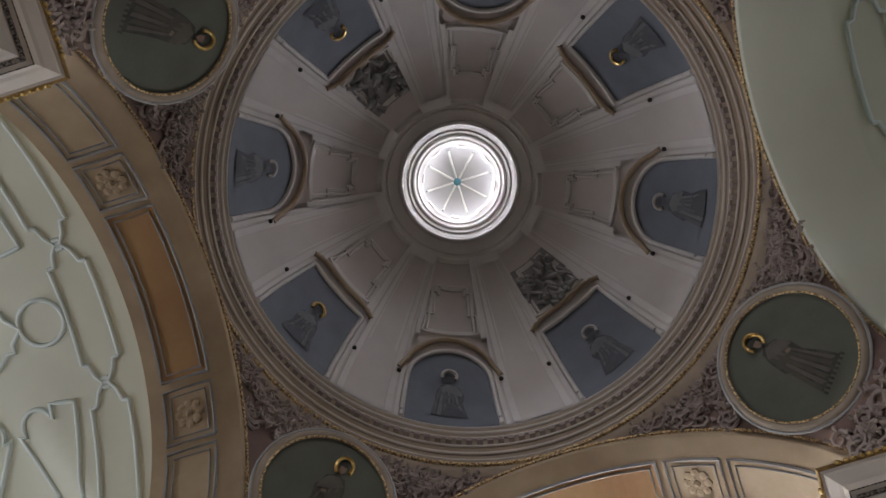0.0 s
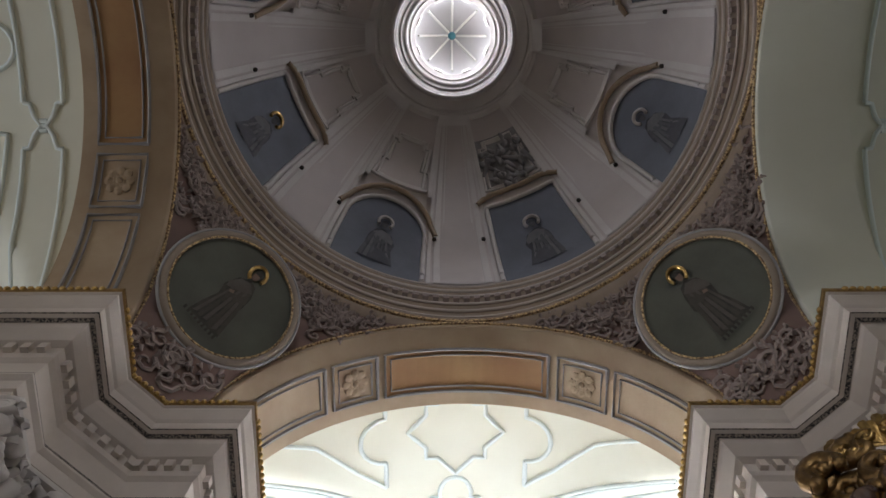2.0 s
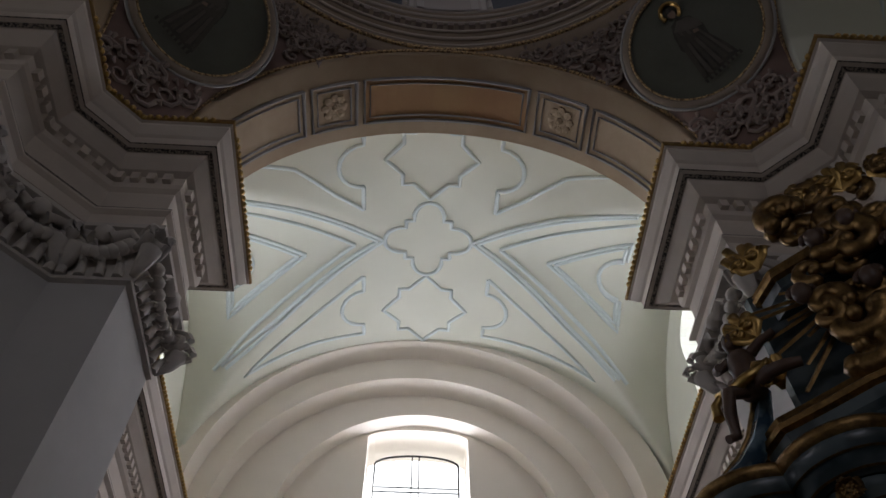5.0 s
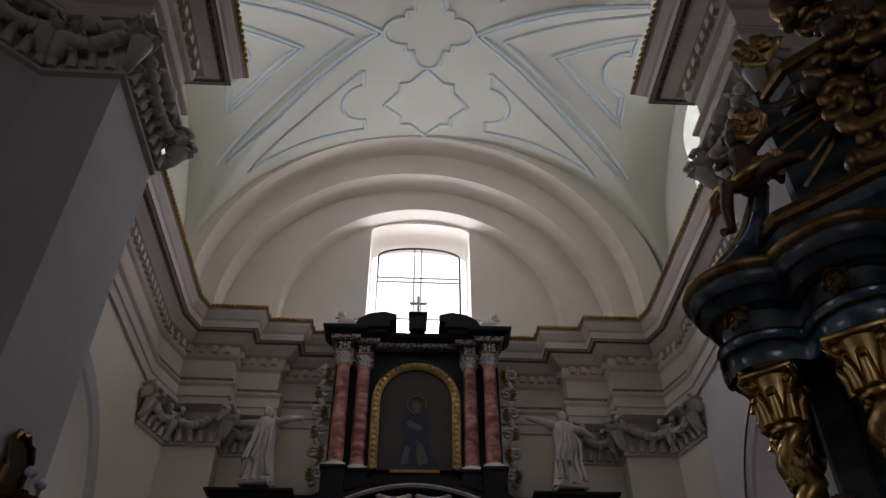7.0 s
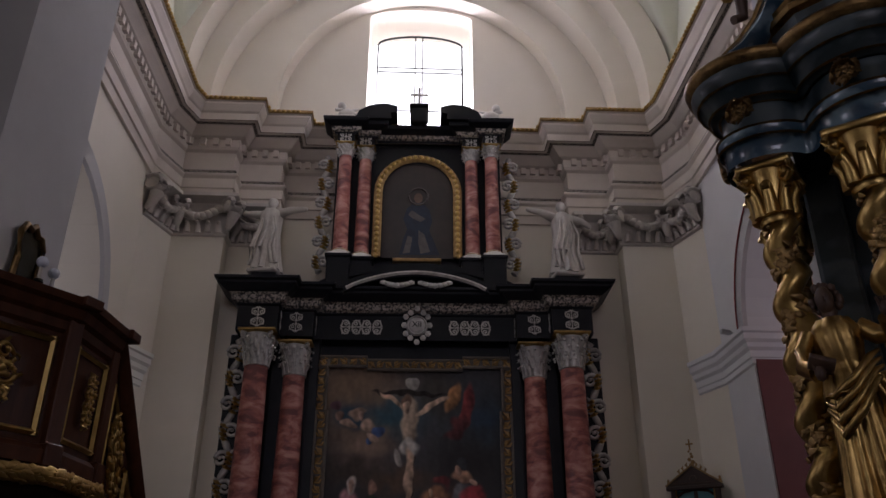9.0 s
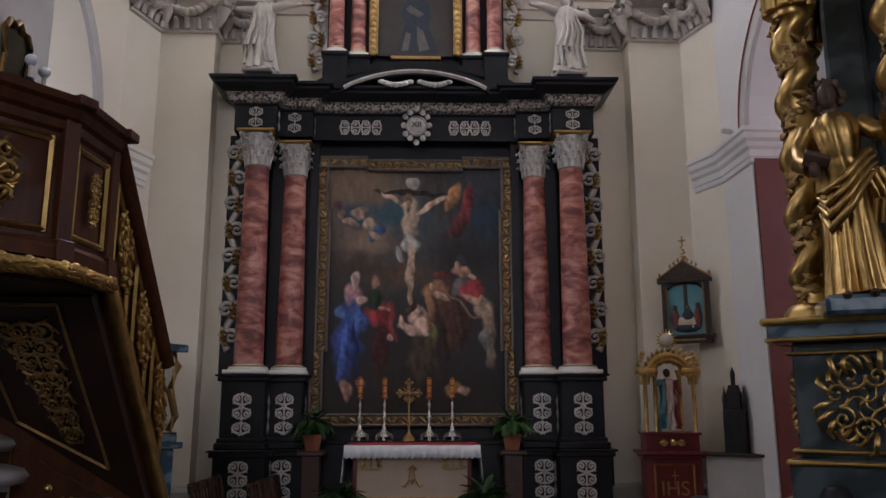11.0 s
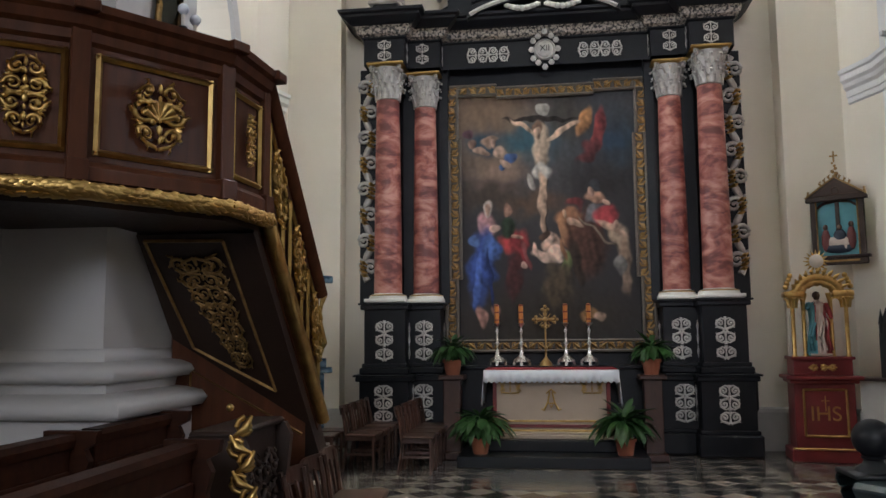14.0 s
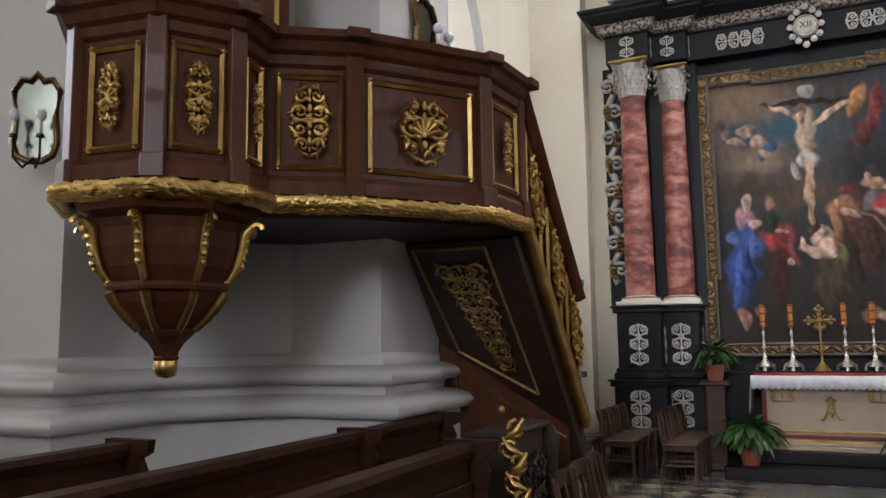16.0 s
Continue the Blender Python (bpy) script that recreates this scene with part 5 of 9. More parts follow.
# cartouche with numerals
bm = nb()
lathe(bm, [(0.0, 0.06), (0.10, 0.055), (0.13, 0.03), (0.15, 0.05), (0.17, 0.02), (0.17, 0.0)], 24)
for i in range(12):
    a = 2 * math.pi * i / 12
    ball(bm, (0.20 * math.cos(a), (0.24 + 0.04 * (i % 2)) * math.sin(a), 0.03), 0.055, 6, (1, 1, 0.6))
put(bm, Matrix.Translation((0.02, 0.12, 6.06)) @ pose(0, 0, 0, 90))
cart = apart("cartouche", bm, SILVER, "silver and gilt oval cartouche", True)


def lettering(body, m, size, material, parent, name="lettering", label="", depth=0.003):
    cu = bpy.data.curves.new(name, "FONT")
    cu.body, cu.size, cu.extrude, cu.align_x, cu.align_y = body, size, depth, "CENTER", "CENTER"
    tmp = bpy.data.objects.new("tmp", cu)
    scene.collection.objects.link(tmp)
    dg = bpy.context.evaluated_depsgraph_get()
    me = bpy.data.meshes.new_from_object(tmp.evaluated_get(dg))
    bpy.data.objects.remove(tmp)
    me.transform(m)
    me.materials.clear()
    me.materials.append(material)
    ob = new(name, me)
    ob.parent = parent
    return tagged(ob, label)


lettering("XII", Matrix.Translation((0.02, 0.045, 6.06)) @ pose(0, 0, 0, 90), 0.13, IRON, cart, label="dark Roman numeral")
# curved pediment piece between the two storeys
bm = nb()
for (hw, z0, rise, y0, y1, th) in ((1.62, 6.60, 0.38, -0.06, 0.4, 0.10), (1.15, 6.50, 0.28, -0.20, 0.4, 0.16)):
    up = [(-hw + 2 * hw * i / 24, z0 + rise * math.sin(math.pi * i / 24) ** 0.8 + th) for i in range(25)]
    dn = [(x, z - th) for x, z in reversed(up)]
    prism(bm, up + dn, y0, y1)
apart("segmental_pediment", bm, BLACK)
bm = nb()
tube(bm, [(-1.1 + 2.2 * i / 20, -0.205, 6.56 + 0.28 * math.sin(math.pi * i / 20) ** 0.8) for i in range(21)], 0.035, 5)
apart("carved_band", bm, SILVER, "dull silvered band", True)
for s in (-1, 1):
    bm = nb()
    for i in range(7):
        t = i / 6
        ball(bm, (s * (0.08 + 0.44 * t), -0.22, 6.66 - 0.05 * math.sin(math.pi * t)), 0.065 - 0.02 * abs(t - 0.5), 6, (1.2, 0.6, 0.8))
    apart("garland", bm, SILVER, "silvered garland", True)

# upper storey
bm = nb()
box(bm, -1.18, 1.18, 0.30, 0.55, 6.6, 9.6, 0.02)
box(bm, -1.45, 1.45, 0.34, 0.52, 6.6, 9.6, 0.02)
apart("upper_panel", bm, BLACK)
for s in (-1, 1):
    for x, y in ((1.27, 0.10), (0.93, 0.22)):
        bm = nb()
        box(bm, s * x - 0.19, s * x + 0.19, y - 0.17, 0.45, 6.64, 7.22, 0.015)
        box(bm, s * x - 0.22, s * x + 0.22, y - 0.20, 0.45, 7.17, 7.23, 0.01)
        apart("upper_pedestal", bm, BLACK)
        column(altar, s * x, y, 7.33, 9.16, 0.125, 0.108, 0.24, 20)
        bm = nb()
        box(bm, s * x - 0.15, s * x + 0.15, y - 0.13, 0.45, 9.40, 9.58, 0.012)
        ub = apart("frieze_block", bm, BLACK)
        carving(ub, s * x, y - 0.145, 9.49, 0.2, 0.17, 41, count=2, thick=0.012)
up2 = [(1.45, 0.45), (1.45, -0.06), (1.08, -0.06), (1.08, 0.06), (0.74, 0.06), (0.74, 0.20)]
up2 = up2 + [(-a, b) for a, b in reversed(up2)]
bm = nb()
sweep(bm, up2, [(0.0, 9.54), (0.02, 9.57), (0.02, 9.58)])
sweep(bm, up2, [(0.08, 9.66), (0.11, 9.67), (0.19, 9.72), (0.21, 9.76), (0.21, 9.79), (-0.3, 9.80)])
apart("upper_cornice", bm, BLACK)
bm = nb()
sweep(bm, up2, [(0.02, 9.58), (0.06, 9.60), (0.07, 9.64), (0.08, 9.66)])
apart("carved_band", bm, bpy.data.materials["band_carving"], "openwork band of dull silvered carving")
for s in (-1, 1):
    # broken pediment scrolls
    bm = nb()
    pl = [(s * 1.12, 9.80), (s * 1.05, 9.96), (s * 0.85, 10.08), (s * 0.60, 10.12), (s * 0.38, 10.06), (s * 0.38, 9.94), (s * 0.50, 9.92), (s * 0.48, 9.80)]
    prism(bm, pl, -0.2, 0.4)
    apart("broken_pediment", bm, BLACK)
bm = nb()
box(bm, -0.14, 0.14, -0.15, 0.4, 9.78, 10.08, 0.02)
box(bm, -0.17, 0.17, -0.19, 0.4, 10.08, 10.15, 0.015)
apart("top_block", bm, BLACK)
# arched canvas and its gilt frame
bm = nb()
A = [(0.60, 7.28)] + arch_pts(0, 0.60, 8.52, 18) + [(-0.60, 7.28)]
bm.faces.new([bm.verts.new((x, 0.20, z)) for x, z in A])
apart("arched_canvas", bm, mat("dark_canvas", (0.030, 0.026, 0.026), (0.06, 0.047, 0.04), 0.4, scale=2.2, fine=120, bump=0.1), "dark arched oil painting")


def flat_shape(pts, y, material, name, parent, label):
    bm = nb()
    bm.faces.new([bm.verts.new((x, y, z)) for x, z in pts])
    return part(name, bm, material, parent, label)


def oval(cx, cz, rx, rz, n=18, tilt=0.0):
    out = []
    for i in range(n):
        a = 2 * math.pi * i / n
        x, z = rx * math.cos(a), rz * math.sin(a)
        out.append((cx + x * math.cos(tilt) - z * math.sin(tilt), cz + x * math.sin(tilt) + z * math.cos(tilt)))
    return out


P_GREY = mat("paint_grey", (0.15, 0.13, 0.115), (0.06, 0.054, 0.05), 0.5, scale=9, bump=0.05)
P_BLUE = mat("paint_night_blue", (0.02, 0.035, 0.06), (0.015, 0.02, 0.035), 0.5, scale=9, bump=0.05)
P_FLESH = mat("paint_ochre", (0.20, 0.125, 0.08), (0.12, 0.075, 0.05), 0.5, scale=9, bump=0.05)
robe = [(-0.07, 8.32), (0.09, 8.32), (0.20, 8.20), (0.25, 7.98), (0.20, 7.80), (0.30, 7.55), (0.38, 7.34), (-0.30, 7.34), (-0.24, 7.62), (-0.17, 7.82), (-0.24, 8.02), (-0.18, 8.22)]
flat_shape(robe, 0.196, P_BLUE, "painted_shape", altar, "dark painted robe")
flat_shape([(-0.10, 8.18), (0.02, 8.10), (0.14, 8.02), (0.05, 7.96), (-0.08, 8.02), (-0.16, 8.10)], 0.193, P_GREY, "painted_shape", altar, "grey painted drapery")
flat_shape([(0.02, 7.80), (0.12, 7.72), (0.22, 7.40), (0.06, 7.36), (0.02, 7.55)], 0.193, P_GREY, "painted_shape", altar, "grey painted drapery")
flat_shape([(-0.16, 7.70), (-0.08, 7.66), (-0.12, 7.38), (-0.24, 7.36)], 0.193, P_GREY, "painted_shape", altar, "grey painted drapery")
flat_shape(oval(0.01, 8.42, 0.075, 0.10), 0.188, P_FLESH, "painted_shape", altar, "small ochre painted oval")
bm = nb()
tube(bm, [(x, 0.187, z) for x, z in closed(oval(0.01, 8.45, 0.165, 0.165))], 0.018, 5)
apart("painted_halo", bm, P_GREY, "pale painted ring")
bm = nb()
tube(bm, [(0.68 * (x / 0.6), 0.16, z if z < 8.5 else 8.52 + (z - 8.52) * 1.13) for x, z in A], 0.075, 8, 0.6, (0, 1, 0))
fr = apart("arched_frame", bm, DULLG, "gilt carved arched frame", True)
bm = nb()
for i in range(46):
    t = i / 45
    L = 2 * 1.24 + math.pi * 0.68
    d = t * L
    if d < 1.24:
        x, z = 0.68, 7.28 + d
    elif d > L - 1.24:
        x, z = -0.68, 7.28 + (L - d)
    else:
        a = (d - 1.24) / 0.68
        x, z = 0.68 * math.cos(a), 8.52 + 0.68 * math.sin(a)
    ball(bm, (x, 0.11, z), 0.045, 6, (1, 0.7, 1))
tagged(apart("frame_leaves", bm, GOLD, "gilt leaf carving", True, fr), kind="stuff")
bm = nb()
box(bm, -0.40, 0.40, 0.05, 0.2, 7.16, 7.22, 0.01)
apart("ledge", bm, DULLG, "narrow gilt ledge")
# side scrolls of both storeys
for s in (-1, 1):
    for x, z0, z1, n, yy, name in ((1.62, 7.05, 9.3, 6, 0.33, "upper_side_scroll"), (2.80, 2.55, 5.85, 8, 0.30, "side_scroll")):
        bm = nb()
        bg = nb()
        H = z1 - z0
        k = 16 * n
        # winding stem with a curl on either side at every bend
        stem = [(s * (x + 0.07 * math.sin(math.pi * n * j / k)), yy - 0.02 * math.cos(2 * math.pi * n * j / k), z0 + H * j / k) for j in range(k + 1)]
        tube(bm, stem, lambda t: 0.042 + 0.014 * math.cos(2 * math.pi * n * t), 8)
        for i in range(n):
            z = z0 + H * (i + 0.5) / n
            sd_ = 1 if i % 2 == 0 else -1
            r = H / n * 0.30
            pts = spiral(s * (x - 0.05 * sd_), z, r, 1.4, 1.57 - 1.57 * s * sd_, s * sd_, 16, yy - 0.03)
            tube(bm, pts, lambda t: 0.036 * (1.05 - 0.5 * t), 7)
            ball(bm, (pts[-1][0], yy - 0.05, pts[-1][2]), 0.035, 8)
            for q in range(3):
                an = 0.5 + 0.9 * q
                c = (s * (x + 0.07 * sd_ + 0.05 * sd_ * math.sin(an)), yy - 0.02, z + r * math.cos(an))
                tube(bm, [(s * (x + 0.05 * sd_), yy, c[2] - 0.03), c, (c[0] + s * sd_ * 0.025, yy, c[2] + 0.05)], lambda t: 0.028 * math.sin(0.5 + 2.3 * t), 6)
            # gilt ribbon wound round the stem
            for q in range(4):
                zz = z + H / n * (-0.30 + 0.16 * q)
                xm = x + 0.07 * math.sin(math.pi * n * (zz - z0) / H)
                tube(bg, [(s * (xm - 0.06), yy - 0.02, zz - 0.025), (s * xm, yy - 0.075, zz), (s * (xm + 0.06), yy - 0.02, zz + 0.03)], lambda t: 0.012 + 0.022 * math.sin(math.pi * t), 6)
        sc = apart(name, bm, SILVER, "silvered scrollwork wing", True)
        tagged(part("gilt_knot", bg, GOLD, sc, "gilt knots", True), kind="stuff")
# the great canvas, painted in soft patches, in a carved gilt frame
CW, CZ0, CZ1 = 1.36, 1.62, 5.45
patches = []


def patch(u, v, ru, rv, c, tilt=0.0, soft=2.2):
    patches.append((u, v, ru, rv, c, tilt, soft))


# sky, clouds and ground; u across 0..1, v up 0..1
patch(0.5, 0.80, 0.60, 0.34, (0.088, 0.085, 0.090))
patch(0.36, 0.82, 0.24, 0.09, (0.055, 0.10, 0.12))
patch(0.85, 0.80, 0.20, 0.18, (0.045, 0.060, 0.075))
patch(0.15, 0.92, 0.30, 0.16, (0.23, 0.15, 0.09))
patch(0.20, 0.74, 0.16, 0.13, (0.20, 0.13, 0.08))
patch(0.38, 0.80, 0.16, 0.06, (0.03, 0.11, 0.15))
patch(0.14, 0.80, 0.10, 0.05, (0.03, 0.085, 0.13))
patch(0.90, 0.78, 0.10, 0.06, (0.025, 0.06, 0.10))
patch(0.63, 0.90, 0.12, 0.10, (0.07, 0.06, 0.05))
patch(0.24, 0.68, 0.14, 0.05, (0.27, 0.18, 0.13))
patch(0.80, 0.62, 0.2, 0.10, (0.04, 0.035, 0.035))
patch(0.40, 0.55, 0.2, 0.05, (0.14, 0.085, 0.05))
patch(0.15, 0.58, 0.18, 0.05, (0.085, 0.06, 0.045))
patch(0.5, 0.08, 0.5, 0.12, (0.05, 0.038, 0.026))
# small pale shapes among the clouds
patch(0.18, 0.81, 0.05, 0.022, (0.36, 0.23, 0.16), 0.3, 4)
patch(0.24, 0.76, 0.05, 0.02, (0.40, 0.27, 0.19), -0.4, 4)
patch(0.30, 0.735, 0.03, 0.02, (0.04, 0.10, 0.26), 0.0, 4)
patch(0.25, 0.705, 0.025, 0.014, (0.05, 0.12, 0.28), 0.0, 4)
patch(0.055, 0.84, 0.03, 0.02, (0.16, 0.07, 0.10), 0.0, 4)
# banners
patch(0.72, 0.88, 0.035, 0.06, (0.42, 0.20, 0.05), -0.4, 4)
patch(0.80, 0.84, 0.035, 0.10, (0.24, 0.03, 0.03), -0.15, 4)
patch(0.745, 0.76, 0.05, 0.07, (0.13, 0.025, 0.025), -0.6, 3)
# timber cross with its note
patch(0.485, 0.62, 0.018, 0.34, (0.035, 0.025, 0.02), 0.0, 8)
patch(0.47, 0.895, 0.21, 0.012, (0.03, 0.022, 0.018), -0.03, 8)
patch(0.485, 0.935, 0.040, 0.028, (0.34, 0.32, 0.28), -0.15, 9)
# pale central shape
patch(0.475, 0.785, 0.052, 0.085, (0.44, 0.325, 0.225), 0.0, 4)
patch(0.375, 0.865, 0.085, 0.013, (0.46, 0.31, 0.21), -0.62, 5)
patch(0.60, 0.845, 0.105, 0.014, (0.50, 0.35, 0.24), 0.48, 5)
patch(0.455, 0.858, 0.028, 0.028, (0.15, 0.085, 0.05), 0.0, 4)
patch(0.475, 0.675, 0.055, 0.035, (0.40, 0.375, 0.34), 0.1, 4)
patch(0.412, 0.635, 0.016, 0.04, (0.30, 0.27, 0.24), 0.3, 4)
patch(0.475, 0.575, 0.026, 0.10, (0.48, 0.33, 0.22), 0.0, 4)
patch(0.478, 0.475, 0.018, 0.045, (0.42, 0.28, 0.18), 0.0, 4)
# dark horse with a chestnut neck, and riders
patch(0.63, 0.47, 0.085, 0.05, (0.33, 0.15, 0.06), -0.4, 4)
patch(0.60, 0.43, 0.035, 0.07, (0.38, 0.19, 0.08), 0.3, 4)
patch(0.72, 0.38, 0.11, 0.14, (0.10, 0.04, 0.025), 0.0, 3)
patch(0.78, 0.50, 0.06, 0.04, (0.16, 0.16, 0.17), 0.2, 3)
patch(0.77, 0.565, 0.06, 0.025, (0.40, 0.22, 0.13), -0.2, 4)
patch(0.77, 0.615, 0.03, 0.025, (0.05, 0.05, 0.06), 0.0, 4)
patch(0.83, 0.49, 0.07, 0.04, (0.40, 0.03, 0.04), 0.5, 4)
patch(0.66, 0.55, 0.05, 0.03, (0.20, 0.03, 0.03), 0.3, 3)
patch(0.90, 0.40, 0.05, 0.07, (0.33, 0.24, 0.16), 0.3, 4)
patch(0.86, 0.44, 0.10, 0.014, (0.40, 0.27, 0.18), -0.5, 4)
patch(0.93, 0.27, 0.03, 0.10, (0.23, 0.16, 0.11), 0.1, 3)
patch(0.90, 0.29, 0.035, 0.04, (0.20, 0.19, 0.175), 0.1, 4)
# draped shapes below the cross
patch(0.16, 0.46, 0.055, 0.05, (0.42, 0.22, 0.22), 0.2, 4)
patch(0.165, 0.53, 0.028, 0.034, (0.52, 0.44, 0.38), 0.0, 4)
patch(0.13, 0.30, 0.075, 0.15, (0.025, 0.075, 0.30), -0.1, 3)
patch(0.18, 0.37, 0.05, 0.05, (0.05, 0.14, 0.42), 0.3, 3)
patch(0.085, 0.40, 0.035, 0.02, (0.07, 0.16, 0.38), 0.6, 4)
patch(0.30, 0.40, 0.07, 0.055, (0.42, 0.03, 0.03), -0.3, 3)
patch(0.34, 0.36, 0.05, 0.06, (0.30, 0.02, 0.025), 0.3, 3)
patch(0.28, 0.45, 0.05, 0.04, (0.03, 0.06, 0.03), 0.0, 4)
patch(0.27, 0.52, 0.024, 0.03, (0.30, 0.16, 0.10), 0.0, 4)
patch(0.31, 0.25, 0.05, 0.10, (0.09, 0.02, 0.02), 0.0, 3)
patch(0.52, 0.38, 0.05, 0.035, (0.46, 0.30, 0.22), 0.0, 4)
patch(0.55, 0.34, 0.06, 0.03, (0.55, 0.40, 0.32), 0.15, 4)
patch(0.48, 0.33, 0.07, 0.02, (0.48, 0.33, 0.25), -0.5, 4)
patch(0.60, 0.29, 0.03, 0.06, (0.16, 0.20, 0.06), -0.2, 4)
patch(0.55, 0.22, 0.09, 0.09, (0.10, 0.07, 0.04), 0.0, 3)
patch(0.12, 0.10, 0.03, 0.05, (0.40, 0.20, 0.15), 0.2, 4)
patch(0.20, 0.12, 0.03, 0.03, (0.32, 0.16, 0.12), 0.0, 4)
patch(0.72, 0.10, 0.05, 0.025, (0.30, 0.16, 0.05), 0.2, 4)
patch(0.77, 0.085, 0.03, 0.02, (0.38, 0.25, 0.17), 0.2, 4)
patch(0.455, 0.84, 0.02, 0.02, (0.42, 0.28, 0.19), 0.0, 5)
patch(0.165, 0.525, 0.016, 0.022, (0.50, 0.32, 0.24), 0.0, 5)
patch(0.20, 0.445, 0.03, 0.012, (0.50, 0.33, 0.26), 0.5, 5)
patch(0.268, 0.515, 0.016, 0.022, (0.34, 0.19, 0.12), 0.0, 5)
patch(0.33, 0.415, 0.03, 0.010, (0.42, 0.24, 0.16), -0.3, 5)
patch(0.36, 0.30, 0.018, 0.014, (0.50, 0.33, 0.25), -0.4, 5)
patch(0.505, 0.40, 0.022, 0.030, (0.52, 0.36, 0.28), 0.3, 5)
patch(0.48, 0.42, 0.03, 0.016, (0.10, 0.05, 0.03), 0.3, 5)
patch(0.43, 0.36, 0.014, 0.030, (0.50, 0.34, 0.26), 0.3, 5)
patch(0.38, 0.34, 0.014, 0.06, (0.22, 0.05, 0.05), 0.3, 4)
patch(0.66, 0.465, 0.05, 0.016, (0.46, 0.30, 0.20), -0.5, 5)
patch(0.60, 0.50, 0.012, 0.020, (0.50, 0.33, 0.20), 0.2, 5)
patch(0.585, 0.36, 0.014, 0.05, (0.26, 0.12, 0.05), 0.2, 4)
patch(0.74, 0.585, 0.016, 0.020, (0.36, 0.22, 0.15), 0.0, 5)
patch(0.83, 0.545, 0.025, 0.010, (0.44, 0.29, 0.20), -0.9, 5)
patch(0.88, 0.455, 0.018, 0.022, (0.40, 0.26, 0.18), 0.0, 5)
patch(0.925, 0.36, 0.020, 0.06, (0.30, 0.20, 0.13), 0.1, 5)
patch(0.78, 0.42, 0.16, 0.006, (0.20, 0.15, 0.10), -0.75, 6)
patch(0.08, 0.80, 0.03, 0.02, (0.26, 0.15, 0.11), 0.2, 4)
patch(0.13, 0.77, 0.05, 0.014, (0.34, 0.22, 0.16), -0.2, 5)
patch(0.205, 0.80, 0.018, 0.018, (0.36, 0.23, 0.17), 0.0, 5)
patch(0.27, 0.715, 0.04, 0.012, (0.42, 0.28, 0.20), -0.7, 5)
patch(0.10, 0.24, 0.02, 0.12, (0.05, 0.13, 0.42), -0.1, 4)
patch(0.17, 0.25, 0.012, 0.12, (0.01, 0.03, 0.14), 0.1, 4)
patch(0.66, 0.30, 0.03, 0.10, (0.05, 0.03, 0.02), 0.2, 4)
bm = nb()
NX, NZ = 220, 310
vg = grid(bm, [[(-CW + 2 * CW * i / NX, 0.40, CZ0 + (CZ1 - CZ0) * j / NZ) for i in range(NX + 1)] for j in range(NZ + 1)])
me = finish("canvas", bm, mat("oil_painting", (0.5, 0.5, 0.5), None, 0.55, scale=5, fine=140, bump=0.12))
col = me.color_attributes.new("paint", "FLOAT_COLOR", "POINT")
co = np.empty(len(me.vertices) * 3)
me.vertices.foreach_get("co", co)
co = co.reshape(-1, 3)
uu, vv = (co[:, 0] + CW) / (2 * CW), (co[:, 2] - CZ0) / (CZ1 - CZ0)
wob = np.array([noise.noise(Vector((u * 14, v * 18, 0.0))) for u, v in zip(uu, vv)])
wob2 = np.array([noise.noise(Vector((u * 14, v * 18, 7.0))) for u, v in zip(uu, vv)])
fine_ = np.array([noise.noise(Vector((u * 45, v * 60, 3.0))) for u, v in zip(uu, vv)])
folds_ = np.array([noise.noise(Vector((u * 30 + 9 * v, v * 14 - 6 * u, 11.0))) for u, v in zip(uu, vv)])
rgb = np.zeros((len(co), 3)) + np.array((0.046, 0.042, 0.044)) + (0.03 * np.clip(vv - 0.5, 0, 1))[:, None]
for u, v, ru, rv, c, tilt, soft in patches:
    k = 0.035 if soft < 3.5 else 0.018
    du, dv = (uu + k * wob - u), (vv + k * wob2 - v) * 1.4
    ca, sa = math.cos(tilt), math.sin(tilt)
    a, b = (du * ca + dv * sa) / ru, (-du * sa + dv * ca) / (rv * 1.4)
    soft = soft * 2.4 if soft >= 3 else soft * 1.3
    w = np.exp(-(a * a + b * b) ** (soft / 2) * 0.9)
    shade = 1 + (0.30 if soft >= 6 else 0.10) * fine_ + 0.6 * folds_ * (1 if soft >= 6 else 0.3) + 0.45 * np.clip(-a * 0.6 + b * 0.3, -1, 1) * (1 if soft >= 3 else 0.2)
    rgb = rgb * (1 - w[:, None]) + np.array(c) * np.clip(shade, 0.25, 1.7)[:, None] * w[:, None]
rgb *= (1 + 0.05 * fine_)[:, None]
rgb = 0.74 * rgb + 0.26 * rgb.mean(axis=1, keepdims=True)
rgb = 0.82 * rgb + 0.95 * rgb * rgb
col.data.foreach_set("color", np.c_[np.clip(rgb, 0.006, 0.9), np.ones(len(co))].ravel())
nt = me.materials[0].node_tree
nt.nodes["Principled BSDF"].inputs["Specular IOR Level"].default_value = 0.2
at = nt.nodes.new("ShaderNodeAttribute")
at.attribute_name = "paint"
nt.links.new(at.outputs["Color"], nt.nodes["Principled BSDF"].inputs["Base Color"])
cv = new("painted_canvas", me)
cv.parent = altar
tagged(cv, "large dark oil painting with pale, blue and red shapes")


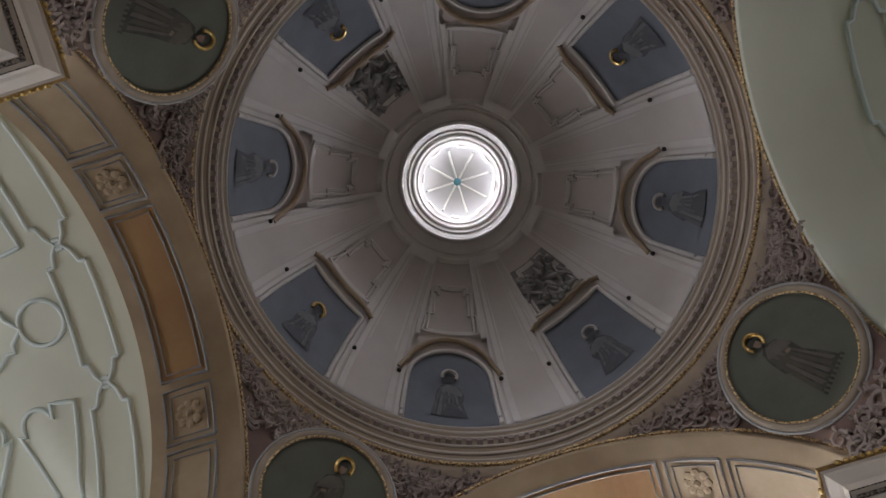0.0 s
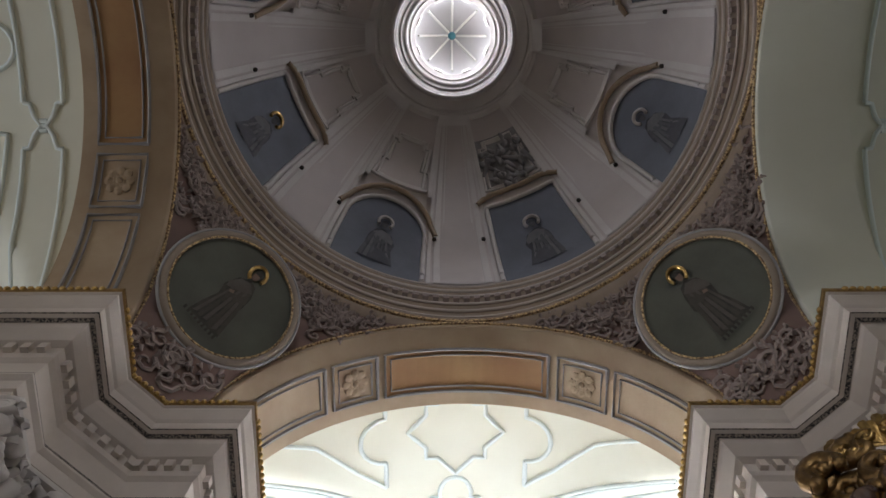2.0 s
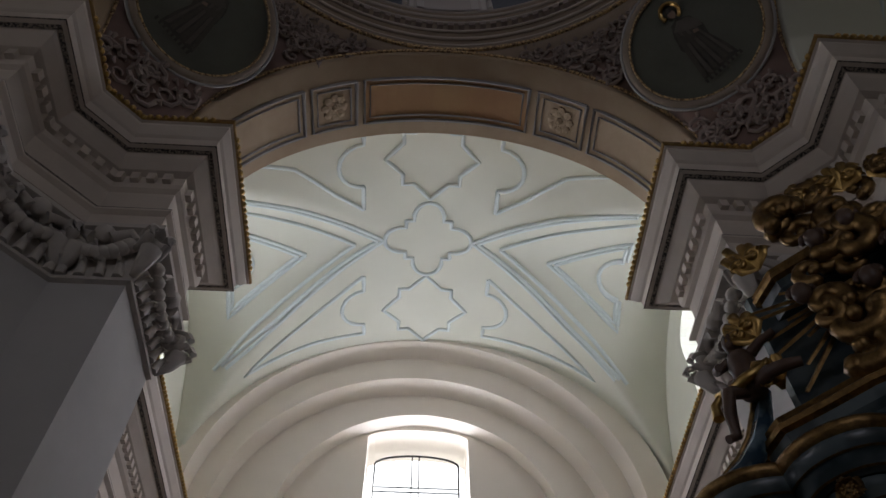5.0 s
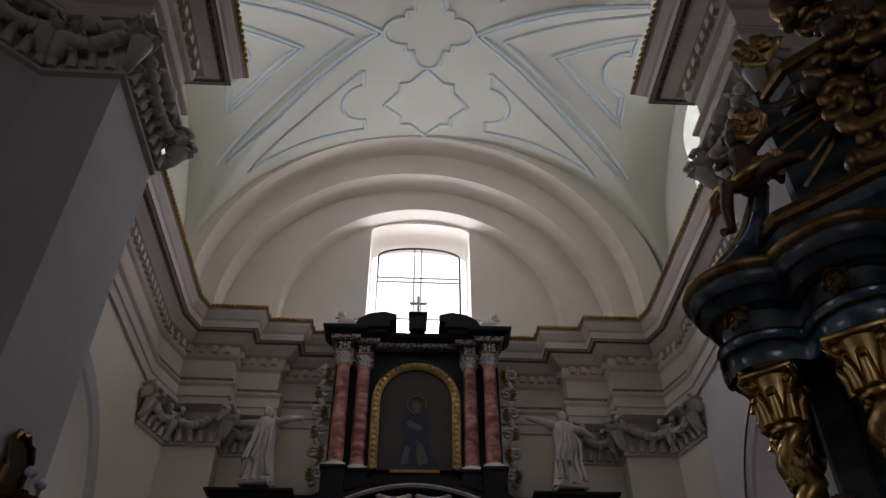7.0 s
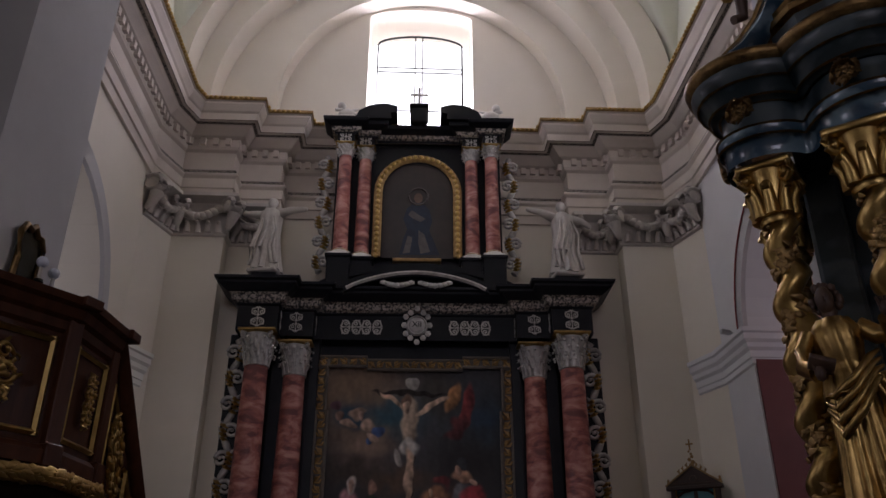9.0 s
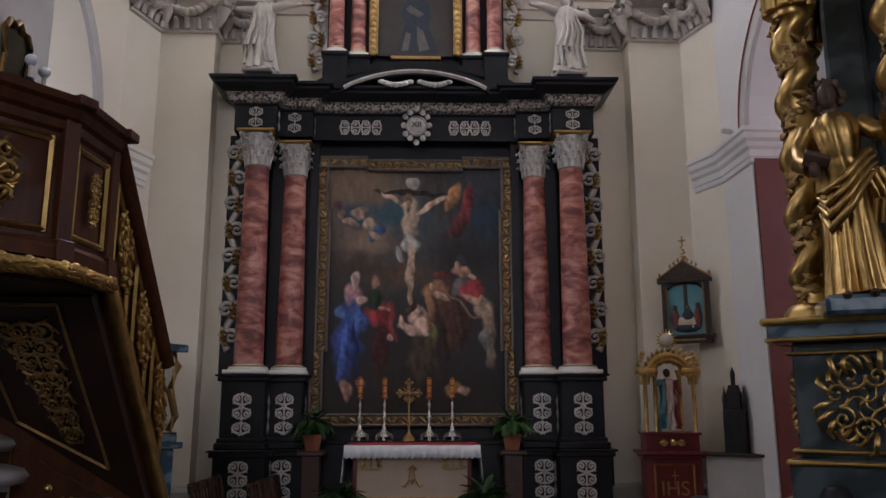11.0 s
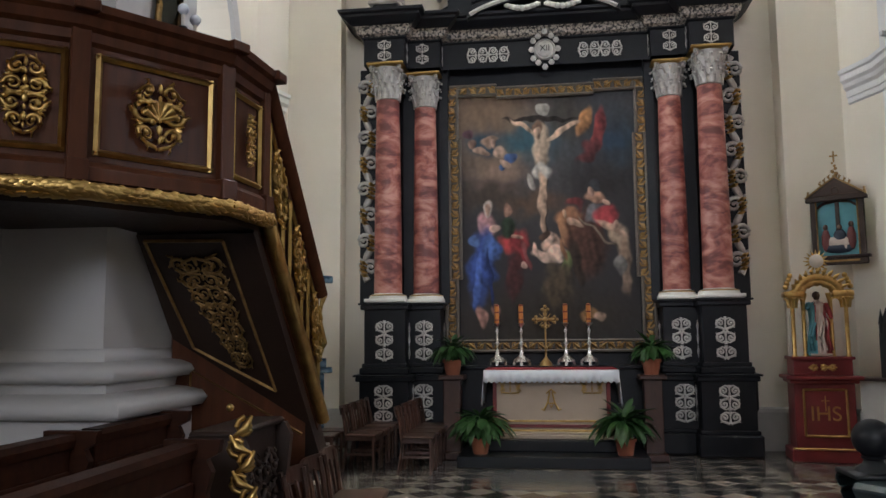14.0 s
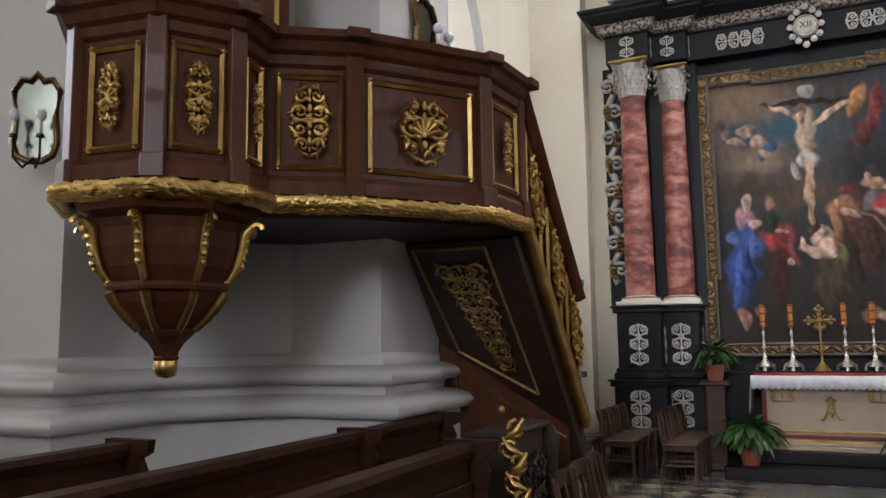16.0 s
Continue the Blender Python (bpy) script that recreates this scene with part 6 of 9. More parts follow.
def frame_rail(x0, z0, x1, z1, w, jog, parent):
    """One side of the carved frame: a grey moulding on either edge, gilt carving between."""
    d = Vector((x1 - x0, 0, z1 - z0))
    L = d.length
    d.normalize()
    n = Vector((-d.z, 0, d.x))
    bm = nb()
    for o in (-w / 2, w / 2):
        pts = [Vector((x0, 0.33, z0)) + n * o, Vector((x1, 0.33, z1)) + n * o]
        tube(bm, pts, 0.028, 6)
    tube(bm, [Vector((x0, 0.375, z0)), Vector((x1, 0.375, z1))], w * 0.5, 6, 0.35, (0, 1, 0))
    rail = part("frame_rail", bm, mat_stone, parent, "grey moulded frame rail")
    bm = nb()
    k = int(L / 0.13)
    for i in range(k):
        c = Vector((x0, 0.325, z0)) + d * (L * (i + 0.5) / k)
        sg = 1 if i % 2 else -1
        pts = [c + d * p[0] + n * p[2] for p in spiral(0, 0, 0.062, 1.2, 1.57 * sg, sg, 9)]
        tube(bm, pts, 0.017, 5)
        tube(bm, [c - d * 0.06 - n * sg * 0.05, c + Vector((0, -0.015, 0)), c + d * 0.06 + n * sg * 0.05], lambda t: 0.022 * math.sin(0.4 + 2.4 * t), 5)
    part("gilt_carving", bm, DULLG, rail, "gilt leaf carving", True)


mat_stone = mat("grey_frame", (0.16, 0.135, 0.11), (0.09, 0.075, 0.06), 0.5, scale=6, bump=0.1)
for s in (-1, 1):
    frame_rail(s * 1.46, 4.75, s * 1.46, 5.56, 0.17, 0, altar)
    frame_rail(s * 1.42, 2.55, s * 1.42, 4.75, 0.17, 0, altar)
    frame_rail(s * 1.48, 1.50, s * 1.48, 2.55, 0.17, 0, altar)
    frame_rail(s * 0.75, 5.53, s * 1.50, 5.53, 0.15, 0, altar)
frame_rail(-0.75, 5.48, 0.75, 5.48, 0.15, 0, altar)
frame_rail(-1.5, 1.53, 1.5, 1.53, 0.15, 0, altar)

# ---- statues on and beside the altarpiece ----


def statue(name, m, h, material, label, arms=True, folds=11, seed=1, cat="statue"):
    """A plain draped standing shape in one mesh."""
    rnd = random.Random(seed)
    bm = nb()
    ph = rnd.random() * 6

    def wobf(a, z):
        return 1 + (0.10 * math.sin(folds * a + ph + 2 * z / h) + 0.06 * math.sin(5 * a + ph * 2)) * (1.15 - z / h)
    pr = [(0.02, 0.0), (0.19, 0.01), (0.175, 0.08), (0.15, 0.22), (0.135, 0.38), (0.12, 0.50), (0.125, 0.60), (0.135, 0.70), (0.13, 0.78), (0.085, 0.825), (0.04, 0.845), (0.038, 0.87)]
    lathe(bm, [(r * h, z * h) for r, z in pr], 44, wob=wobf)
    ball(bm, (0, -0.01 * h, 0.925 * h), 0.062 * h, 12, (0.85, 0.95, 1.15))
    ball(bm, (0, 0.012 * h, 0.94 * h), 0.066 * h, 10, (0.95, 0.9, 1.0))
    if arms:
        for s, e in ((-1, arms[0]), (1, arms[1])):
            sh = Vector((s * 0.115 * h, 0, 0.78 * h))
            el = sh + Vector((s * e[0] * h * 0.5, -0.05 * h, e[2] * h * 0.35))
            ha = sh + Vector((s * e[0] * h, e[1] * h, e[2] * h))
            tube(bm, [sh, (sh + el) / 2, el, (el + ha) / 2, ha], lambda t: h * (0.06 - 0.03 * t), 8)
            ball(bm, ha, 0.028 * h, 8)
    # loose mantle folds
    for i in range(5):
        a = -1.2 + 0.55 * i + rnd.random() * 0.3
        x = 0.12 * h * math.sin(a)
        tube(bm, [(x * 0.7, -0.11 * h, 0.70 * h), (x * 1.1 + 0.02 * h, -0.15 * h, 0.50 * h), (x * 1.3 - 0.03 * h, -0.16 * h, 0.28 * h), (x * 1.5, -0.15 * h, 0.06 * h)], lambda t: h * (0.010 + 0.016 * t), 10)
    box(bm, -0.17 * h, 0.17 * h, -0.17 * h, 0.17 * h, -0.03 * h, 0.012 * h, 0.01)
    ob = part(name, bm, material, None, "", True)
    ob.matrix_world = m
    return tagged(ob, label, cat, "", "")


for s in (-1, 1):
    bm = nb()
    box(bm, -0.24, 0.24, -0.22, 0.22, 0.0, 0.10, 0.012)
    box(bm, -0.20, 0.20, -0.18, 0.18, 0.10, 0.20, 0.012)
    pb = part("statue_plinth", bm, BLACK)
    pb.matrix_world = ALT @ pose(s * 2.42, -0.02, 6.63)
    tagged(pb, "black block carrying a white statue on the cornice", "plinth", "statue plinths")
    statue("statue", ALT @ pose(s * 2.42, -0.02, 6.87, 0, 0, 12 * s), 1.38, STATUE, "white and gilt draped statue with arms spread", ((0.22, -0.05, 0.0 if s < 0 else 0.05), (0.32 if s < 0 else 0.22, -0.02, 0.02)) if s < 0 else ((0.32, -0.02, 0.06), (0.22, -0.05, -0.1)), seed=3 + s)
    bm = nb()
    ball(bm, (0, 0, 0.10), 0.11, 10, (1.5, 0.8, 0.8))
    ball(bm, (s * 0.10, -0.02, 0.25), 0.075, 10)
    tube(bm, [(s * -0.10, 0, 0.10), (s * -0.22, -0.03, 0.02), (s * -0.30, 0, 0.07)], 0.04, 6)
    tube(bm, [(s * 0.08, -0.04, 0.16), (s * 0.20, -0.08, 0.13)], 0.03, 6)
    for q in (-1, 1):
        tube(bm, [(0, 0.05, 0.15), (q * 0.10 - s * 0.1, 0.08, 0.26)], lambda t: 0.05 - 0.03 * t, 6)
    box(bm, -0.15, 0.15, -0.1, 0.12, -0.10, 0.02, 0.01)
    ch = part("cherub_statue", bm, STATUE, None, "", True)
    ch.matrix_world = ALT @ pose(s * 1.28, -0.02, 9.90)
    tagged(ch, "small white reclining statue on the upper cornice", "statue", "cherub statues")
bm = nb()
box(bm, -0.022, 0.022, -0.02, 0.02, 0.0, 0.42, 0.004)
box(bm, -0.13, 0.13, -0.02, 0.02, 0.27, 0.31, 0.004)
lathe(bm, [(0.09, 0.0), (0.06, 0.04), (0.025, 0.06)], 10)
for p in ((0, 0.43), (-0.135, 0.29), (0.135, 0.29)):
    ball(bm, (p[0], 0, p[1]), 0.03, 6)
cr = part("altar_cross", bm, STATUE, None, "", True)
cr.matrix_world = ALT @ pose(0.0, -0.02, 10.15)
tagged(cr, "small pale cross on top of the altarpiece", "cross")

# ---- altar table and what stands on it ----
TAB = pose(0.18, 11.12, 0, 0, 0, -1.2)
TSC = Matrix.Diagonal((0.885, 1.0, 0.94, 1))
step = part("altar_step", box(box(nb(), -1.22, 1.22, -0.80, 0.42, 0.0, 0.15, 0.012), -1.04, 1.04, -0.36, 0.42, 0.15, 0.30, 0.012), BLACK)
step.matrix_world = TAB
tagged(step, "low black marble step before the altar", "step")
table = thing("altar_table", "beige altar table with gilt mouldings under white cloth", "altar", TAB @ pose(0, 0, 0.30) @ TSC)
part("core", box(nb(), -0.84, 0.84, -0.16, 0.40, 0.06, 0.90, 0.01), FRONTAL, table)
part("plinth", box(box(nb(), -0.96, 0.96, -0.24, 0.42, 0.0, 0.06, 0.01), -0.90, 0.90, -0.20, 0.42, 0.06, 0.10, 0.01), FRONTAL, table)
part("slab", box(nb(), -1.0, 1.0, -0.26, 0.42, 0.90, 0.96, 0.012), RED, table, "red-edged top slab")
for z0, z1, m_ in ((0.10, 0.13, GOLD), (0.155, 0.20, RED), (0.235, 0.262, GOLD), (0.84, 0.86, GOLD)):
    part("moulding", box(nb(), -0.87, 0.87, -0.185, -0.15, z0, z1, 0.006), m_, table, "thin gilt or red band")
for s in (-1, 1):
    part("side_strip", box(nb(), s * 0.86 - 0.03, s * 0.86 + 0.03, -0.19, -0.12, 0.10, 0.90, 0.006), RED, table, "red side strip")
    bm = nb()
    leafy(bm, 0.30, 0.16, 5, 0.011, 2, 0.02)
    put(bm, pose(s * 0.62, -0.165, 0.73))
    part("corner_ornament", bm, GOLD, table, "gilt corner scroll", True)
bm = nb()
for s in (-1, 1):
    tube(bm, [(s * 0.02, -0.175, 0.66), (s * 0.05, -0.175, 0.52), (s * 0.11, -0.175, 0.40), (s * 0.15, -0.175, 0.42)], 0.014, 6)
    tube(bm, [(s * 0.11, -0.178, 0.42), (s * 0.04, -0.178, 0.52), (0, -0.178, 0.44)], 0.012, 6)
tube(bm, [(-0.07, -0.178, 0.64), (0, -0.178, 0.70), (0.07, -0.178, 0.64)], 0.014, 6)
tube(bm, [(-0.06, -0.176, 0.50), (0.06, -0.176, 0.50)], 0.010, 6)
part("monogram", bm, GOLD, table, "gilt monogram ornament", True)
# cloth
bm = nb()
rows = []
NXC = 100
for j, (y, z) in enumerate(((0.40, 0.972), (-0.27, 0.975), (-0.285, 0.965), (-0.29, 0.90), (-0.292, 0.82))):
    row = []
    for i in range(NXC + 1):
        x = -1.02 + 2.04 * i / NXC
        zz = z - (0.028 * abs(math.sin(i * math.pi / 4)) if j == 4 else 0)
        row.append((x, y - (0.008 * math.sin(i * 0.9) if j >= 3 else 0), zz))
    rows.append(row)
grid(bm, rows)
for s in (-1, 1):
    grid(bm, [[(s * (1.02 + 0.05 * t + 0.012 * math.sin(9 * y)), y, 0.972 - 0.46 * t - (0.06 * t * abs(math.sin(14 * y)))) for y in [0.40 - 0.69 * k / 16 for k in range(17)]] for t in (0, 0.25, 0.5, 0.75, 1)])
cl = part("altar_cloth", bm, LINEN, None, "", True)
cl.matrix_world = TAB @ pose(0, 0, 0.30) @ TSC
so = cl.modifiers.new("thickness", "SOLIDIFY")
so.thickness = 0.004
tagged(cl, "white lace-edged cloth over the altar table", "tablecloth")
cs = part("red_runner", box(nb(), -1.0, 1.0, -0.20, 0.41, 0.980, 0.992, 0.003), REDC)
cs.matrix_world = TAB @ pose(0, 0, 0.30) @ TSC
tagged(cs, "narrow red cloth along the back of the altar", "cloth")
# gradine shelf behind, for the candlesticks
gs = part("altar_shelf", box(box(nb(), -1.5, 1.5, -0.10, 0.22, 0.0, 1.20, 0.01), -1.55, 1.55, -0.13, 0.24, 1.20, 1.25, 0.008), BLACK)
gs.matrix_world = TAB @ pose(0, 0.55, 0)
tagged(gs, "black marble shelf behind the altar table", "shelf")


def candlestick(m):
    t = thing("candlestick", "silver candlestick holding a thick orange candle", "candlestick", m, "altar candlesticks")
    bm = nb()
    lathe(bm, [(0.0, 0.05), (0.10, 0.05), (0.085, 0.075), (0.05, 0.12), (0.025, 0.15), (0.03, 0.17), (0.018, 0.19), (0.016, 0.26), (0.035, 0.29), (0.016, 0.32), (0.014, 0.42), (0.028, 0.45), (0.014, 0.48), (0.02, 0.52), (0.045, 0.545), (0.05, 0.555), (0.0, 0.56)], 16)
    for i in range(3):
        a = 2 * math.pi * i / 3 - math.pi / 2
        tube(bm, [(0.05 * math.cos(a), 0.05 * math.sin(a), 0.10), (0.12 * math.cos(a), 0.12 * math.sin(a), 0.06), (0.13 * math.cos(a), 0.13 * math.sin(a), 0.0)], 0.022, 6)
    part("stick", bm, mat_silver, t, "", True)
    bm = nb()
    lathe(bm, [(0.033, 0.555), (0.034, 0.80), (0.02, 0.805), (0.0, 0.80)], 14)
    c = part("candle", bm, WAX, t, "orange wax candle", True)
    for z in (0.60, 0.70, 0.79):
        bm = nb()
        lathe(bm, [(0.0345, z - 0.008), (0.036, z), (0.0345, z + 0.008)], 14)
        part("band", bm, RED, c, "red band", True)
    return t


STICK = Matrix.Diagonal((1, 1, 1.1, 1))
mat_silver = mat("polished_silver", (0.72, 0.71, 0.69), (0.55, 0.54, 0.52), 0.28, 1.0, scale=8, bump=0.1)
first = candlestick(TAB @ pose(-0.76, 0.50, 1.25) @ STICK)
for x in (-0.41, 0.23, 0.56):
    copy_thing(first, TAB @ pose(x, 0.50, 1.25))
t = thing("altar_crucifix", "gilt trefoil cross on a slender foot", "cross", TAB @ pose(-0.06, 0.48, 1.25))
bm = nb()
lathe(bm, [(0.0, 0.0), (0.10, 0.0), (0.085, 0.04), (0.04, 0.09), (0.016, 0.13), (0.016, 0.22), (0.03, 0.25), (0.013, 0.28), (0.012, 0.55)], 14)
part("foot", bm, DULLG, t, "", True)
bm = nb()
for a, r in ((0, 0.17), (90, 0.19), (180, 0.17), (270, 0.12)):
    d = Vector((math.cos(radians(a)), 0, math.sin(radians(a))))
    q = Vector((-d.z, 0, d.x))
    o = Vector((0, 0, 0.66))
    tube(bm, [o, o + d * r * 0.55, o + d * r * 0.8], lambda t: 0.014 + 0.012 * t, 6)
    for k, off in ((1.0, 0), (0.78, 0.04), (0.78, -0.04)):
        ball(bm, o + d * r * k + q * off, 0.026, 8, (1, 0.6, 1))
for i in range(12):
    a = radians(30 * i + 15)
    tube(bm, [(0.05 * math.cos(a), 0.0, 0.66 + 0.05 * math.sin(a)), (0.12 * math.cos(a), 0.0, 0.66 + 0.12 * math.sin(a))], lambda t: 0.010 - 0.006 * t, 5)
ball(bm, (0, -0.01, 0.66), 0.04, 10, (1, 0.6, 1))
part("cross_head", bm, DULLG, t, "gilt trefoil cross", True)

# ---- potted plants ----


def plant(m, size, seed, label):
    rnd = random.Random(seed)
    t = thing("potted_plant", label, "plant", m, "potted plants")
    bm = nb()
    lathe(bm, [(0.0, 0.0), (0.095, 0.0), (0.125, 0.17), (0.14, 0.17), (0.142, 0.21), (0.125, 0.215), (0.115, 0.18), (0.0, 0.17)], 18)
    part("pot", bm, TERRA, t, "terracotta pot", True)
    bl, bs = nb(), nb()
    n = 140
    for i in range(n):
        a = rnd.random() * 2 * math.pi
        lean = rnd.random() ** 0.6
        L = size * rnd_range(rnd, 0.32, 0.52)
        d = Vector((math.cos(a), math.sin(a), 0))
        p0 = Vector((0, 0, 0.18)) + d * 0.06 * rnd.random()
        p1 = p0 + d * (L * 0.45 * lean) + Vector((0, 0, L * (0.9 - 0.35 * lean)))
        tube(bs, [p0, (p0 + p1) / 2 + Vector((0, 0, 0.05)), p1], 0.004, 4)
        w = L * rnd_range(rnd, 0.09, 0.15)
        ll = L * rnd_range(rnd, 0.55, 0.8)
        fw = (d * (0.5 + 0.6 * lean) + Vector((0, 0, 0.55 - 1.15 * lean + rnd_range(rnd, -0.3, 0.3)))).normalized()
        sd = fw.cross(Vector((0, 0, 1)))
        sd = (sd.normalized() if sd.length > 0.1 else Vector((1, 0, 0)))
        up = sd.cross(fw)
        rows = []
        for k in range(6):
            q = k / 5
            ww = w * math.sin(math.pi * min(1, 0.06 + q * 0.94)) ** 0.8
            c = p1 + fw * ll * q - Vector((0, 0, 0.45 * ll * q * q)) * lean
            rows.append([c - sd * ww + up * ww * 0.35, c, c + sd * ww + up * ww * 0.35])
        grid(bl, rows)
    part("stems", bs, LEAF, t, "thin green stems")
    tagged(part("foliage", bl, LEAF, t, "long arching green leaves", True), kind="stuff")
    return t


for s, sd in ((-1, 1), (1, 2)):
    stand = thing("plant_stand", "dark red wooden pedestal for a potted plant", "stand", TAB @ pose(s * 1.36, 0.02, 0), "plant stands")
    bm = nb()
    box(bm, -0.17, 0.17, -0.17, 0.17, 0.0, 0.10, 0.012)
    box(bm, -0.12, 0.12, -0.12, 0.12, 0.10, 1.08, 0.01)
    part("shaft", bm, CHAIRW, stand)
    part("top", box(nb(), -0.18, 0.18, -0.18, 0.18, 1.08, 1.14, 0.01), CHAIRW, stand)
    plant(TAB @ pose(s * 1.36, 0.02, 1.14, 0, 0, 40 * sd), 0.62, 10 + sd, "leafy potted plant on a tall wooden pedestal")
    plant(TAB @ pose(s * 0.93, -0.56, 0.15, 0, 0, 70 * sd), 0.84, 20 + sd, "bushy leafy plant in a terracotta pot on the altar step")
# ---- capitals of the piers and wall pilasters ----


def volute(bm, c, d, r):
    """A scroll seen from outward direction d, with its axis sideways."""
    s = Vector((-d.y, d.x, 0))
    for o in (-0.10, 0.10):
        pts = [c + s * o + d * p[0] + Vector((0, 0, p[2])) for p in spiral(0, 0, r, 1.6, 2.2, -1, 16)]
        tube(bm, pts, lambda t: r * (0.24 - 0.09 * t), 6)
    tube(bm, [c - s * 0.13, c - s * 0.05, c + s * 0.05, c + s * 0.13], lambda t: r * (0.62 - 0.25 * math.sin(math.pi * t)), 10)
    tube(bm, [c + d * r * 0.2 - Vector((0, 0, r * 0.8)), c - d * r * 0.1 - Vector((0, 0, r * 1.9)), c - d * r * 0.6 - Vector((0, 0, r * 2.6))], lambda t: r * (0.55 - 0.35 * t), 8)


def capital_run(path, zs, heads, parent_label, name="pilaster_capital"):
    """Composite capital along a stretch of plan path (left of the way is the room)."""
    t = thing(name, parent_label, "capital", pose(path[0][0], path[0][1], zs))
    inv = Matrix.Diagonal((1, 1, 0.73, 1)) @ pose(-path[0][0], -path[0][1], -zs)
    bm = nb()
    sweep(bm, path, [(0.0, zs), (0.05, zs + 0.02), (0.06, zs + 0.06), (0.02, zs + 0.09), (0.014, zs + 0.12), (0.014, zs + 0.84), (0.08, zs + 0.88), (0.20, zs + 0.92), (0.20, zs + 1.0), (0.0, zs + 1.0)])
    part("bell", put(bm, inv), CAPT, t)
    for i in range(len(path)):
        P = Vector(path[i])
        ds = []
        if i:
            d = (P - Vector(path[i - 1])).normalized()
            ds.append(Vector((-d.y, d.x)))
        if i < len(path) - 1:
            d = (Vector(path[i + 1]) - P).normalized()
            ds.append(Vector((-d.y, d.x)))
        n = sum(ds, Vector((0, 0))).normalized()
        bm = nb()
        volute(bm, Vector((P.x + n.x * 0.17, P.y + n.y * 0.17, zs + 0.66)), Vector((n.x, n.y, 0)), 0.20)
        part("volute", put(bm, inv), CAPT, t, "", True)
    for a, b in zip(path, path[1:]):
        a, b = Vector(a), Vector(b)
        L = (b - a).length
        d = (b - a) / L
        n = Vector((-d.y, d.x))
        if L < 0.45:
            continue
        bm = nb()
        k = max(3, int(L / 0.15))
        for i in range(k):
            c = a + d * (L * (i + 0.5) / k)
            p = Vector((c.x + n.x * 0.05, c.y + n.y * 0.05, zs + 0.08))
            tube(bm, [p, p + Vector((n.x * 0.03, n.y * 0.03, 0.14)), p + Vector((n.x * 0.09, n.y * 0.09, 0.22)), p + Vector((n.x * 0.12, n.y * 0.12, 0.18))], lambda q: 0.055 - 0.03 * q, 6)
        part("leaves", put(bm, inv), CAPT, t, "row of upright leaves", True)
        c = a + d * (L / 2)
        bm = nb()
        for i in range(9):
            q = i / 8
            e = a + d * (L * (0.12 + 0.76 * q))
            ball(bm, (e.x + n.x * 0.13, e.y + n.y * 0.13, zs + 0.62 - 0.20 * math.sin(math.pi * q)), 0.09, 8)
        part("garland", put(bm, inv), CAPT, t, "hanging fruit garland", True)
        if heads:
            bm = nb()
            h = Vector((c.x + n.x * 0.17, c.y + n.y * 0.17, zs + 0.78))
            ball(bm, h, 0.12, 10, (0.9, 0.9, 1.15))
            for s in (-1, 1):
                tube(bm, [h + Vector((d.x, d.y, 0)) * s * 0.08 - Vector((0, 0, 0.1)), h + Vector((d.x, d.y, 0)) * s * 0.26 + Vector((0, 0, 0.03)), h + Vector((d.x, d.y, 0)) * s * 0.34 - Vector((0, 0, 0.12))], lambda q: 0.085 - 0.045 * q, 6)
            part("winged_mask", put(bm, inv), CAPT, t, "plain winged mask", True)
    return t


for k, lab in ((0, "grey stucco composite capital on a crossing pier"), (3, "grey stucco composite capital on a crossing pier")):
    p = pier_paths[k]
    capital_run(p[1:4] if k == 0 else p[5:8][:2] + p[6:7], 7.50, True, lab) if k == 0 else capital_run(p[4:7], 7.50, True, lab)
    capital_run(p[3:6] if k == 0 else p[2:5], 7.50, True, lab)
bk = at_centre(BACK)
capital_run(bk[0:5], 7.50, False, "grey stucco capital on a wall pilaster")
capital_run(bk[7:12], 7.50, False, "grey stucco capital on a wall pilaster")

# ---- pulpit ----
pul = thing("pulpit", "walnut pulpit with gilt carving, a gallery and stairs round the pier", "pulpit", pose(-3.28, 3.38, 0))
PI = pose(3.28, -3.38, 0)
V = [(-3.80, 3.18), (-3.48, 2.83), (-2.99, 2.89), (-2.765, 3.21), (-2.815, 3.53), (-2.40, 3.80), (-1.866, 4.47), (-1.815, 5.0)]
PZ0, PZ1 = 2.47, 3.43


def beside(path, o):
    """The plan path moved o to its right, corner by corner."""
    P = [Vector(p) for p in path]
    out = []
    for i in range(len(P)):
        d0 = (P[i] - P[i - 1]).normalized() if i else (P[1] - P[0]).normalized()
        d1 = (P[i + 1] - P[i]).normalized() if i < len(P) - 1 else d0
        n0, n1 = Vector((d0.y, -d0.x)), Vector((d1.y, -d1.x))
        m = n0 + n1
        out.append(P[i] + m * (o / max(0.5, m.dot(n0))))
    return out


def ppart(name, bm, material, label="", smooth=False, parent=None):
    return part(name, put(bm, PI), material, parent or pul, label, smooth)


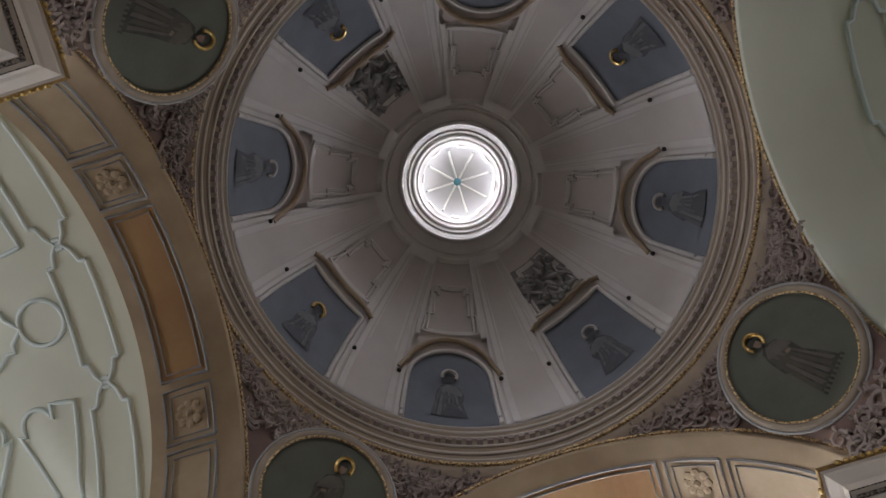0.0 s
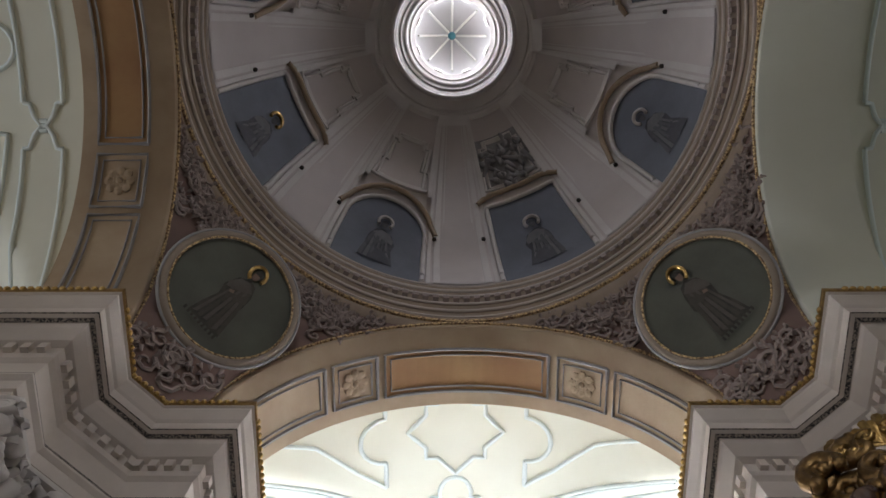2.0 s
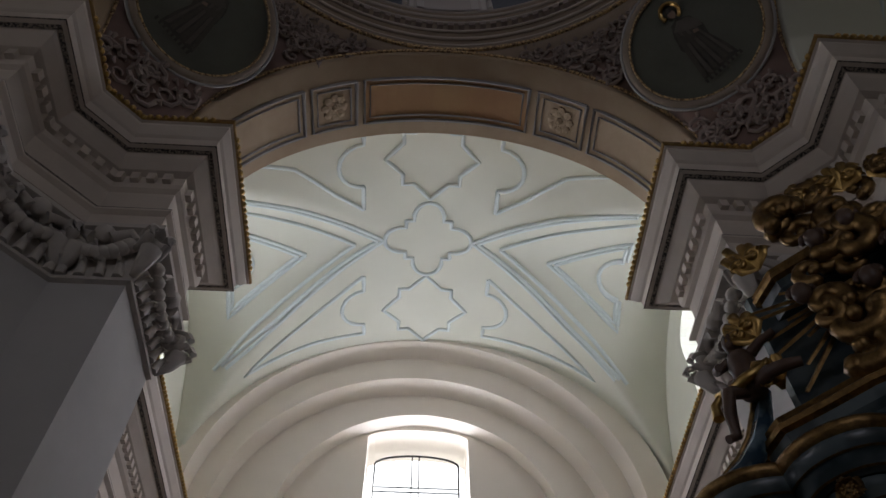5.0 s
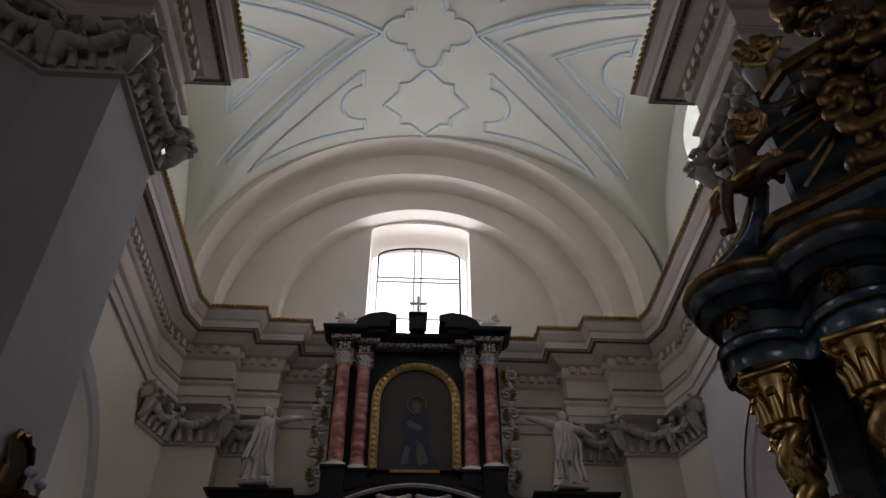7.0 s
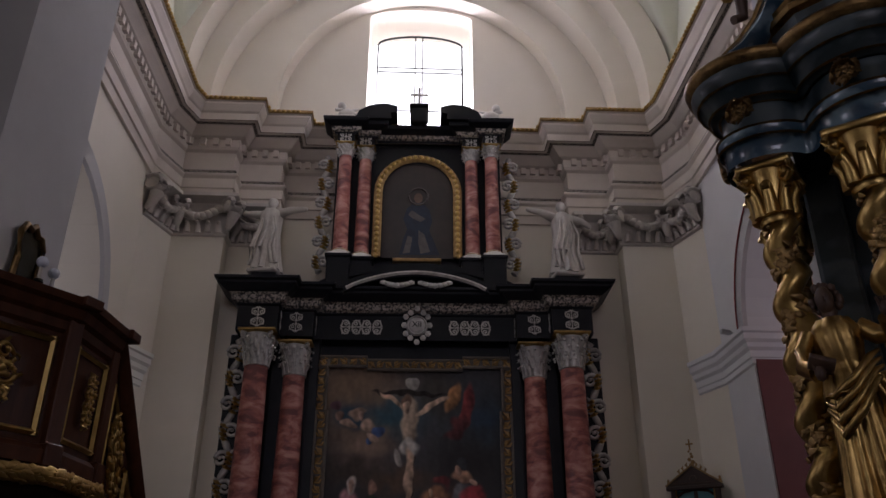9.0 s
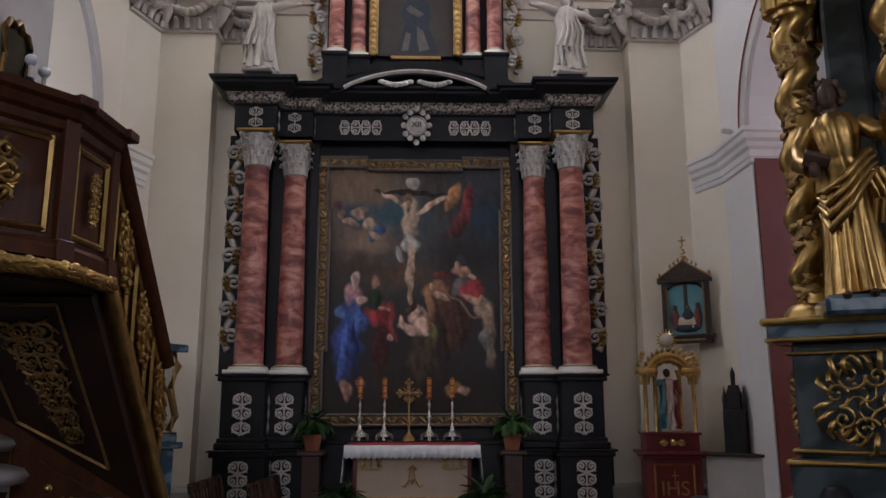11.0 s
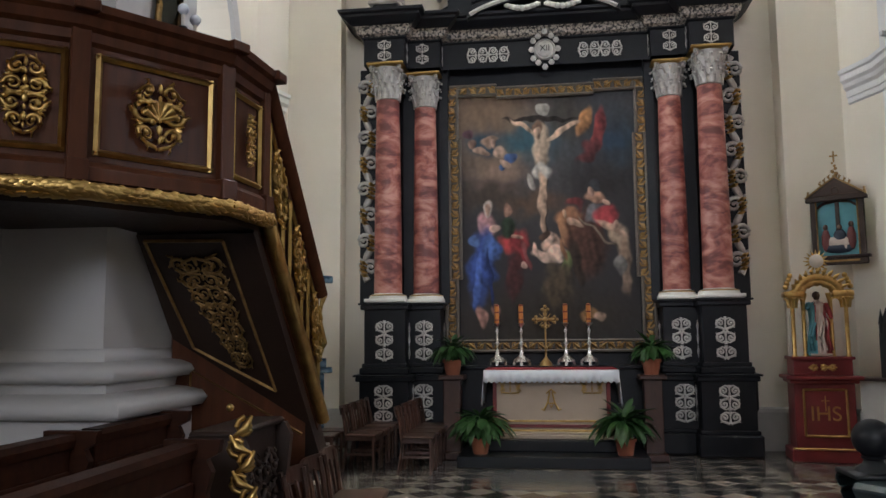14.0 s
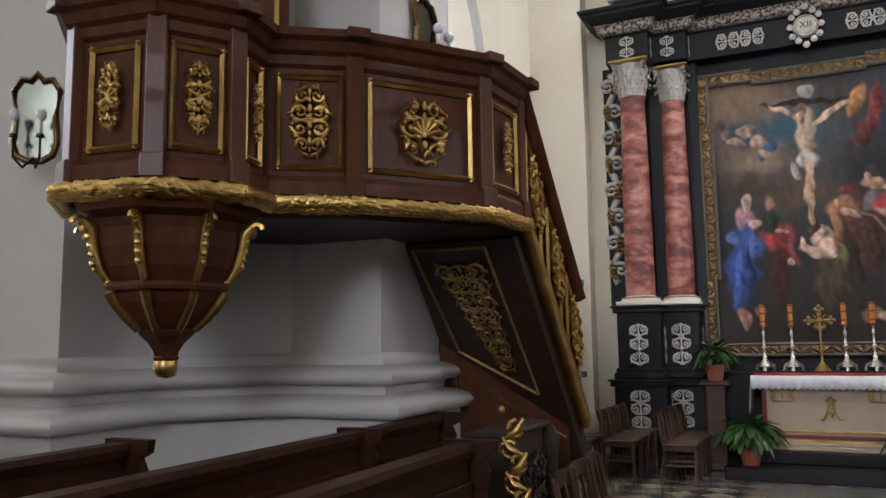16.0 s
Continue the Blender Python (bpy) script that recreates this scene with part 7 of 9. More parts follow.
# the parapet runs with the crossing on its right, so offsets are negative
bm = nb()
sweep(bm, V, [(0.0, PZ0), (0.0, PZ1 - 0.02), (0.06, PZ1 - 0.02), (0.06, PZ0), (0.0, PZ0)])
ppart("parapet", bm, WOOD)
bm = nb()
sweep(bm, V, [(-0.01, PZ0 + 0.02), (-0.05, PZ0 + 0.03), (-0.05, PZ0 + 0.10), (-0.02, PZ0 + 0.13), (0.0, PZ0 + 0.14)])
sweep(bm, V, [(0.0, PZ1 - 0.20), (-0.025, PZ1 - 0.18), (-0.03, PZ1 - 0.13), (-0.06, PZ1 - 0.11), (-0.08, PZ1 - 0.06), (-0.11, PZ1 - 0.04), (-0.12, PZ1), (0.08, PZ1 + 0.005), (0.08, PZ1 - 0.03)])
ppart("top_rail", bm, WOOD, "moulded walnut rail")
bm = nb()
pts = []
RV = beside(V, 0.055)
for a, b in zip(RV, RV[1:]):
    pts += [Vector((a.x + (b.x - a.x) * i / 6, a.y + (b.y - a.y) * i / 6, PZ0 - 0.03)) for i in range(6)]
pts.append(Vector((*RV[-1], PZ0 - 0.03)))
tube(bm, pts, 0.048, 12)
gb = ppart("gilt_roll", bm, GOLD, "gilt carved roll moulding", True)
bm = nb()
rnd = random.Random(2)
for a, b in zip(pts, pts[1:]):
    d = (b - a).normalized()
    n = Vector((d.y, -d.x, 0))
    for i in range(3):
        for k, ang in enumerate((-1.0, -0.45, 0.1, 0.65)):
            c = a.lerp(b, (i + 0.5 * (k % 2)) / 3)
            u = n * math.cos(ang) + Vector((0, 0, math.sin(ang)))
            w = Vector((0, 0, 1)) * math.cos(ang) - n * math.sin(ang)
            e = rnd_range(rnd, -0.012, 0.012)
            tube(bm, [c + u * 0.042 - d * 0.03, c + u * 0.052 + w * e, c + u * 0.044 + d * 0.035 + w * e * 2], lambda t: 0.004 + 0.013 * math.sin(math.pi * (0.15 + 0.75 * t)), 5, 0.7, u)
tagged(ppart("leaf_carving", bm, GOLD, "small gilt leaves", True, gb), kind="stuff")


def panel_between(a, b, z0, z1, margin, seed, cw, chh, count, rake=0.0, thick=0.014):
    """A framed parapet panel with a gilt carving, on the face from a to b."""
    a, b = Vector((a[0], a[1], 0)), Vector((b[0], b[1], 0))
    L = (b - a).length
    ang = math.degrees(math.atan2(b.y - a.y, b.x - a.x))
    sh = Matrix.Identity(4)
    sh[2][0] = rake
    m = PI @ Matrix.Translation(a) @ Matrix.Rotation(radians(ang), 4, "Z") @ sh
    bm = nb()
    x0, x1 = margin, L - margin
    loop = [(x0, -0.012, z0), (x1, -0.012, z0), (x1, -0.012, z1), (x0, -0.012, z1), (x0, -0.012, z0)]
    for p, q in zip(loop, loop[1:]):
        d = (Vector(q) - Vector(p)).normalized() * 0.017
        tube(bm, [Vector(p) - d, Vector(q) + d], 0.018, 4, 1.0, (0, 1, 0))
    fr = part("panel_frame", put(bm, m), GOLD, pul, "gilt panel moulding")
    if cw:
        bm = nb()
        leafy(bm, cw, chh, seed, thick, count, 0.05)
        rr = random.Random(seed)
        for i in range(10):
            ball(bm, (rnd_range(rr, -0.3, 0.3) * cw, -0.025, rnd_range(rr, -0.4, 0.4) * chh), thick * 1.6, 6)
        if cw > 0.2:
            for i in range(7):
                an = math.pi * (0.1 + 0.8 * i / 6)
                tube(bm, [(0, -0.03, -0.03), (0.085 * math.cos(an), -0.05, -0.03 + 0.10 * math.sin(an))], lambda t: 0.009 + 0.012 * t, 6)
        for v in bm.verts:
            v.co.x *= 0.45 + 0.72 * math.cos(math.pi * 0.42 * max(-1, min(1, 2 * v.co.z / chh)))
        put(bm, m @ pose(L / 2, -0.01, (z0 + z1) / 2))
        part("gilt_carving", bm, GOLD, fr, "gilt scroll and shell carving", True)


zA, zB = PZ0 + 0.19, PZ1 - 0.25
panel_between(V[1], V[2], zA, zB, 0.11, 51, 0.10, 0.34, 4, thick=0.010)
panel_between(V[2], V[3], zA, zB, 0.07, 52, 0.11, 0.36, 4, thick=0.010)
panel_between(V[3], V[4], zA, zB, 0.08, 53, 0.07, 0.32, 4, thick=0.008)
panel_between(V[4], V[5], zA, zB, 0.07, 54, 0.19, 0.38, 4, thick=0.012)
panel_between(V[5], V[6], zA, zB, 0.10, 55, 0.27, 0.36, 3, thick=0.014)
panel_between(V[6], V[7], zA, zB, 0.08, 56, 0.08, 0.32, 4, thick=0.01)
for i in range(1, 8):
    bm = nb()
    d = (Vector(V[min(i + 1, 7)]) - Vector(V[i - 1])).normalized()
    box(bm, -0.05, 0.05, -0.035, 0.03, PZ0 + 0.02, PZ1 - 0.05, 0.006)
    box(bm, -0.065, 0.065, -0.14, 0.05, PZ1 - 0.05, PZ1 + 0.012, 0.006)
    box(bm, -0.058, 0.058, -0.06, 0.03, PZ0 + 0.02, PZ0 + 0.14, 0.006)
    put(bm, pose(V[i][0], V[i][1], 0, 0, 0, math.degrees(math.atan2(d.y, d.x))))
    if i == 4:
        bm.free()
        continue
    ppart("corner_post", bm, WOOD, "walnut corner pilaster")
# floor of the gallery and the bowl beneath the pulpit
bm = nb()
poly = V + [(-2.62, 5.3), (-2.62, 4.62), (-3.30, 4.60), (-3.95, 4.05)]
lo = [bm.verts.new((x, y, PZ0 - 0.10)) for x, y in poly]
hi = [bm.verts.new((x, y, PZ0 + 0.03)) for x, y in poly]
bm.faces.new(lo)
bm.faces.new(hi)
for i in range(len(poly)):
    j = (i + 1) % len(poly)
    bm.faces.new((lo[i], lo[j], hi[j], hi[i]))
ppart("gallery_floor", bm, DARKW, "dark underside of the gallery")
BO = (-3.22, 3.25, 0)
bm = nb()
lathe(bm, [(0.50, PZ0 - 0.08), (0.47, 2.35), (0.40, 2.32), (0.385, 2.27), (0.375, 2.18), (0.345, 2.08), (0.30, 2.01), (0.325, 1.998), (0.328, 1.98), (0.32, 1.962), (0.29, 1.95), (0.265, 1.90), (0.195, 1.815), (0.135, 1.765), (0.155, 1.752), (0.145, 1.735), (0.095, 1.69), (0.07, 1.65), (0.062, 1.625), (0.072, 1.615), (0.06, 1.60), (0.0, 1.60)], 8, BO, math.pi / 8, math.pi / 8 + 2 * math.pi)
bowl = ppart("bowl", bm, WOOD, "tapering eight-sided walnut bowl")
bm = nb()
lathe(bm, [(0.055, 1.605), (0.062, 1.585), (0.060, 1.55), (0.044, 1.52), (0.0, 1.505)], 12, BO, wob=lambda a, z: 1 + 0.08 * math.sin(6 * a + 40 * z))
ppart("finial", bm, GOLD, "gilt pine cone finial", True, bowl)
for i in range(8):
    a = math.pi / 8 + math.pi / 4 * i
    d = Vector((math.cos(a), math.sin(a), 0))
    bm = nb()
    for seg in ([(0.45, 2.31), (0.405, 2.26), (0.395, 2.18), (0.365, 2.08), (0.32, 2.01)], [(0.305, 1.955), (0.275, 1.90), (0.21, 1.82), (0.15, 1.765)]):
        tube(bm, [Vector(BO) + d * r + Vector((0, 0, z)) for r, z in seg], lambda t: 0.034 - 0.010 * t, 6, 0.8, (d.y, -d.x, 0))
    for q in range(5):
        ball(bm, Vector(BO) + d * (0.425 - 0.008 * q) + Vector((0, 0, 2.27 - 0.045 * q)), 0.022, 6)
    tube(bm, [Vector(BO) + d * (0.475 + 0.03 * math.cos(b)) + Vector((0, 0, 2.29 + 0.03 * math.sin(b))) for b in [0.5 * k for k in range(10)]], 0.016, 5)
    ppart("gilt_bracket", bm, GOLD, "gilt carved rib of the bowl", True, bowl)
# stairs behind: raking parapet, stringer and soffit
S0, S1 = Vector((-1.815, 5.0, 0)), Vector((-1.75, 6.20, 0))
drop = -1.16
bm = nb()
for x0, x1 in ((0.0, 0.05),):
    d = (S1 - S0)
    rows = []
    for p, dz in ((S0, 0.0), (S1, drop * d.length)):
        rows.append([(p.x, p.y, PZ0 - 0.12 + dz), (p.x, p.y, PZ1 - 0.02 + dz), (p.x - 0.06, p.y, PZ1 - 0.02 + dz), (p.x - 0.06, p.y, PZ0 - 0.12 + dz)])
    grid(bm, rows, True)
ppart("stair_parapet", bm, WOOD)
bm = nb()
L = (S1 - S0).length
tube(bm, [(S0.x, S0.y, PZ1 - 0.02), (S1.x, S1.y, PZ1 - 0.02 + drop * L)], 0.075, 6, 0.7)
ppart("stair_rail", bm, WOOD, "raking walnut handrail", True)
bm = nb()
tube(bm, [(S0.x + 0.04, S0.y, PZ0 - 0.04), (S1.x + 0.04, S1.y, PZ0 - 0.04 + drop * L)], 0.055, 8)
ppart("stair_gilt_roll", bm, GOLD, "gilt carved roll moulding", True)
for i in range(3):
    a = S0.lerp(S1, i / 3)
    b = S0.lerp(S1, (i + 1) / 3)
    panel_between((a.x + 0.006, a.y), (b.x + 0.006, b.y), zA + drop * L * i / 3, zB + drop * L * i / 3, 0.07, 60 + i, 0.2, 0.38, 4, rake=drop, thick=0.013)
bm = nb()
rows = []
for t in (0.0, 1.0, 1.25):
    p = S0 + (S1 - S0) * t
    z = PZ0 - 0.12 + drop * L * t
    rows.append([(p.x - 0.01, p.y - 0.12, max(z, 0.02)), (-2.62, p.y - 0.12, max(z, 0.02)), (-2.62, p.y, max(z, 0) + 0.14), (p.x - 0.01, p.y, max(z, 0) + 0.14)])
grid(bm, rows, True)
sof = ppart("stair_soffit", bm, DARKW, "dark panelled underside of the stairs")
ax_ = Matrix.Identity(4)
sl = math.atan(-drop)
ax_.col[0][:3] = (1, 0, 0)
ax_.col[1][:3] = (0, math.sin(sl), math.cos(sl))
ax_.col[2][:3] = (0, -math.cos(sl), math.sin(sl))
mS = Matrix.Translation((-2.21, 5.30, PZ0 - 0.125 + drop * (5.30 - 4.88))) @ ax_
bm = nb()
lp = [(-0.36, -0.01, 0.61), (0.17, -0.01, 0.60), (0.25, -0.01, -0.75), (-0.27, -0.01, -0.32), (-0.36, -0.01, 0.61)]
for p, q in zip(lp, lp[1:]):
    tube(bm, [p, q], 0.013, 4, 1, (0, 1, 0))
ppart("soffit_frame", put(bm, mS), DULLG, "thin gilt panel line", False, sof)
bm = nb()
leafy(bm, 0.36, 0.98, 77, 0.012, 7, 0.03)
leafy(bm, 0.22, 0.92, 78, 0.011, 8, 0.03)
for v in bm.verts:
    q = 0.5 - v.co.z / 0.98
    v.co.x = -0.06 + 0.14 * q + v.co.x * (1.05 - 0.70 * q)
ppart("soffit_carving", put(bm, mS), DULLG, "dull gilt openwork carving", True, sof)
# closed panel under the stairs, set askew between the pier's foot and the parapet
QA, QB = Vector((-2.62, 5.46, 0)), Vector((-1.80, 6.02, 0))
qn = Vector((0.56, -0.82, 0)).normalized()


def under_stairs(t, inset, off):
    """Point on the panel's top edge, t along it, inset below the soffit, off proud of the panel."""
    p = QA.lerp(QB, t)
    return Vector((p.x, p.y, PZ0 - 0.12 + drop * (p.y - 4.88) - inset)) + qn * off


bm = nb()
top = [under_stairs(t, -0.03, 0.0) for t in (0.0, 1.0)]
fv = [bm.verts.new(p) for p in (top[0], top[1], (QB.x, QB.y, 0.0), (QA.x, QA.y, 0.0))]
bv = [bm.verts.new(v.co - qn * 0.05) for v in fv]
bm.faces.new(fv)
bm.faces.new(bv[::-1])
for i in range(4):
    bm.faces.new((fv[i], bv[i], bv[(i + 1) % 4], fv[(i + 1) % 4]))
bmesh.ops.recalc_face_normals(bm, faces=bm.faces)
side_panel = ppart("stair_side_panel", bm, WOOD, "walnut panel closing the stairs")
bm = nb()
corner = under_stairs(0.13, 0.14, 0.006)
tube(bm, [(corner.x, corner.y, 0.25), corner, under_stairs(0.97, 0.10, 0.006)], 0.012, 4)
ppart("panel_line", bm, DULLG, "thin gilt panel line", False, side_panel)
# back board up the pier
bm = nb()
box(bm, -3.62, -3.10, 4.05, 4.12, PZ0, 5.6, 0.01)
put(bm, Matrix.Translation((-3.36, 4.08, 0)) @ pose(0, 0, 0, 0, 0, 45) @ Matrix.Translation((3.36, -4.08, 0)))
ppart("back_board", bm, WOOD, "walnut back board against the pier")
bm = nb()
tube(bm, [(-3.10, 4.02, PZ0 + 0.1), (-3.10, 4.02, 5.5)], 0.02, 4)
ppart("back_board_gilding", bm, GOLD, "gilt edge")

# ---- pews ----


def pew(x, y1, L, h, label):
    t = thing("pew", label, "pew", pose(x, y1, 0), "pews")
    part("backrest", box(nb(), -0.03, 0.03, -L, -0.05, 0.12, h - 0.06, 0.006), PEWW, t)
    bm = nb()
    sweep(bm, [(0.0, -L), (0.0, -0.03)], [(0.05, h - 0.07), (0.06, h - 0.03), (0.05, h), (-0.05, h), (-0.06, h - 0.03), (-0.05, h - 0.07), (0.05, h - 0.07)])
    part("top_rail", bm, PEWW, t)
    part("lower_rail", box(nb(), 0.03, 0.055, -L, -0.08, h - 0.26, h - 0.18, 0.006), PEWW, t)
    for i in range(5):
        y = -0.25 - i * 1.05
        if y > -L:
            part("stile", box(nb(), 0.03, 0.05, y - 0.05, y + 0.05, 0.15, h - 0.18, 0.005), PEWW, t)
    part("seat", box(nb(), 0.02, 0.44, -L, -0.05, 0.42, 0.46, 0.01), PEWW, t)
    bm = nb()
    prof = [(-0.14, 0.0), (0.46, 0.0), (0.46, 0.40), (0.40, 0.46), (0.42, 0.56), (0.30, 0.62), (0.14, 0.70), (0.10, h - 0.24), (0.13, h - 0.14), (0.10, h - 0.08), (0.16, h - 0.05), (0.17, h + 0.015), (-0.12, h + 0.015), (-0.12, h - 0.06), (-0.08, h - 0.10), (-0.12, h - 0.18), (-0.09, h - 0.32), (-0.13, 0.5)]
    a = [bm.verts.new((px, -0.05, pz)) for px, pz in prof]
    b = [bm.verts.new((px, 0.0, pz)) for px, pz in prof]
    bm.faces.new(a)
    bm.faces.new(b[::-1])
    for i in range(len(prof)):
        j = (i + 1) % len(prof)
        bm.faces.new((a[i], b[i], b[j], a[j]))
    part("pew_end", bm, PEWW, t, "carved pew end")
    return t


pew(-2.42, 3.90, 7.6, 1.20, "long dark wooden pew with shaped ends before the pulpit")
pew(-3.30, 3.10, 6.8, 1.20, "long dark wooden pew with shaped ends before the pulpit")
pew(-4.20, 2.90, 6.6, 1.16, "long dark wooden pew with shaped ends before the pulpit")
pew(-1.74, 3.82, 6.0, 1.17, "front wooden pew with a panelled back")
pew(-2.42, 4.98, 0.9, 1.20, "short wooden pew beside the pier")
# dark reading desk with a gilt scroll on its end
desk = thing("prayer_desk", "dark carved prayer desk with a gilt scroll at its end", "desk", pose(-1.78, 4.98, 0))
part("front", box(nb(), -0.04, 0.04, -0.62, 0.2, 0.0, 1.12, 0.012), DARKW, desk)
part("desk_top", box(nb(), -0.20, 0.08, -0.66, 0.22, 1.12, 1.16, 0.015), DARKW, desk)
for y in (-0.62, 0.18):
    bm = nb()
    prof = [(-0.26, 0.0), (0.16, 0.0), (0.14, 0.35), (0.08, 0.6), (0.12, 0.85), (0.14, 1.05), (0.10, 1.13), (-0.20, 1.13), (-0.24, 1.05), (-0.17, 0.85), (-0.20, 0.5)]
    prism(bm, prof, y - 0.03, y + 0.03)
    part("side", bm, DARKW, desk, "shaped dark side board")
for y in (-0.35, -0.05):
    bm = nb()
    leafy(bm, 0.24, 0.7, 88, 0.016, 4, 0.03)
    part("dark_carving", put(bm, pose(0.05, y, 0.62, 0, 0, 90)), DARKW, desk, "dark leaf carving", True)
bm = nb()
for i in range(6):
    z = 0.72 + i * 0.095
    sg = 1 if i % 2 else -1
    pts = spiral(0.025 * sg, z, 0.058, 1.2, 1.57 * sg, sg, 12)
    tube(bm, pts, lambda t: 0.017 * (1 - 0.4 * t), 6)
    tube(bm, [(-0.05 * sg, 0, z - 0.05), (0.03 * sg, -0.03, z), (0.06 * sg, 0, z + 0.06)], lambda t: 0.010 + 0.015 * math.sin(math.pi * t), 6)
tube(bm, [(0.02, 0, 0.10), (-0.02, 0, 0.4), (0.02, 0, 0.72)], 0.02, 6)
ball(bm, (-0.05, 0, 1.31), 0.022, 8)
part("gilt_scroll", put(bm, pose(0.24, -0.72, 0.0, 0, -5, 14)), GOLD, desk, "gilt carved scroll", True)

# ---- chairs ----


def chair(m):
    t = thing("chair", "brown wooden chair with a slatted back", "chair", m, "chairs beside the altar")
    part("seat", box(nb(), -0.20, 0.21, -0.20, 0.20, 0.435, 0.465, 0.012), CHAIRW, t)
    bm = nb()
    box(bm, -0.18, 0.19, -0.18, -0.155, 0.38, 0.435, 0.004)
    box(bm, -0.18, 0.19, 0.155, 0.18, 0.38, 0.435, 0.004)
    box(bm, 0.165, 0.19, -0.155, 0.155, 0.38, 0.435, 0.004)
    part("apron", bm, CHAIRW, t)
    for y in (-0.175, 0.175):
        part("leg", box(nb(), 0.155, 0.19, y - 0.018, y + 0.018, 0.0, 0.435, 0.005), CHAIRW, t)
        bm = nb()
        tube(bm, [(-0.23, y, 0.0), (-0.19, y, 0.25), (-0.185, y, 0.45), (-0.21, y, 0.64), (-0.24, y, 0.79)], 0.021, 6)
        part("back_leg", bm, CHAIRW, t)
        part("stretcher", box(nb(), -0.19, 0.17, y - 0.01, y + 0.01, 0.20, 0.23, 0.003), CHAIRW, t)
    bm = nb()
    rows = []
    for i in range(7):
        y = -0.21 + 0.42 * i / 6
        c = 0.03 * math.sin(math.pi * i / 6)
        rows.append([(-0.225 - c, y, 0.70), (-0.245 - c, y, 0.81), (-0.27 - c, y, 0.81), (-0.25 - c, y, 0.70)])
    grid(bm, rows, True)
    part("backrest", bm, CHAIRW, t, "curved top rail")
    for y in (-0.07, 0.07):
        bm = nb()
        tube(bm, [(-0.195, y, 0.45), (-0.225, y, 0.62), (-0.25, y, 0.72)], 0.016, 5)
        part("slat", bm, CHAIRW, t)
    return t


c0 = chair(pose(-1.50, 9.95, 0, 0, 0, 3))
for i in range(1, 4):
    copy_thing(c0, pose(-1.50 + 0.02 * i, 9.95 + 0.43 * i, 0, 0, 0, 3 - 2 * i))
for i in range(4):
    copy_thing(c0, pose(-2.23 + 0.015 * i, 10.15 + 0.42 * i, 0, 0, 0, 2 * i - 2))
for i in range(2):
    copy_thing(c0, pose(-2.75, 10.0 + 0.5 * i, 0, 0, 0, 3))
for i in range(3):
    copy_thing(c0, pose(-1.42, 5.25 + 0.48 * i, 0, 0, 0, -4 + 3 * i))

# ---- communion rail ----
rail = thing("communion_rail", "dark green marble rail with black balls on its posts", "railing", pose(1.30, 3.45, 0))
RI = pose(-1.30, -3.45, 0)


def slab(path, w, z0, z1, name, material, lab=""):
    bm = nb()
    sweep(bm, path, [(-w, z0), (-w - 0.02, z0 + 0.03), (-w - 0.02, z1 - 0.02), (-w, z1), (w, z1), (w + 0.02, z1 - 0.02), (w + 0.02, z0 + 0.03), (w, z0), (-w, z0)])
    part(name, put(bm, RI), material, rail, lab)


r1 = [(1.27, 3.50), (1.56, 3.60), (1.86, 3.75), (2.20, 3.99)]
r2 = [(1.30, 3.43), (1.45, 3.22), (1.67, 3.02), (2.01, 2.85), (2.45, 2.76), (2.97, 2.74)]


def eased(path, rounds=2):
    """Cut the corners of a plan path into a smooth line."""
    P = [Vector(p) for p in path]
    for _ in range(rounds):
        P = [P[0]] + [q for a, b in zip(P, P[1:]) for q in (a.lerp(b, 0.25), a.lerp(b, 0.75))] + [P[-1]]
    return [tuple(p) for p in P]


for r in (eased(r1), eased(r2)):
    slab(r, 0.125, 1.03, 1.09, "rail_top", GREENM, "green marble coping")
    slab(r, 0.10, 0.98, 1.03, "rail_moulding", GREENM)
    slab(r, 0.075, 0.14, 0.98, "rail_wall", GREENM)
    slab(r, 0.12, 0.0, 0.14, "rail_base", GREENM)
for x, y in ((1.33, 3.50), (2.17, 3.95)):
    bm = nb()
    box(bm, x - 0.115, x + 0.115, y - 0.115, y + 0.115, 1.09, 1.112, 0.006)
    lathe(bm, [(0.075, 1.112), (0.07, 1.125), (0.045, 1.14), (0.036, 1.155), (0.05, 1.165), (0.034, 1.178), (0.0, 1.185)], 20, (x, y, 0))
    ball(bm, (x, y, 1.243), 0.080, 22)
    part("ball_finial", put(bm, RI), BLACK, rail, "polished black ball finial", True)

# ---- shrines on the right of the altarpiece ----
sh = thing("red_shrine", "red shrine cabinet with gilt arcade and statue niche", "shrine", pose(3.78, 11.30, 0, 0, 0, -8))
bm = nb()
box(bm, -0.44, 0.44, -0.32, 0.28, 0.0, 0.16, 0.015)
box(bm, -0.37, 0.37, -0.27, 0.26, 0.16, 1.02, 0.01)
box(bm, -0.42, 0.42, -0.32, 0.28, 1.02, 1.07, 0.012)
box(bm, -0.47, 0.47, -0.36, 0.30, 1.07, 1.12, 0.012)
part("cabinet", bm, RED, sh)
bm = nb()
lp = [(-0.26, -0.28, 0.34), (0.26, -0.28, 0.34), (0.26, -0.28, 0.94), (-0.26, -0.28, 0.94), (-0.26, -0.28, 0.34)]
for p, q in zip(lp, lp[1:]):
    tube(bm, [p, q], 0.016, 4, 1, (0, 1, 0))
tube(bm, [(-0.43, -0.325, 0.18), (0.43, -0.325, 0.18)], 0.012, 4)
part("gilt_line", bm, GOLD, sh, "gilt panel moulding")
lettering("IHS", Matrix.Translation((0, -0.275, 0.62)) @ pose(0, 0, 0, 90), 0.27, GOLD, sh, label="gilt letters")
bm = nb()
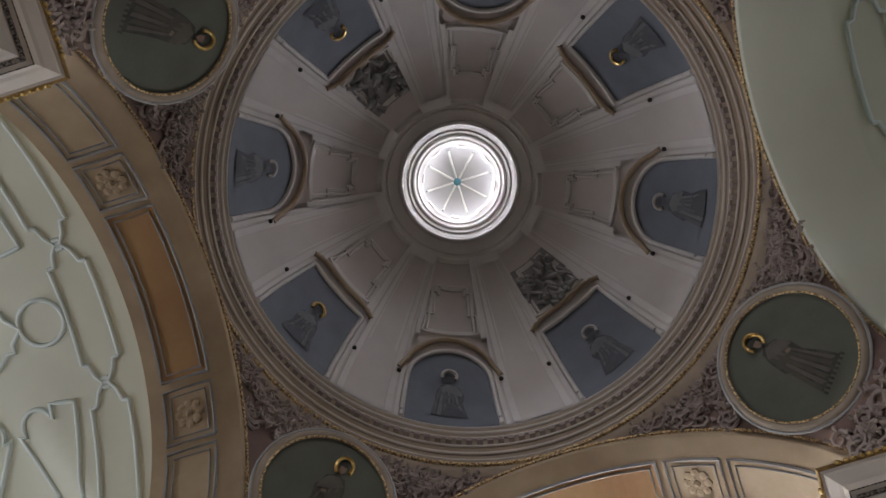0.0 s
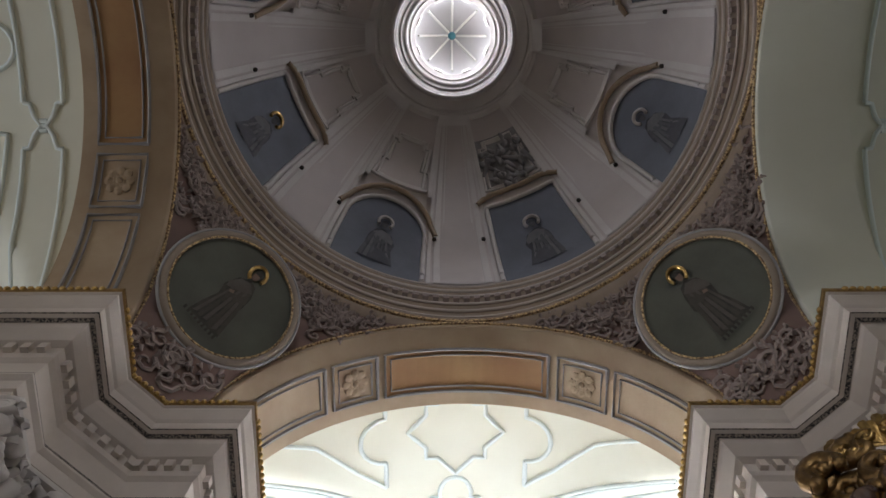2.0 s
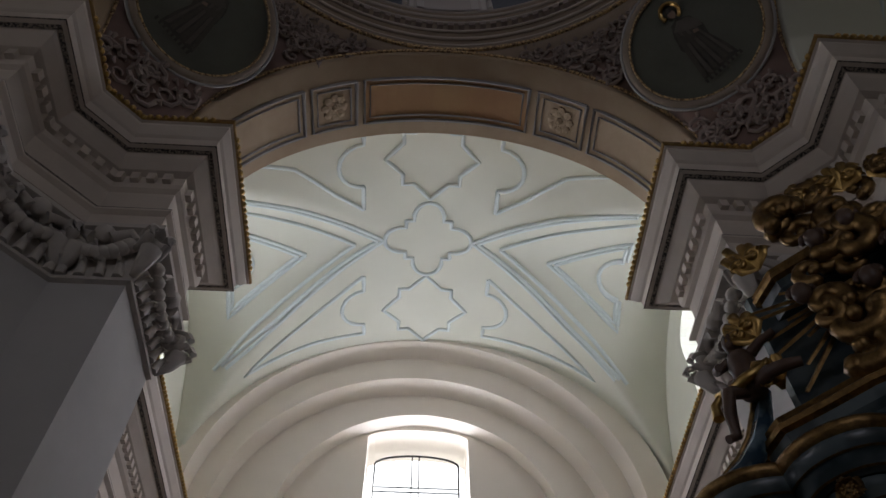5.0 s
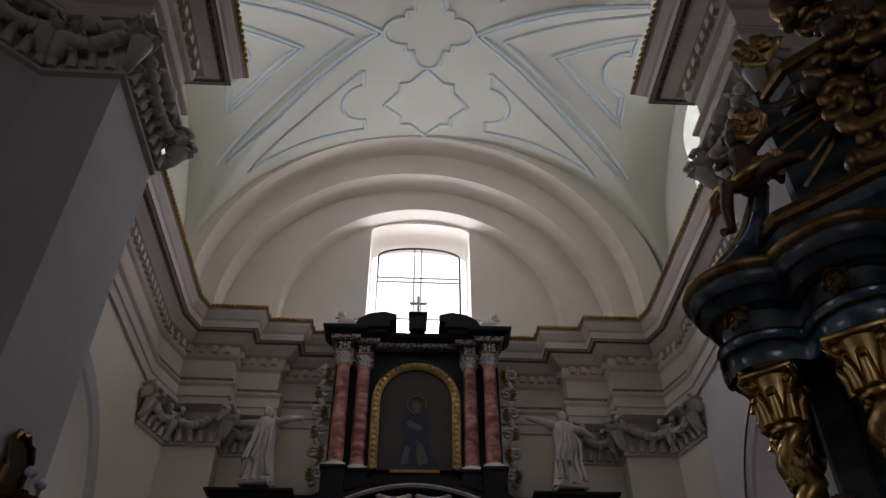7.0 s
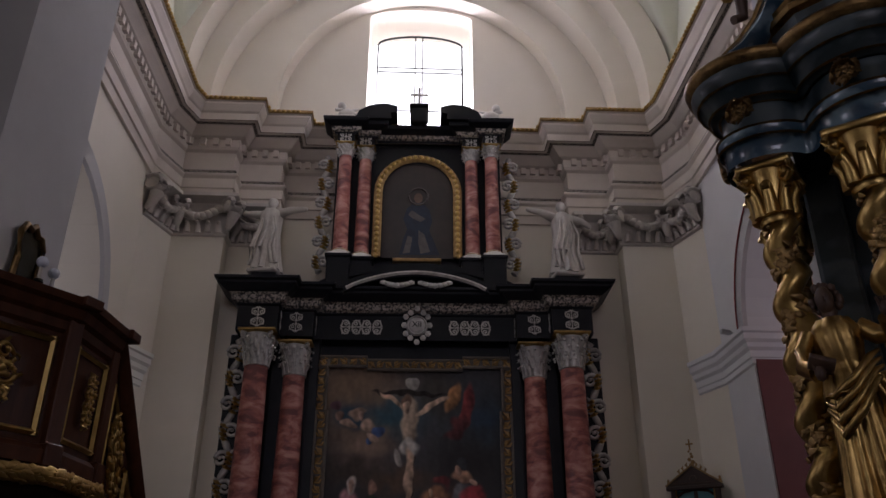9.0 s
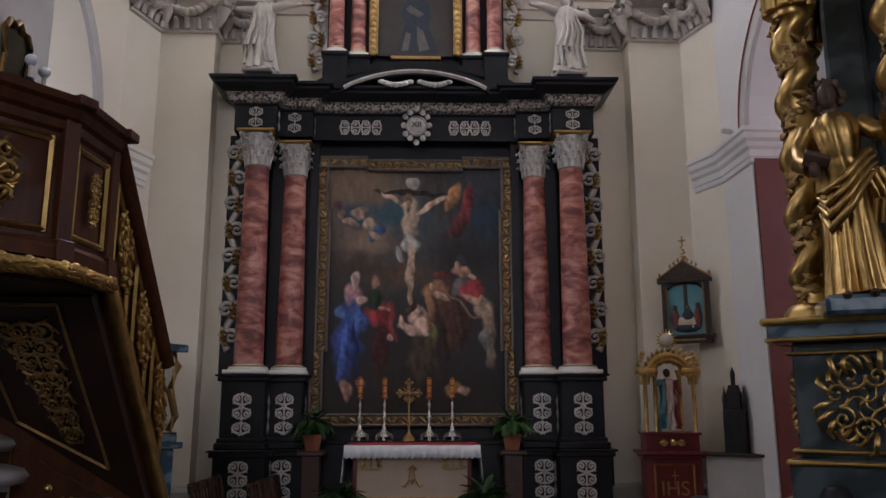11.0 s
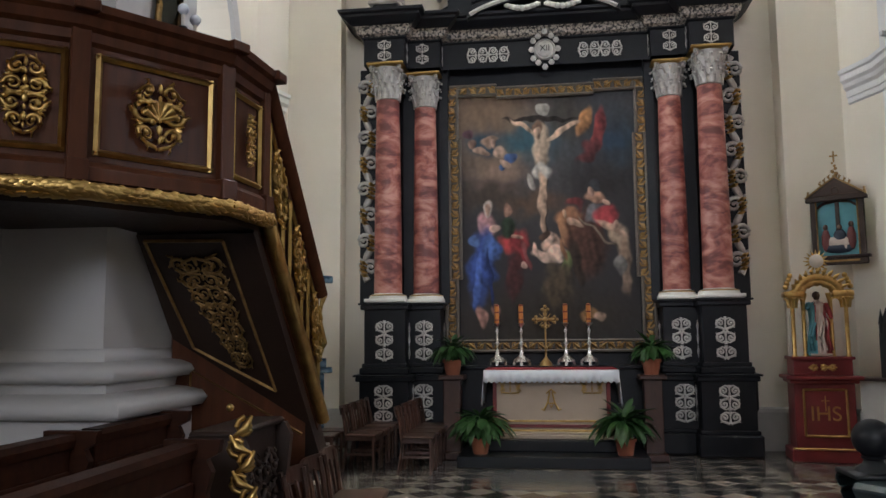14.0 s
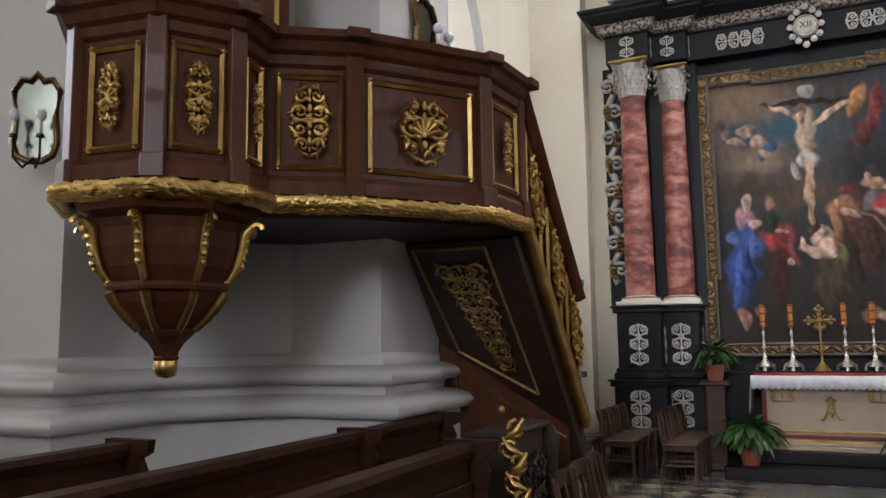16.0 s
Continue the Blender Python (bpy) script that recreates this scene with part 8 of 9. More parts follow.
box(bm, -0.006, 0.006, -0.285, -0.272, 0.66, 0.86)
box(bm, -0.05, 0.05, -0.285, -0.272, 0.79, 0.80)
part("small_cross", bm, GOLD, sh, "small gilt cross")
bm = nb()
box(bm, -0.36, 0.36, -0.27, 0.26, 1.12, 1.34, 0.01)
box(bm, -0.39, 0.39, -0.30, 0.27, 1.33, 1.37, 0.008)
part("upper_base", bm, RED, sh)
bm = nb()
leafy(bm, 0.07, 0.34, 5, 0.012, 3, 0.02)
part("gilt_carving", put(bm, pose(0, -0.285, 1.23, 0, 90, 0)), GOLD, sh, "gilt scroll", True)
for x in (-0.33, -0.17, 0.17, 0.33):
    bm = nb()
    yy = -0.22 if abs(x) > 0.2 else -0.08
    lathe(bm, [(0.045, 1.37), (0.032, 1.40), (0.03, 2.10), (0.05, 2.18), (0.05, 2.22)], 14, (x, yy, 0), wob=lambda a, z: 1 + 0.14 * math.sin(2 * a + 26 * z))
    part("twisted_column", bm, GOLD, sh, "gilt twisted column", True)
bm = nb()
for rr, yy in ((0.30, -0.22), (0.24, -0.20)):
    tube(bm, [(rr * math.cos(a), yy, 2.14 + rr * 0.95 * math.sin(a)) for a in [math.pi * i / 16 for i in range(17)]], lambda t: 0.058 + 0.010 * math.sin(40 * t), 8)
for i in range(15):
    a = math.pi * i / 14
    d = Vector((math.cos(a), 0, math.sin(a)))
    tube(bm, [Vector((0, -0.24, 2.15)) + d * 0.29, Vector((0, -0.27, 2.15)) + d * 0.35, Vector((0.03, -0.24, 2.16)) + d * 0.39], lambda t: 0.03 * math.sin(0.4 + 2.4 * t), 6)
for s in (-1, 1):
    box(bm, s * 0.30 - 0.13, s * 0.30 + 0.13, -0.29, -0.02, 2.16, 2.24, 0.01)
    for q in range(6):
        b = q * math.pi / 3
        tube(bm, [(s * 0.33 + 0.04 * math.cos(b), -0.22 + 0.04 * math.sin(b), 2.02), (s * 0.33 + 0.06 * math.cos(b), -0.22 + 0.06 * math.sin(b), 2.12), (s * 0.33 + 0.10 * math.cos(b), -0.22 + 0.10 * math.sin(b), 2.15)], lambda t: 0.026 - 0.01 * t, 5)
    for q in range(4):
        ball(bm, (s * (0.40 - 0.02 * q), -0.22, 2.30 + 0.05 * q), 0.04, 6)
part("gilt_arch", bm, GOLD, sh, "gilt carved arch", True)
bm = nb()
lathe(bm, [(0.0, 0.02), (0.085, 0.02), (0.095, 0.0), (0.0, -0.02)], 18)
part("medallion", put(bm, Matrix.Translation((0, -0.22, 2.64)) @ pose(0, 0, 0, 90)), STATUE, sh, "pale round medallion", True)
bm = nb()
for i in range(16):
    a = 2 * math.pi * i / 16
    tube(bm, [(0.09 * math.cos(a), -0.215, 2.64 + 0.09 * math.sin(a)), (0.16 * math.cos(a), -0.215, 2.64 + 0.16 * math.sin(a))], lambda t: 0.018 * (1.1 - t), 5)
part("rays", bm, GOLD, sh, "gilt rays", True)
bm = nb()
box(bm, -0.34, 0.34, 0.16, 0.2, 1.37, 2.2)
part("niche_back", bm, WALLC, sh, "pale niche back")
st = statue("niche_statue", pose(3.77, 11.22, 1.40, 0, 0, -8), 0.84, ROBE, "small statue in red and pale robes inside the shrine", ((0.05, -0.10, -0.05), (0.07, -0.10, -0.2)), seed=9)
st.data.materials.append(TEAL)
st.data.materials.append(PALE)
st.data.materials.append(SKIN)
for p in st.data.polygons:
    c = p.center
    if c.z > 0.73:
        p.material_index = 3
    elif c.y < 0 and abs(c.x - 0.01) < 0.05:
        p.material_index = 2
    elif c.x < -0.05:
        p.material_index = 1
# hanging picture shrine
hp = thing("picture_shrine", "dark gabled picture frame with a blue relief scene", "picture", pose(4.22, 11.50, 2.62, 0, 0, -32) @ Matrix.Diagonal((0.86, 0.9, 0.87, 1)))
bm = nb()
box(bm, -0.42, 0.42, -0.08, 0.0, 0.0, 0.12, 0.01)
box(bm, -0.46, 0.46, -0.11, 0.0, 0.10, 0.15, 0.01)
box(bm, -0.40, -0.31, -0.07, 0.0, 0.15, 1.05, 0.01)
box(bm, 0.31, 0.40, -0.07, 0.0, 0.15, 1.05, 0.01)
box(bm, -0.46, 0.46, -0.11, 0.0, 1.03, 1.09, 0.01)
prism(bm, [(-0.46, 1.09), (0.46, 1.09), (0.0, 1.40)], -0.10, 0.0)
part("frame", bm, DARKW, hp)
bm = nb()
for s in (-1, 1):
    tube(bm, [(s * 0.46, -0.11, 1.10), (0, -0.11, 1.41)], 0.014, 5)
    tube(bm, [(s * 0.305, -0.072, 0.15), (s * 0.305, -0.072, 1.03)], 0.012, 4)
    for q in range(3):
        ball(bm, (s * 0.42, -0.05, 1.12 + 0.04 * q), 0.035 - 0.006 * q, 6)
for q in range(6):
    ball(bm, (0.03 * math.sin(q * 2.3), -0.05, 1.42 + 0.045 * q), 0.045 - 0.005 * q, 6)
box(bm, -0.012, 0.012, -0.06, -0.04, 1.66, 1.84)
box(bm, -0.06, 0.06, -0.06, -0.04, 1.75, 1.775)
for s in (-1, 1):
    for q in range(6):
        f = 0.12 + 0.15 * q
        c = Vector((s * 0.46 * (1 - f), -0.08, 1.10 + 0.31 * f))
        if 0.45 < f:
            tube(bm, [c, c + Vector((s * 0.03, -0.02, 0.05)), c + Vector((s * 0.01, 0, 0.09))], lambda t: 0.022 * math.sin(0.4 + 2.4 * t), 5)
part("gilding", bm, DULLG, hp, "gilt edging and cross", True)
bm = nb()
loop = closed([(-0.34, 1.125), (0.34, 1.125), (0.0, 1.345)])
tube(bm, [(x, -0.102, z) for x, z in loop], 0.008, 4)
tube(bm, [(0.055 * math.cos(b), -0.104, 1.19 + 0.055 * math.sin(b)) for b in [2 * math.pi * i / 18 for i in range(19)]], 0.009, 5)
part("gable_moulding", bm, CHAIRW, hp, "thin brown moulding in the gable", True)
bm = nb()
tube(bm, [(-0.30, -0.03, 0.93), (-0.2, -0.03, 1.0), (0.0, -0.03, 1.03), (0.2, -0.03, 1.0), (0.30, -0.03, 0.93)], 0.022, 5)
part("arched_slip", bm, DARKW, hp, "arched head of the picture", True)
part("picture", box(nb(), -0.31, 0.31, -0.02, -0.01, 0.15, 1.03), TEAL, hp, "blue painted ground")
for x, z, rx, rz, mm in ((0.0, 0.36, 0.22, 0.10, PALE), (-0.19, 0.40, 0.07, 0.19, MAROON), (0.19, 0.42, 0.07, 0.20, MAROON), (0.02, 0.45, 0.10, 0.13, P_BLUE), (0, 0.27, 0.24, 0.09, P_BLUE), (-0.19, 0.61, 0.04, 0.05, SKIN), (0.19, 0.64, 0.04, 0.05, SKIN), (0.02, 0.60, 0.04, 0.05, P_FLESH), (0.10, 0.30, 0.04, 0.10, PALE)):
    bm = nb()
    ball(bm, (x, -0.03, z), 1.0, 10, (rx, 0.03, rz))
    part("relief_shape", bm, mm, hp, "plain coloured relief shape", True)
part("cross_beam", box(nb(), -0.03, 0.03, -0.04, -0.018, 0.45, 1.03), DARKW, hp, "dark upright beam")
part("caption_bar", box(nb(), -0.30, 0.30, -0.085, -0.08, 0.045, 0.075), DULLG, hp, "bar of small gilt writing")
# black iron shrine on a narrow side table
tb = thing("side_table", "narrow dark table against the pale wall", "table", pose(4.55, 10.85, 0, 0, 0, -40))
part("tabletop", box(nb(), -0.42, 0.42, -0.20, 0.22, 1.06, 1.10, 0.008), DARKW, tb)
part("body", box(nb(), -0.38, 0.38, -0.14, 0.2, 0.0, 1.06, 0.008), STONE, tb, "grey-painted body")
bs = thing("black_shrine", "small black spired shrine on the narrow table", "shrine", pose(4.55, 10.82, 1.10, 0, 0, -40) @ Matrix.Diagonal((0.62, 0.62, 0.95, 1)))
bm = nb()
box(bm, -0.24, 0.24, -0.10, 0.12, 0.0, 0.60, 0.01)
prism(bm, [(-0.15, 0.60), (0.15, 0.60), (0.15, 0.82), (0.08, 0.95), (-0.08, 0.95), (-0.15, 0.82)], -0.08, 0.1)
part("body", bm, IRON, bs)
for x, z0, z1 in ((-0.21, 0.60, 0.95), (0.21, 0.60, 0.95), (0.0, 0.95, 1.22)):
    bm = nb()
    lathe(bm, [(0.05, z0), (0.05, z0 + 0.12), (0.065, z0 + 0.13), (0.0, z1)], 6, (x, 0, 0))
    part("spire", bm, IRON, bs)
part("cross_arm", box(nb(), -0.05, 0.05, -0.012, 0.012, 1.12, 1.145), IRON, bs)
kn = thing("kneeler", "small dark wooden kneeler by the wall", "kneeler", pose(4.45, 9.9, 0, 0, 0, -20))
part("front", box(nb(), -0.28, 0.28, -0.03, 0.03, 0.0, 0.36, 0.01), DARKW, kn)
part("top", box(nb(), -0.30, 0.30, -0.12, 0.12, 0.36, 0.40, 0.01), DARKW, kn)
# wall camera beside the arch
wc = thing("wall_camera", "small grey wall camera on the impost", "camera", pose(CX + 4.30, 10.55, 5.52, 0, 0, 200))
part("body", box(nb(), -0.05, 0.12, -0.03, 0.03, 0.0, 0.06, 0.006), PLASTIC, wc)
part("bracket", box(nb(), -0.10, -0.05, -0.012, 0.012, -0.12, 0.04), PLASTIC, wc)
bm = nb()
tube(bm, [(CX + 4.35, AY + 1.92 * math.cos(a), 5.4 + 1.92 * math.sin(a)) for a in [0.0 + 0.09 * i for i in range(14)]], 0.012, 5)
tagged(part("red_cable", bm, ROBE), "thin red cable following the arch", "cable")
# little blue and gilt altar half hidden behind the pulpit stairs
bl = thing("blue_side_altar", "small blue and gilt altar by the wall", "altar", pose(-3.32, 10.3, 0, 0, 0, 62))
bm = nb()
box(bm, -0.5, 0.5, -0.25, 0.3, 0.0, 1.20, 0.02)
box(bm, -0.58, 0.58, -0.32, 0.3, 1.20, 1.28, 0.015)
box(bm, -0.52, 0.52, -0.26, 0.3, 1.28, 1.40, 0.01)
box(bm, -0.58, 0.58, -0.32, 0.3, 2.42, 2.52, 0.015)
box(bm, -0.45, 0.45, 0.1, 0.3, 1.40, 2.42, 0.01)
part("body", bm, BLUEM, bl)
for s in (-1, 1):
    bm = nb()
    tube(bm, [(s * 0.42, -0.2, 1.42), (s * 0.50, -0.22, 1.6), (s * 0.38, -0.22, 1.95), (s * 0.50, -0.22, 2.25), (s * 0.44, -0.2, 2.42)], 0.05, 8)
    part("gilt_scroll", bm, GOLD, bl, "gilt scroll bracket", True)
statue("side_altar_statue", pose(-3.27, 10.25, 1.43, 0, 0, 62), 0.85, PALE, "small pale statue on the blue side altar", ((0.05, -0.1, -0.1), (0.05, -0.1, -0.1)), seed=4)

# ---- mirrors with candle sconces on the piers ----


def sconce(m, label):
    t = thing("mirror_sconce", label, "sconce", m, "mirror sconces")
    pl = [(-0.14, 0.04), (-0.17, 0.12), (-0.15, 0.30), (-0.18, 0.48), (-0.12, 0.56), (-0.05, 0.55), (0, 0.60), (0.05, 0.55), (0.12, 0.56), (0.18, 0.48), (0.15, 0.30), (0.17, 0.12), (0.14, 0.04), (0.06, 0.0), (-0.06, 0.0)]
    part("mirror", prism(nb(), pl, -0.02, 0.0), MIRROR, t, "mirror plate with its dim reflection put into the colour")
    bm = nb()
    tube(bm, [(x, -0.025, z) for x, z in closed(pl)], 0.026, 6)
    part("frame", bm, DARKG, t, "dark brass shaped frame", True)
    for s in (-1, 1):
        bm = nb()
        tube(bm, [(0, -0.03, 0.02), (s * 0.05, -0.12, -0.06), (s * 0.10, -0.18, 0.0), (s * 0.10, -0.18, 0.12)], 0.010, 6)
        lathe(bm, [(0.0, 0.12), (0.035, 0.13), (0.03, 0.15), (0.0, 0.15)], 10, (s * 0.10, -0.18, 0))
        a = part("arm", bm, IRON, t, "curved iron arm", True)
        bm = nb()
        lathe(bm, [(0.014, 0.15), (0.014, 0.24), (0.0, 0.24)], 8, (s * 0.10, -0.18, 0))
        part("tube_candle", bm, STATUE, a, "white candle tube", True)
        bm = nb()
        ball(bm, (s * 0.10, -0.18, 0.28), 0.042, 10)
        part("globe", bm, BULB, a, "milky glass globe", True)
    return t


sconce(pose(CX - 2.985, 5.25, 3.72, 0, 0, 90), "mirror sconce with two glass globes on the pier")
sconce(pose(-4.11, 3.12, 2.74, 0, 0, 30) @ Matrix.Diagonal((0.72, 0.72, 0.86, 1)), "mirror sconce with two glass globes on the pier")

# ---- gilded side altar on the right pier ----
GA = Matrix.Translation((2.36, 4.42, 0)) @ pose(0, 0, 0, 0, 0, -38)
ga = thing("gilded_altar", "green and blue marble altar with gilt twisted columns", "altar", GA)


def gpart(name, bm, material, label="", smooth=False, parent=None):
    return part(name, bm, material, parent or ga, label, smooth)


def stage(z0, z1, x0, y0, mat_, lip, name):
    """A block of the pedestal with gilt edges; it runs on to the right past the second column."""
    bm = nb()
    box(bm, x0, 2.6, y0, 1.3, z0, z1, 0.015)
    ob = gpart(name, bm, mat_)
    return ob


stage(0.0, 0.95, -0.12, -0.20, GREENM, 0, "plinth")
stage(0.95, 1.18, -0.20, -0.28, GREENM, 0, "plinth_step")
stage(1.18, 1.42, -0.13, -0.20, GREENM, 0, "pedestal_foot")
stage(1.42, 2.04, -0.08, -0.16, GREENM, 0, "pedestal")
stage(2.04, 2.16, -0.18, -0.26, BLUEM, 0, "pedestal_cap")
for x0, y0, z, r in ((-0.20, -0.28, 0.97, 0.014), (-0.21, -0.29, 1.17, 0.022), (-0.13, -0.20, 1.40, 0.018), (-0.10, -0.18, 1.46, 0.014), (-0.18, -0.26, 2.05, 0.014), (-0.19, -0.27, 2.15, 0.022), (-0.10, -0.18, 1.98, 0.010)):
    bm = nb()
    tube(bm, [(x0, 1.2, z), (x0, 0.3, z)], r, 6)
    tube(bm, [(x0, 0.3, z), (x0, y0, z)], r, 6)
    tube(bm, [(x0, y0, z), (2.6, y0, z)], r, 6)
    gpart("gilt_moulding", bm, GOLD, "gilt moulding", True)


def rocaille(w, h, seed, thick):
    """Openwork of ruffled leaves and C scrolls round an open middle."""
    bm = nb()
    rr = random.Random(seed)
    for i in range(7):
        a = 2 * math.pi * (i + 0.3 * rr.random()) / 7
        c = (0.33 * w * math.cos(a), 0.33 * h * math.sin(a))
        r = 0.17 * min(w, h) * rnd_range(rr, 0.8, 1.2)
        sg = 1 if i % 2 else -1
        pts = spiral(c[0], c[1], r, 1.3, a + 2.0 * sg, sg, 16, -0.03)
        tube(bm, pts, lambda t: thick * (1.05 - 0.5 * t), 6)
        ball(bm, (pts[-1][0], -0.04, pts[-1][2]), thick * 1.1, 6)
    for i in range(24):
        a = 2 * math.pi * i / 24
        k = rnd_range(rr, 0.85, 1.2)
        t_ = 0.16 * (1 if (i // 4) % 2 else -1)
        p = [(0.5 * w * f * math.cos(a + o), y, 0.5 * h * f * math.sin(a + o)) for f, o, y in ((0.74, 0, -0.02), (0.92, t_ * 0.4, -0.06), (1.04 * k, t_, -0.045), (1.08 * k, t_ * 1.9, -0.015))]
        tube(bm, p, lambda t: thick * (0.35 + 0.95 * math.sin(0.25 + 2.7 * t)), 6, 0.6, (0, 1, 0))
    for i in range(5):
        a = 0.6 + 1.3 * i
        pts = [(0.14 * w * f * math.cos(a + 0.9 * f), -0.035, 0.14 * h * f * math.sin(a + 0.9 * f)) for f in (0.0, 0.5, 1.0, 1.6)]
        tube(bm, pts, lambda t: thick * (0.9 - 0.5 * t), 6)
        ball(bm, pts[-1], thick * 0.9, 6)
    return bm


gpart("gilt_rocaille", put(rocaille(0.42, 0.44, 91, 0.012), pose(0.27, -0.18, 1.72)), GOLD, "gilt rocaille cartouche", True)
gpart("gilt_rocaille", put(rocaille(0.24, 0.40, 92, 0.014), pose(-0.11, 0.28, 1.72, 0, 0, -90)), GOLD, "gilt rocaille cartouche", True)


def twisted(x, y, z0, z1, r):
    """A gilt twisted column with leafy bands and a scrolled capital."""
    bm = nb()
    rows = []
    n, seg = 72, 20
    turns = 5.0
    for j in range(n + 1):
        t = j / n
        a0 = 2 * math.pi * turns * t
        sw = r * 0.30
        rr = r * (0.86 + 0.14 * math.sin(2 * math.pi * turns * t * 1.0)) * (1 - 0.12 * t)
        cx, cy = x + sw * math.cos(a0), y + sw * math.sin(a0)
        rows.append([(cx + rr * math.cos(2 * math.pi * k / seg), cy + rr * math.sin(2 * math.pi * k / seg), z0 + (z1 - z0) * t) for k in range(seg)])
    grid(bm, rows, True)
    c = gpart("twisted_column", bm, GOLD, "gilt twisted shaft", True)
    bm = nb()
    rnd = random.Random(int(x * 100))
    for j in range(300):
        t = j / 300
        a0 = 2 * math.pi * turns * t
        a = a0 + math.pi + rnd_range(rnd, -0.95, 0.95)
        rr = r * 0.88 * (1 - 0.12 * t)
        d = Vector((math.cos(a), math.sin(a), 0))
        p = Vector((x + r * 0.3 * math.cos(a0), y + r * 0.3 * math.sin(a0), z0 + (z1 - z0) * t)) + d * rr
        s = Vector((-d.y, d.x, rnd_range(rnd, -0.9, 0.9))).normalized() * rnd.choice((-1, 1))
        k = rnd_range(rnd, 0.03, 0.05)
        if j % 3:
            tube(bm, [p - s * k, p + d * 0.022, p + s * k + d * 0.008], lambda q: 0.006 + 0.018 * math.sin(math.pi * q), 5, 0.6, d)
        else:
            ball(bm, p + d * 0.012, rnd_range(rnd, 0.014, 0.022), 6)
    tagged(gpart("vine_leaves", bm, DULLG, "gilt vine leaves winding up the shaft", True, c), kind="stuff")
    bm = nb()
    lathe(bm, [(r * 1.5, z0 - 0.10), (r * 1.5, z0 - 0.05), (r * 1.3, z0 - 0.02), (r * 1.1, z0)], 20, (x, y, 0))
    gpart("column_base", bm, GOLD, "gilt base", True, c)
    bm = nb()
    lathe(bm, [(r * 0.85, z1), (r * 0.95, z1 + 0.03), (r * 0.8, z1 + 0.06), (r * 0.9, z1 + 0.2), (r * 1.3, z1 + 0.36)], 16, (x, y, 0))
    for i in range(8):
        a = math.pi / 4 * i
        d = Vector((math.cos(a), math.sin(a), 0))
        b = Vector((x, y, z1 + 0.05))
        tube(bm, [b + d * r * 0.9, b + d * r * 1.0 + Vector((0, 0, 0.12)), b + d * r * 1.35 + Vector((0, 0, 0.20)), b + d * r * 1.45 + Vector((0, 0, 0.15))], lambda t: 0.05 - 0.025 * t, 6)
    for i in range(4):
        a = math.pi / 4 + math.pi / 2 * i
        d = Vector((math.cos(a), math.sin(a), 0))
        cc = Vector((x, y, z1 + 0.31)) + d * r * 1.45
        tube(bm, [cc + d * p[0] + Vector((0, 0, p[2])) for p in spiral(0, 0, 0.085, 1.5, 2.4, -1, 14)], 0.022, 6)
        ball(bm, cc, 0.035, 6)
    q = r * 1.45
    box(bm, x - q, x + q, y - q, y + q, z1 + 0.36, z1 + 0.41, 0.01)
    gpart("capital", bm, GOLD, "gilt scrolled capital", True, c)
    return c


CT = 4.02
twisted(0.04, 0.02, 2.26, CT, 0.118)
twisted(0.62, -0.10, 2.26, CT, 0.135)
twisted(-0.02, 0.62, 2.26, CT, 0.125)
bm = nb()
box(bm, 0.15, 2.4, 0.45, 1.2, 2.16, 5.2, 0.02)
gpart("back_wall", bm, GREENM)
bm = nb()
box(bm, 0.18, 0.40, 0.28, 0.46, 2.16, 4.5, 0.02)
gpart("pilaster", bm, GREENM)
# block and curved cornice above the columns
ep = [(-0.16, 1.2), (-0.16, 0.20), (-0.22, 0.05), (-0.18, -0.14), (0.0, -0.22), (0.22, -0.16), (0.34, -0.02), (0.44, -0.20), (0.62, -0.30), (0.86, -0.28), (1.0, -0.1), (2.4, -0.1)]
ep = eased(ep)
# from here up, shade away from the windows is coloured into the gilding
for prof, mm, nm in (([(0.0, 4.43), (0.0, 4.56), (0.03, 4.58), (0.03, 4.66)], BLUEM, "architrave"), ([(-0.02, 4.64), (-0.02, 4.84)], GREENM, "frieze"), ([(0.0, 4.84), (0.04, 4.86), (0.05, 4.90), (0.10, 4.95), (0.15, 5.02), (0.15, 5.06)], GREENM, "cornice"), ([(0.15, 5.06), (0.18, 5.09), (0.19, 5.13), (0.18, 5.15), (-0.5, 5.16)], DARKG, "gilt_cornice_edge")):
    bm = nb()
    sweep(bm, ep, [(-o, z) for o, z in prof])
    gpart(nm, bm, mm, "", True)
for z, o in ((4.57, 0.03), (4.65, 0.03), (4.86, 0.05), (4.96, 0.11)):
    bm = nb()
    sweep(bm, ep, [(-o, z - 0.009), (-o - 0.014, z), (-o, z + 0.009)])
    gpart("gilt_line", bm, DARKG, "thin gilt line")
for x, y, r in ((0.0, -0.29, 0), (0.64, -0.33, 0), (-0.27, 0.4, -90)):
    gpart("gilt_mask", put(rocaille(0.15, 0.15, 7, 0.012), pose(x, y + 0.02, 4.74, 0, 0, r)), DARKG, "small gilt ornament", True)
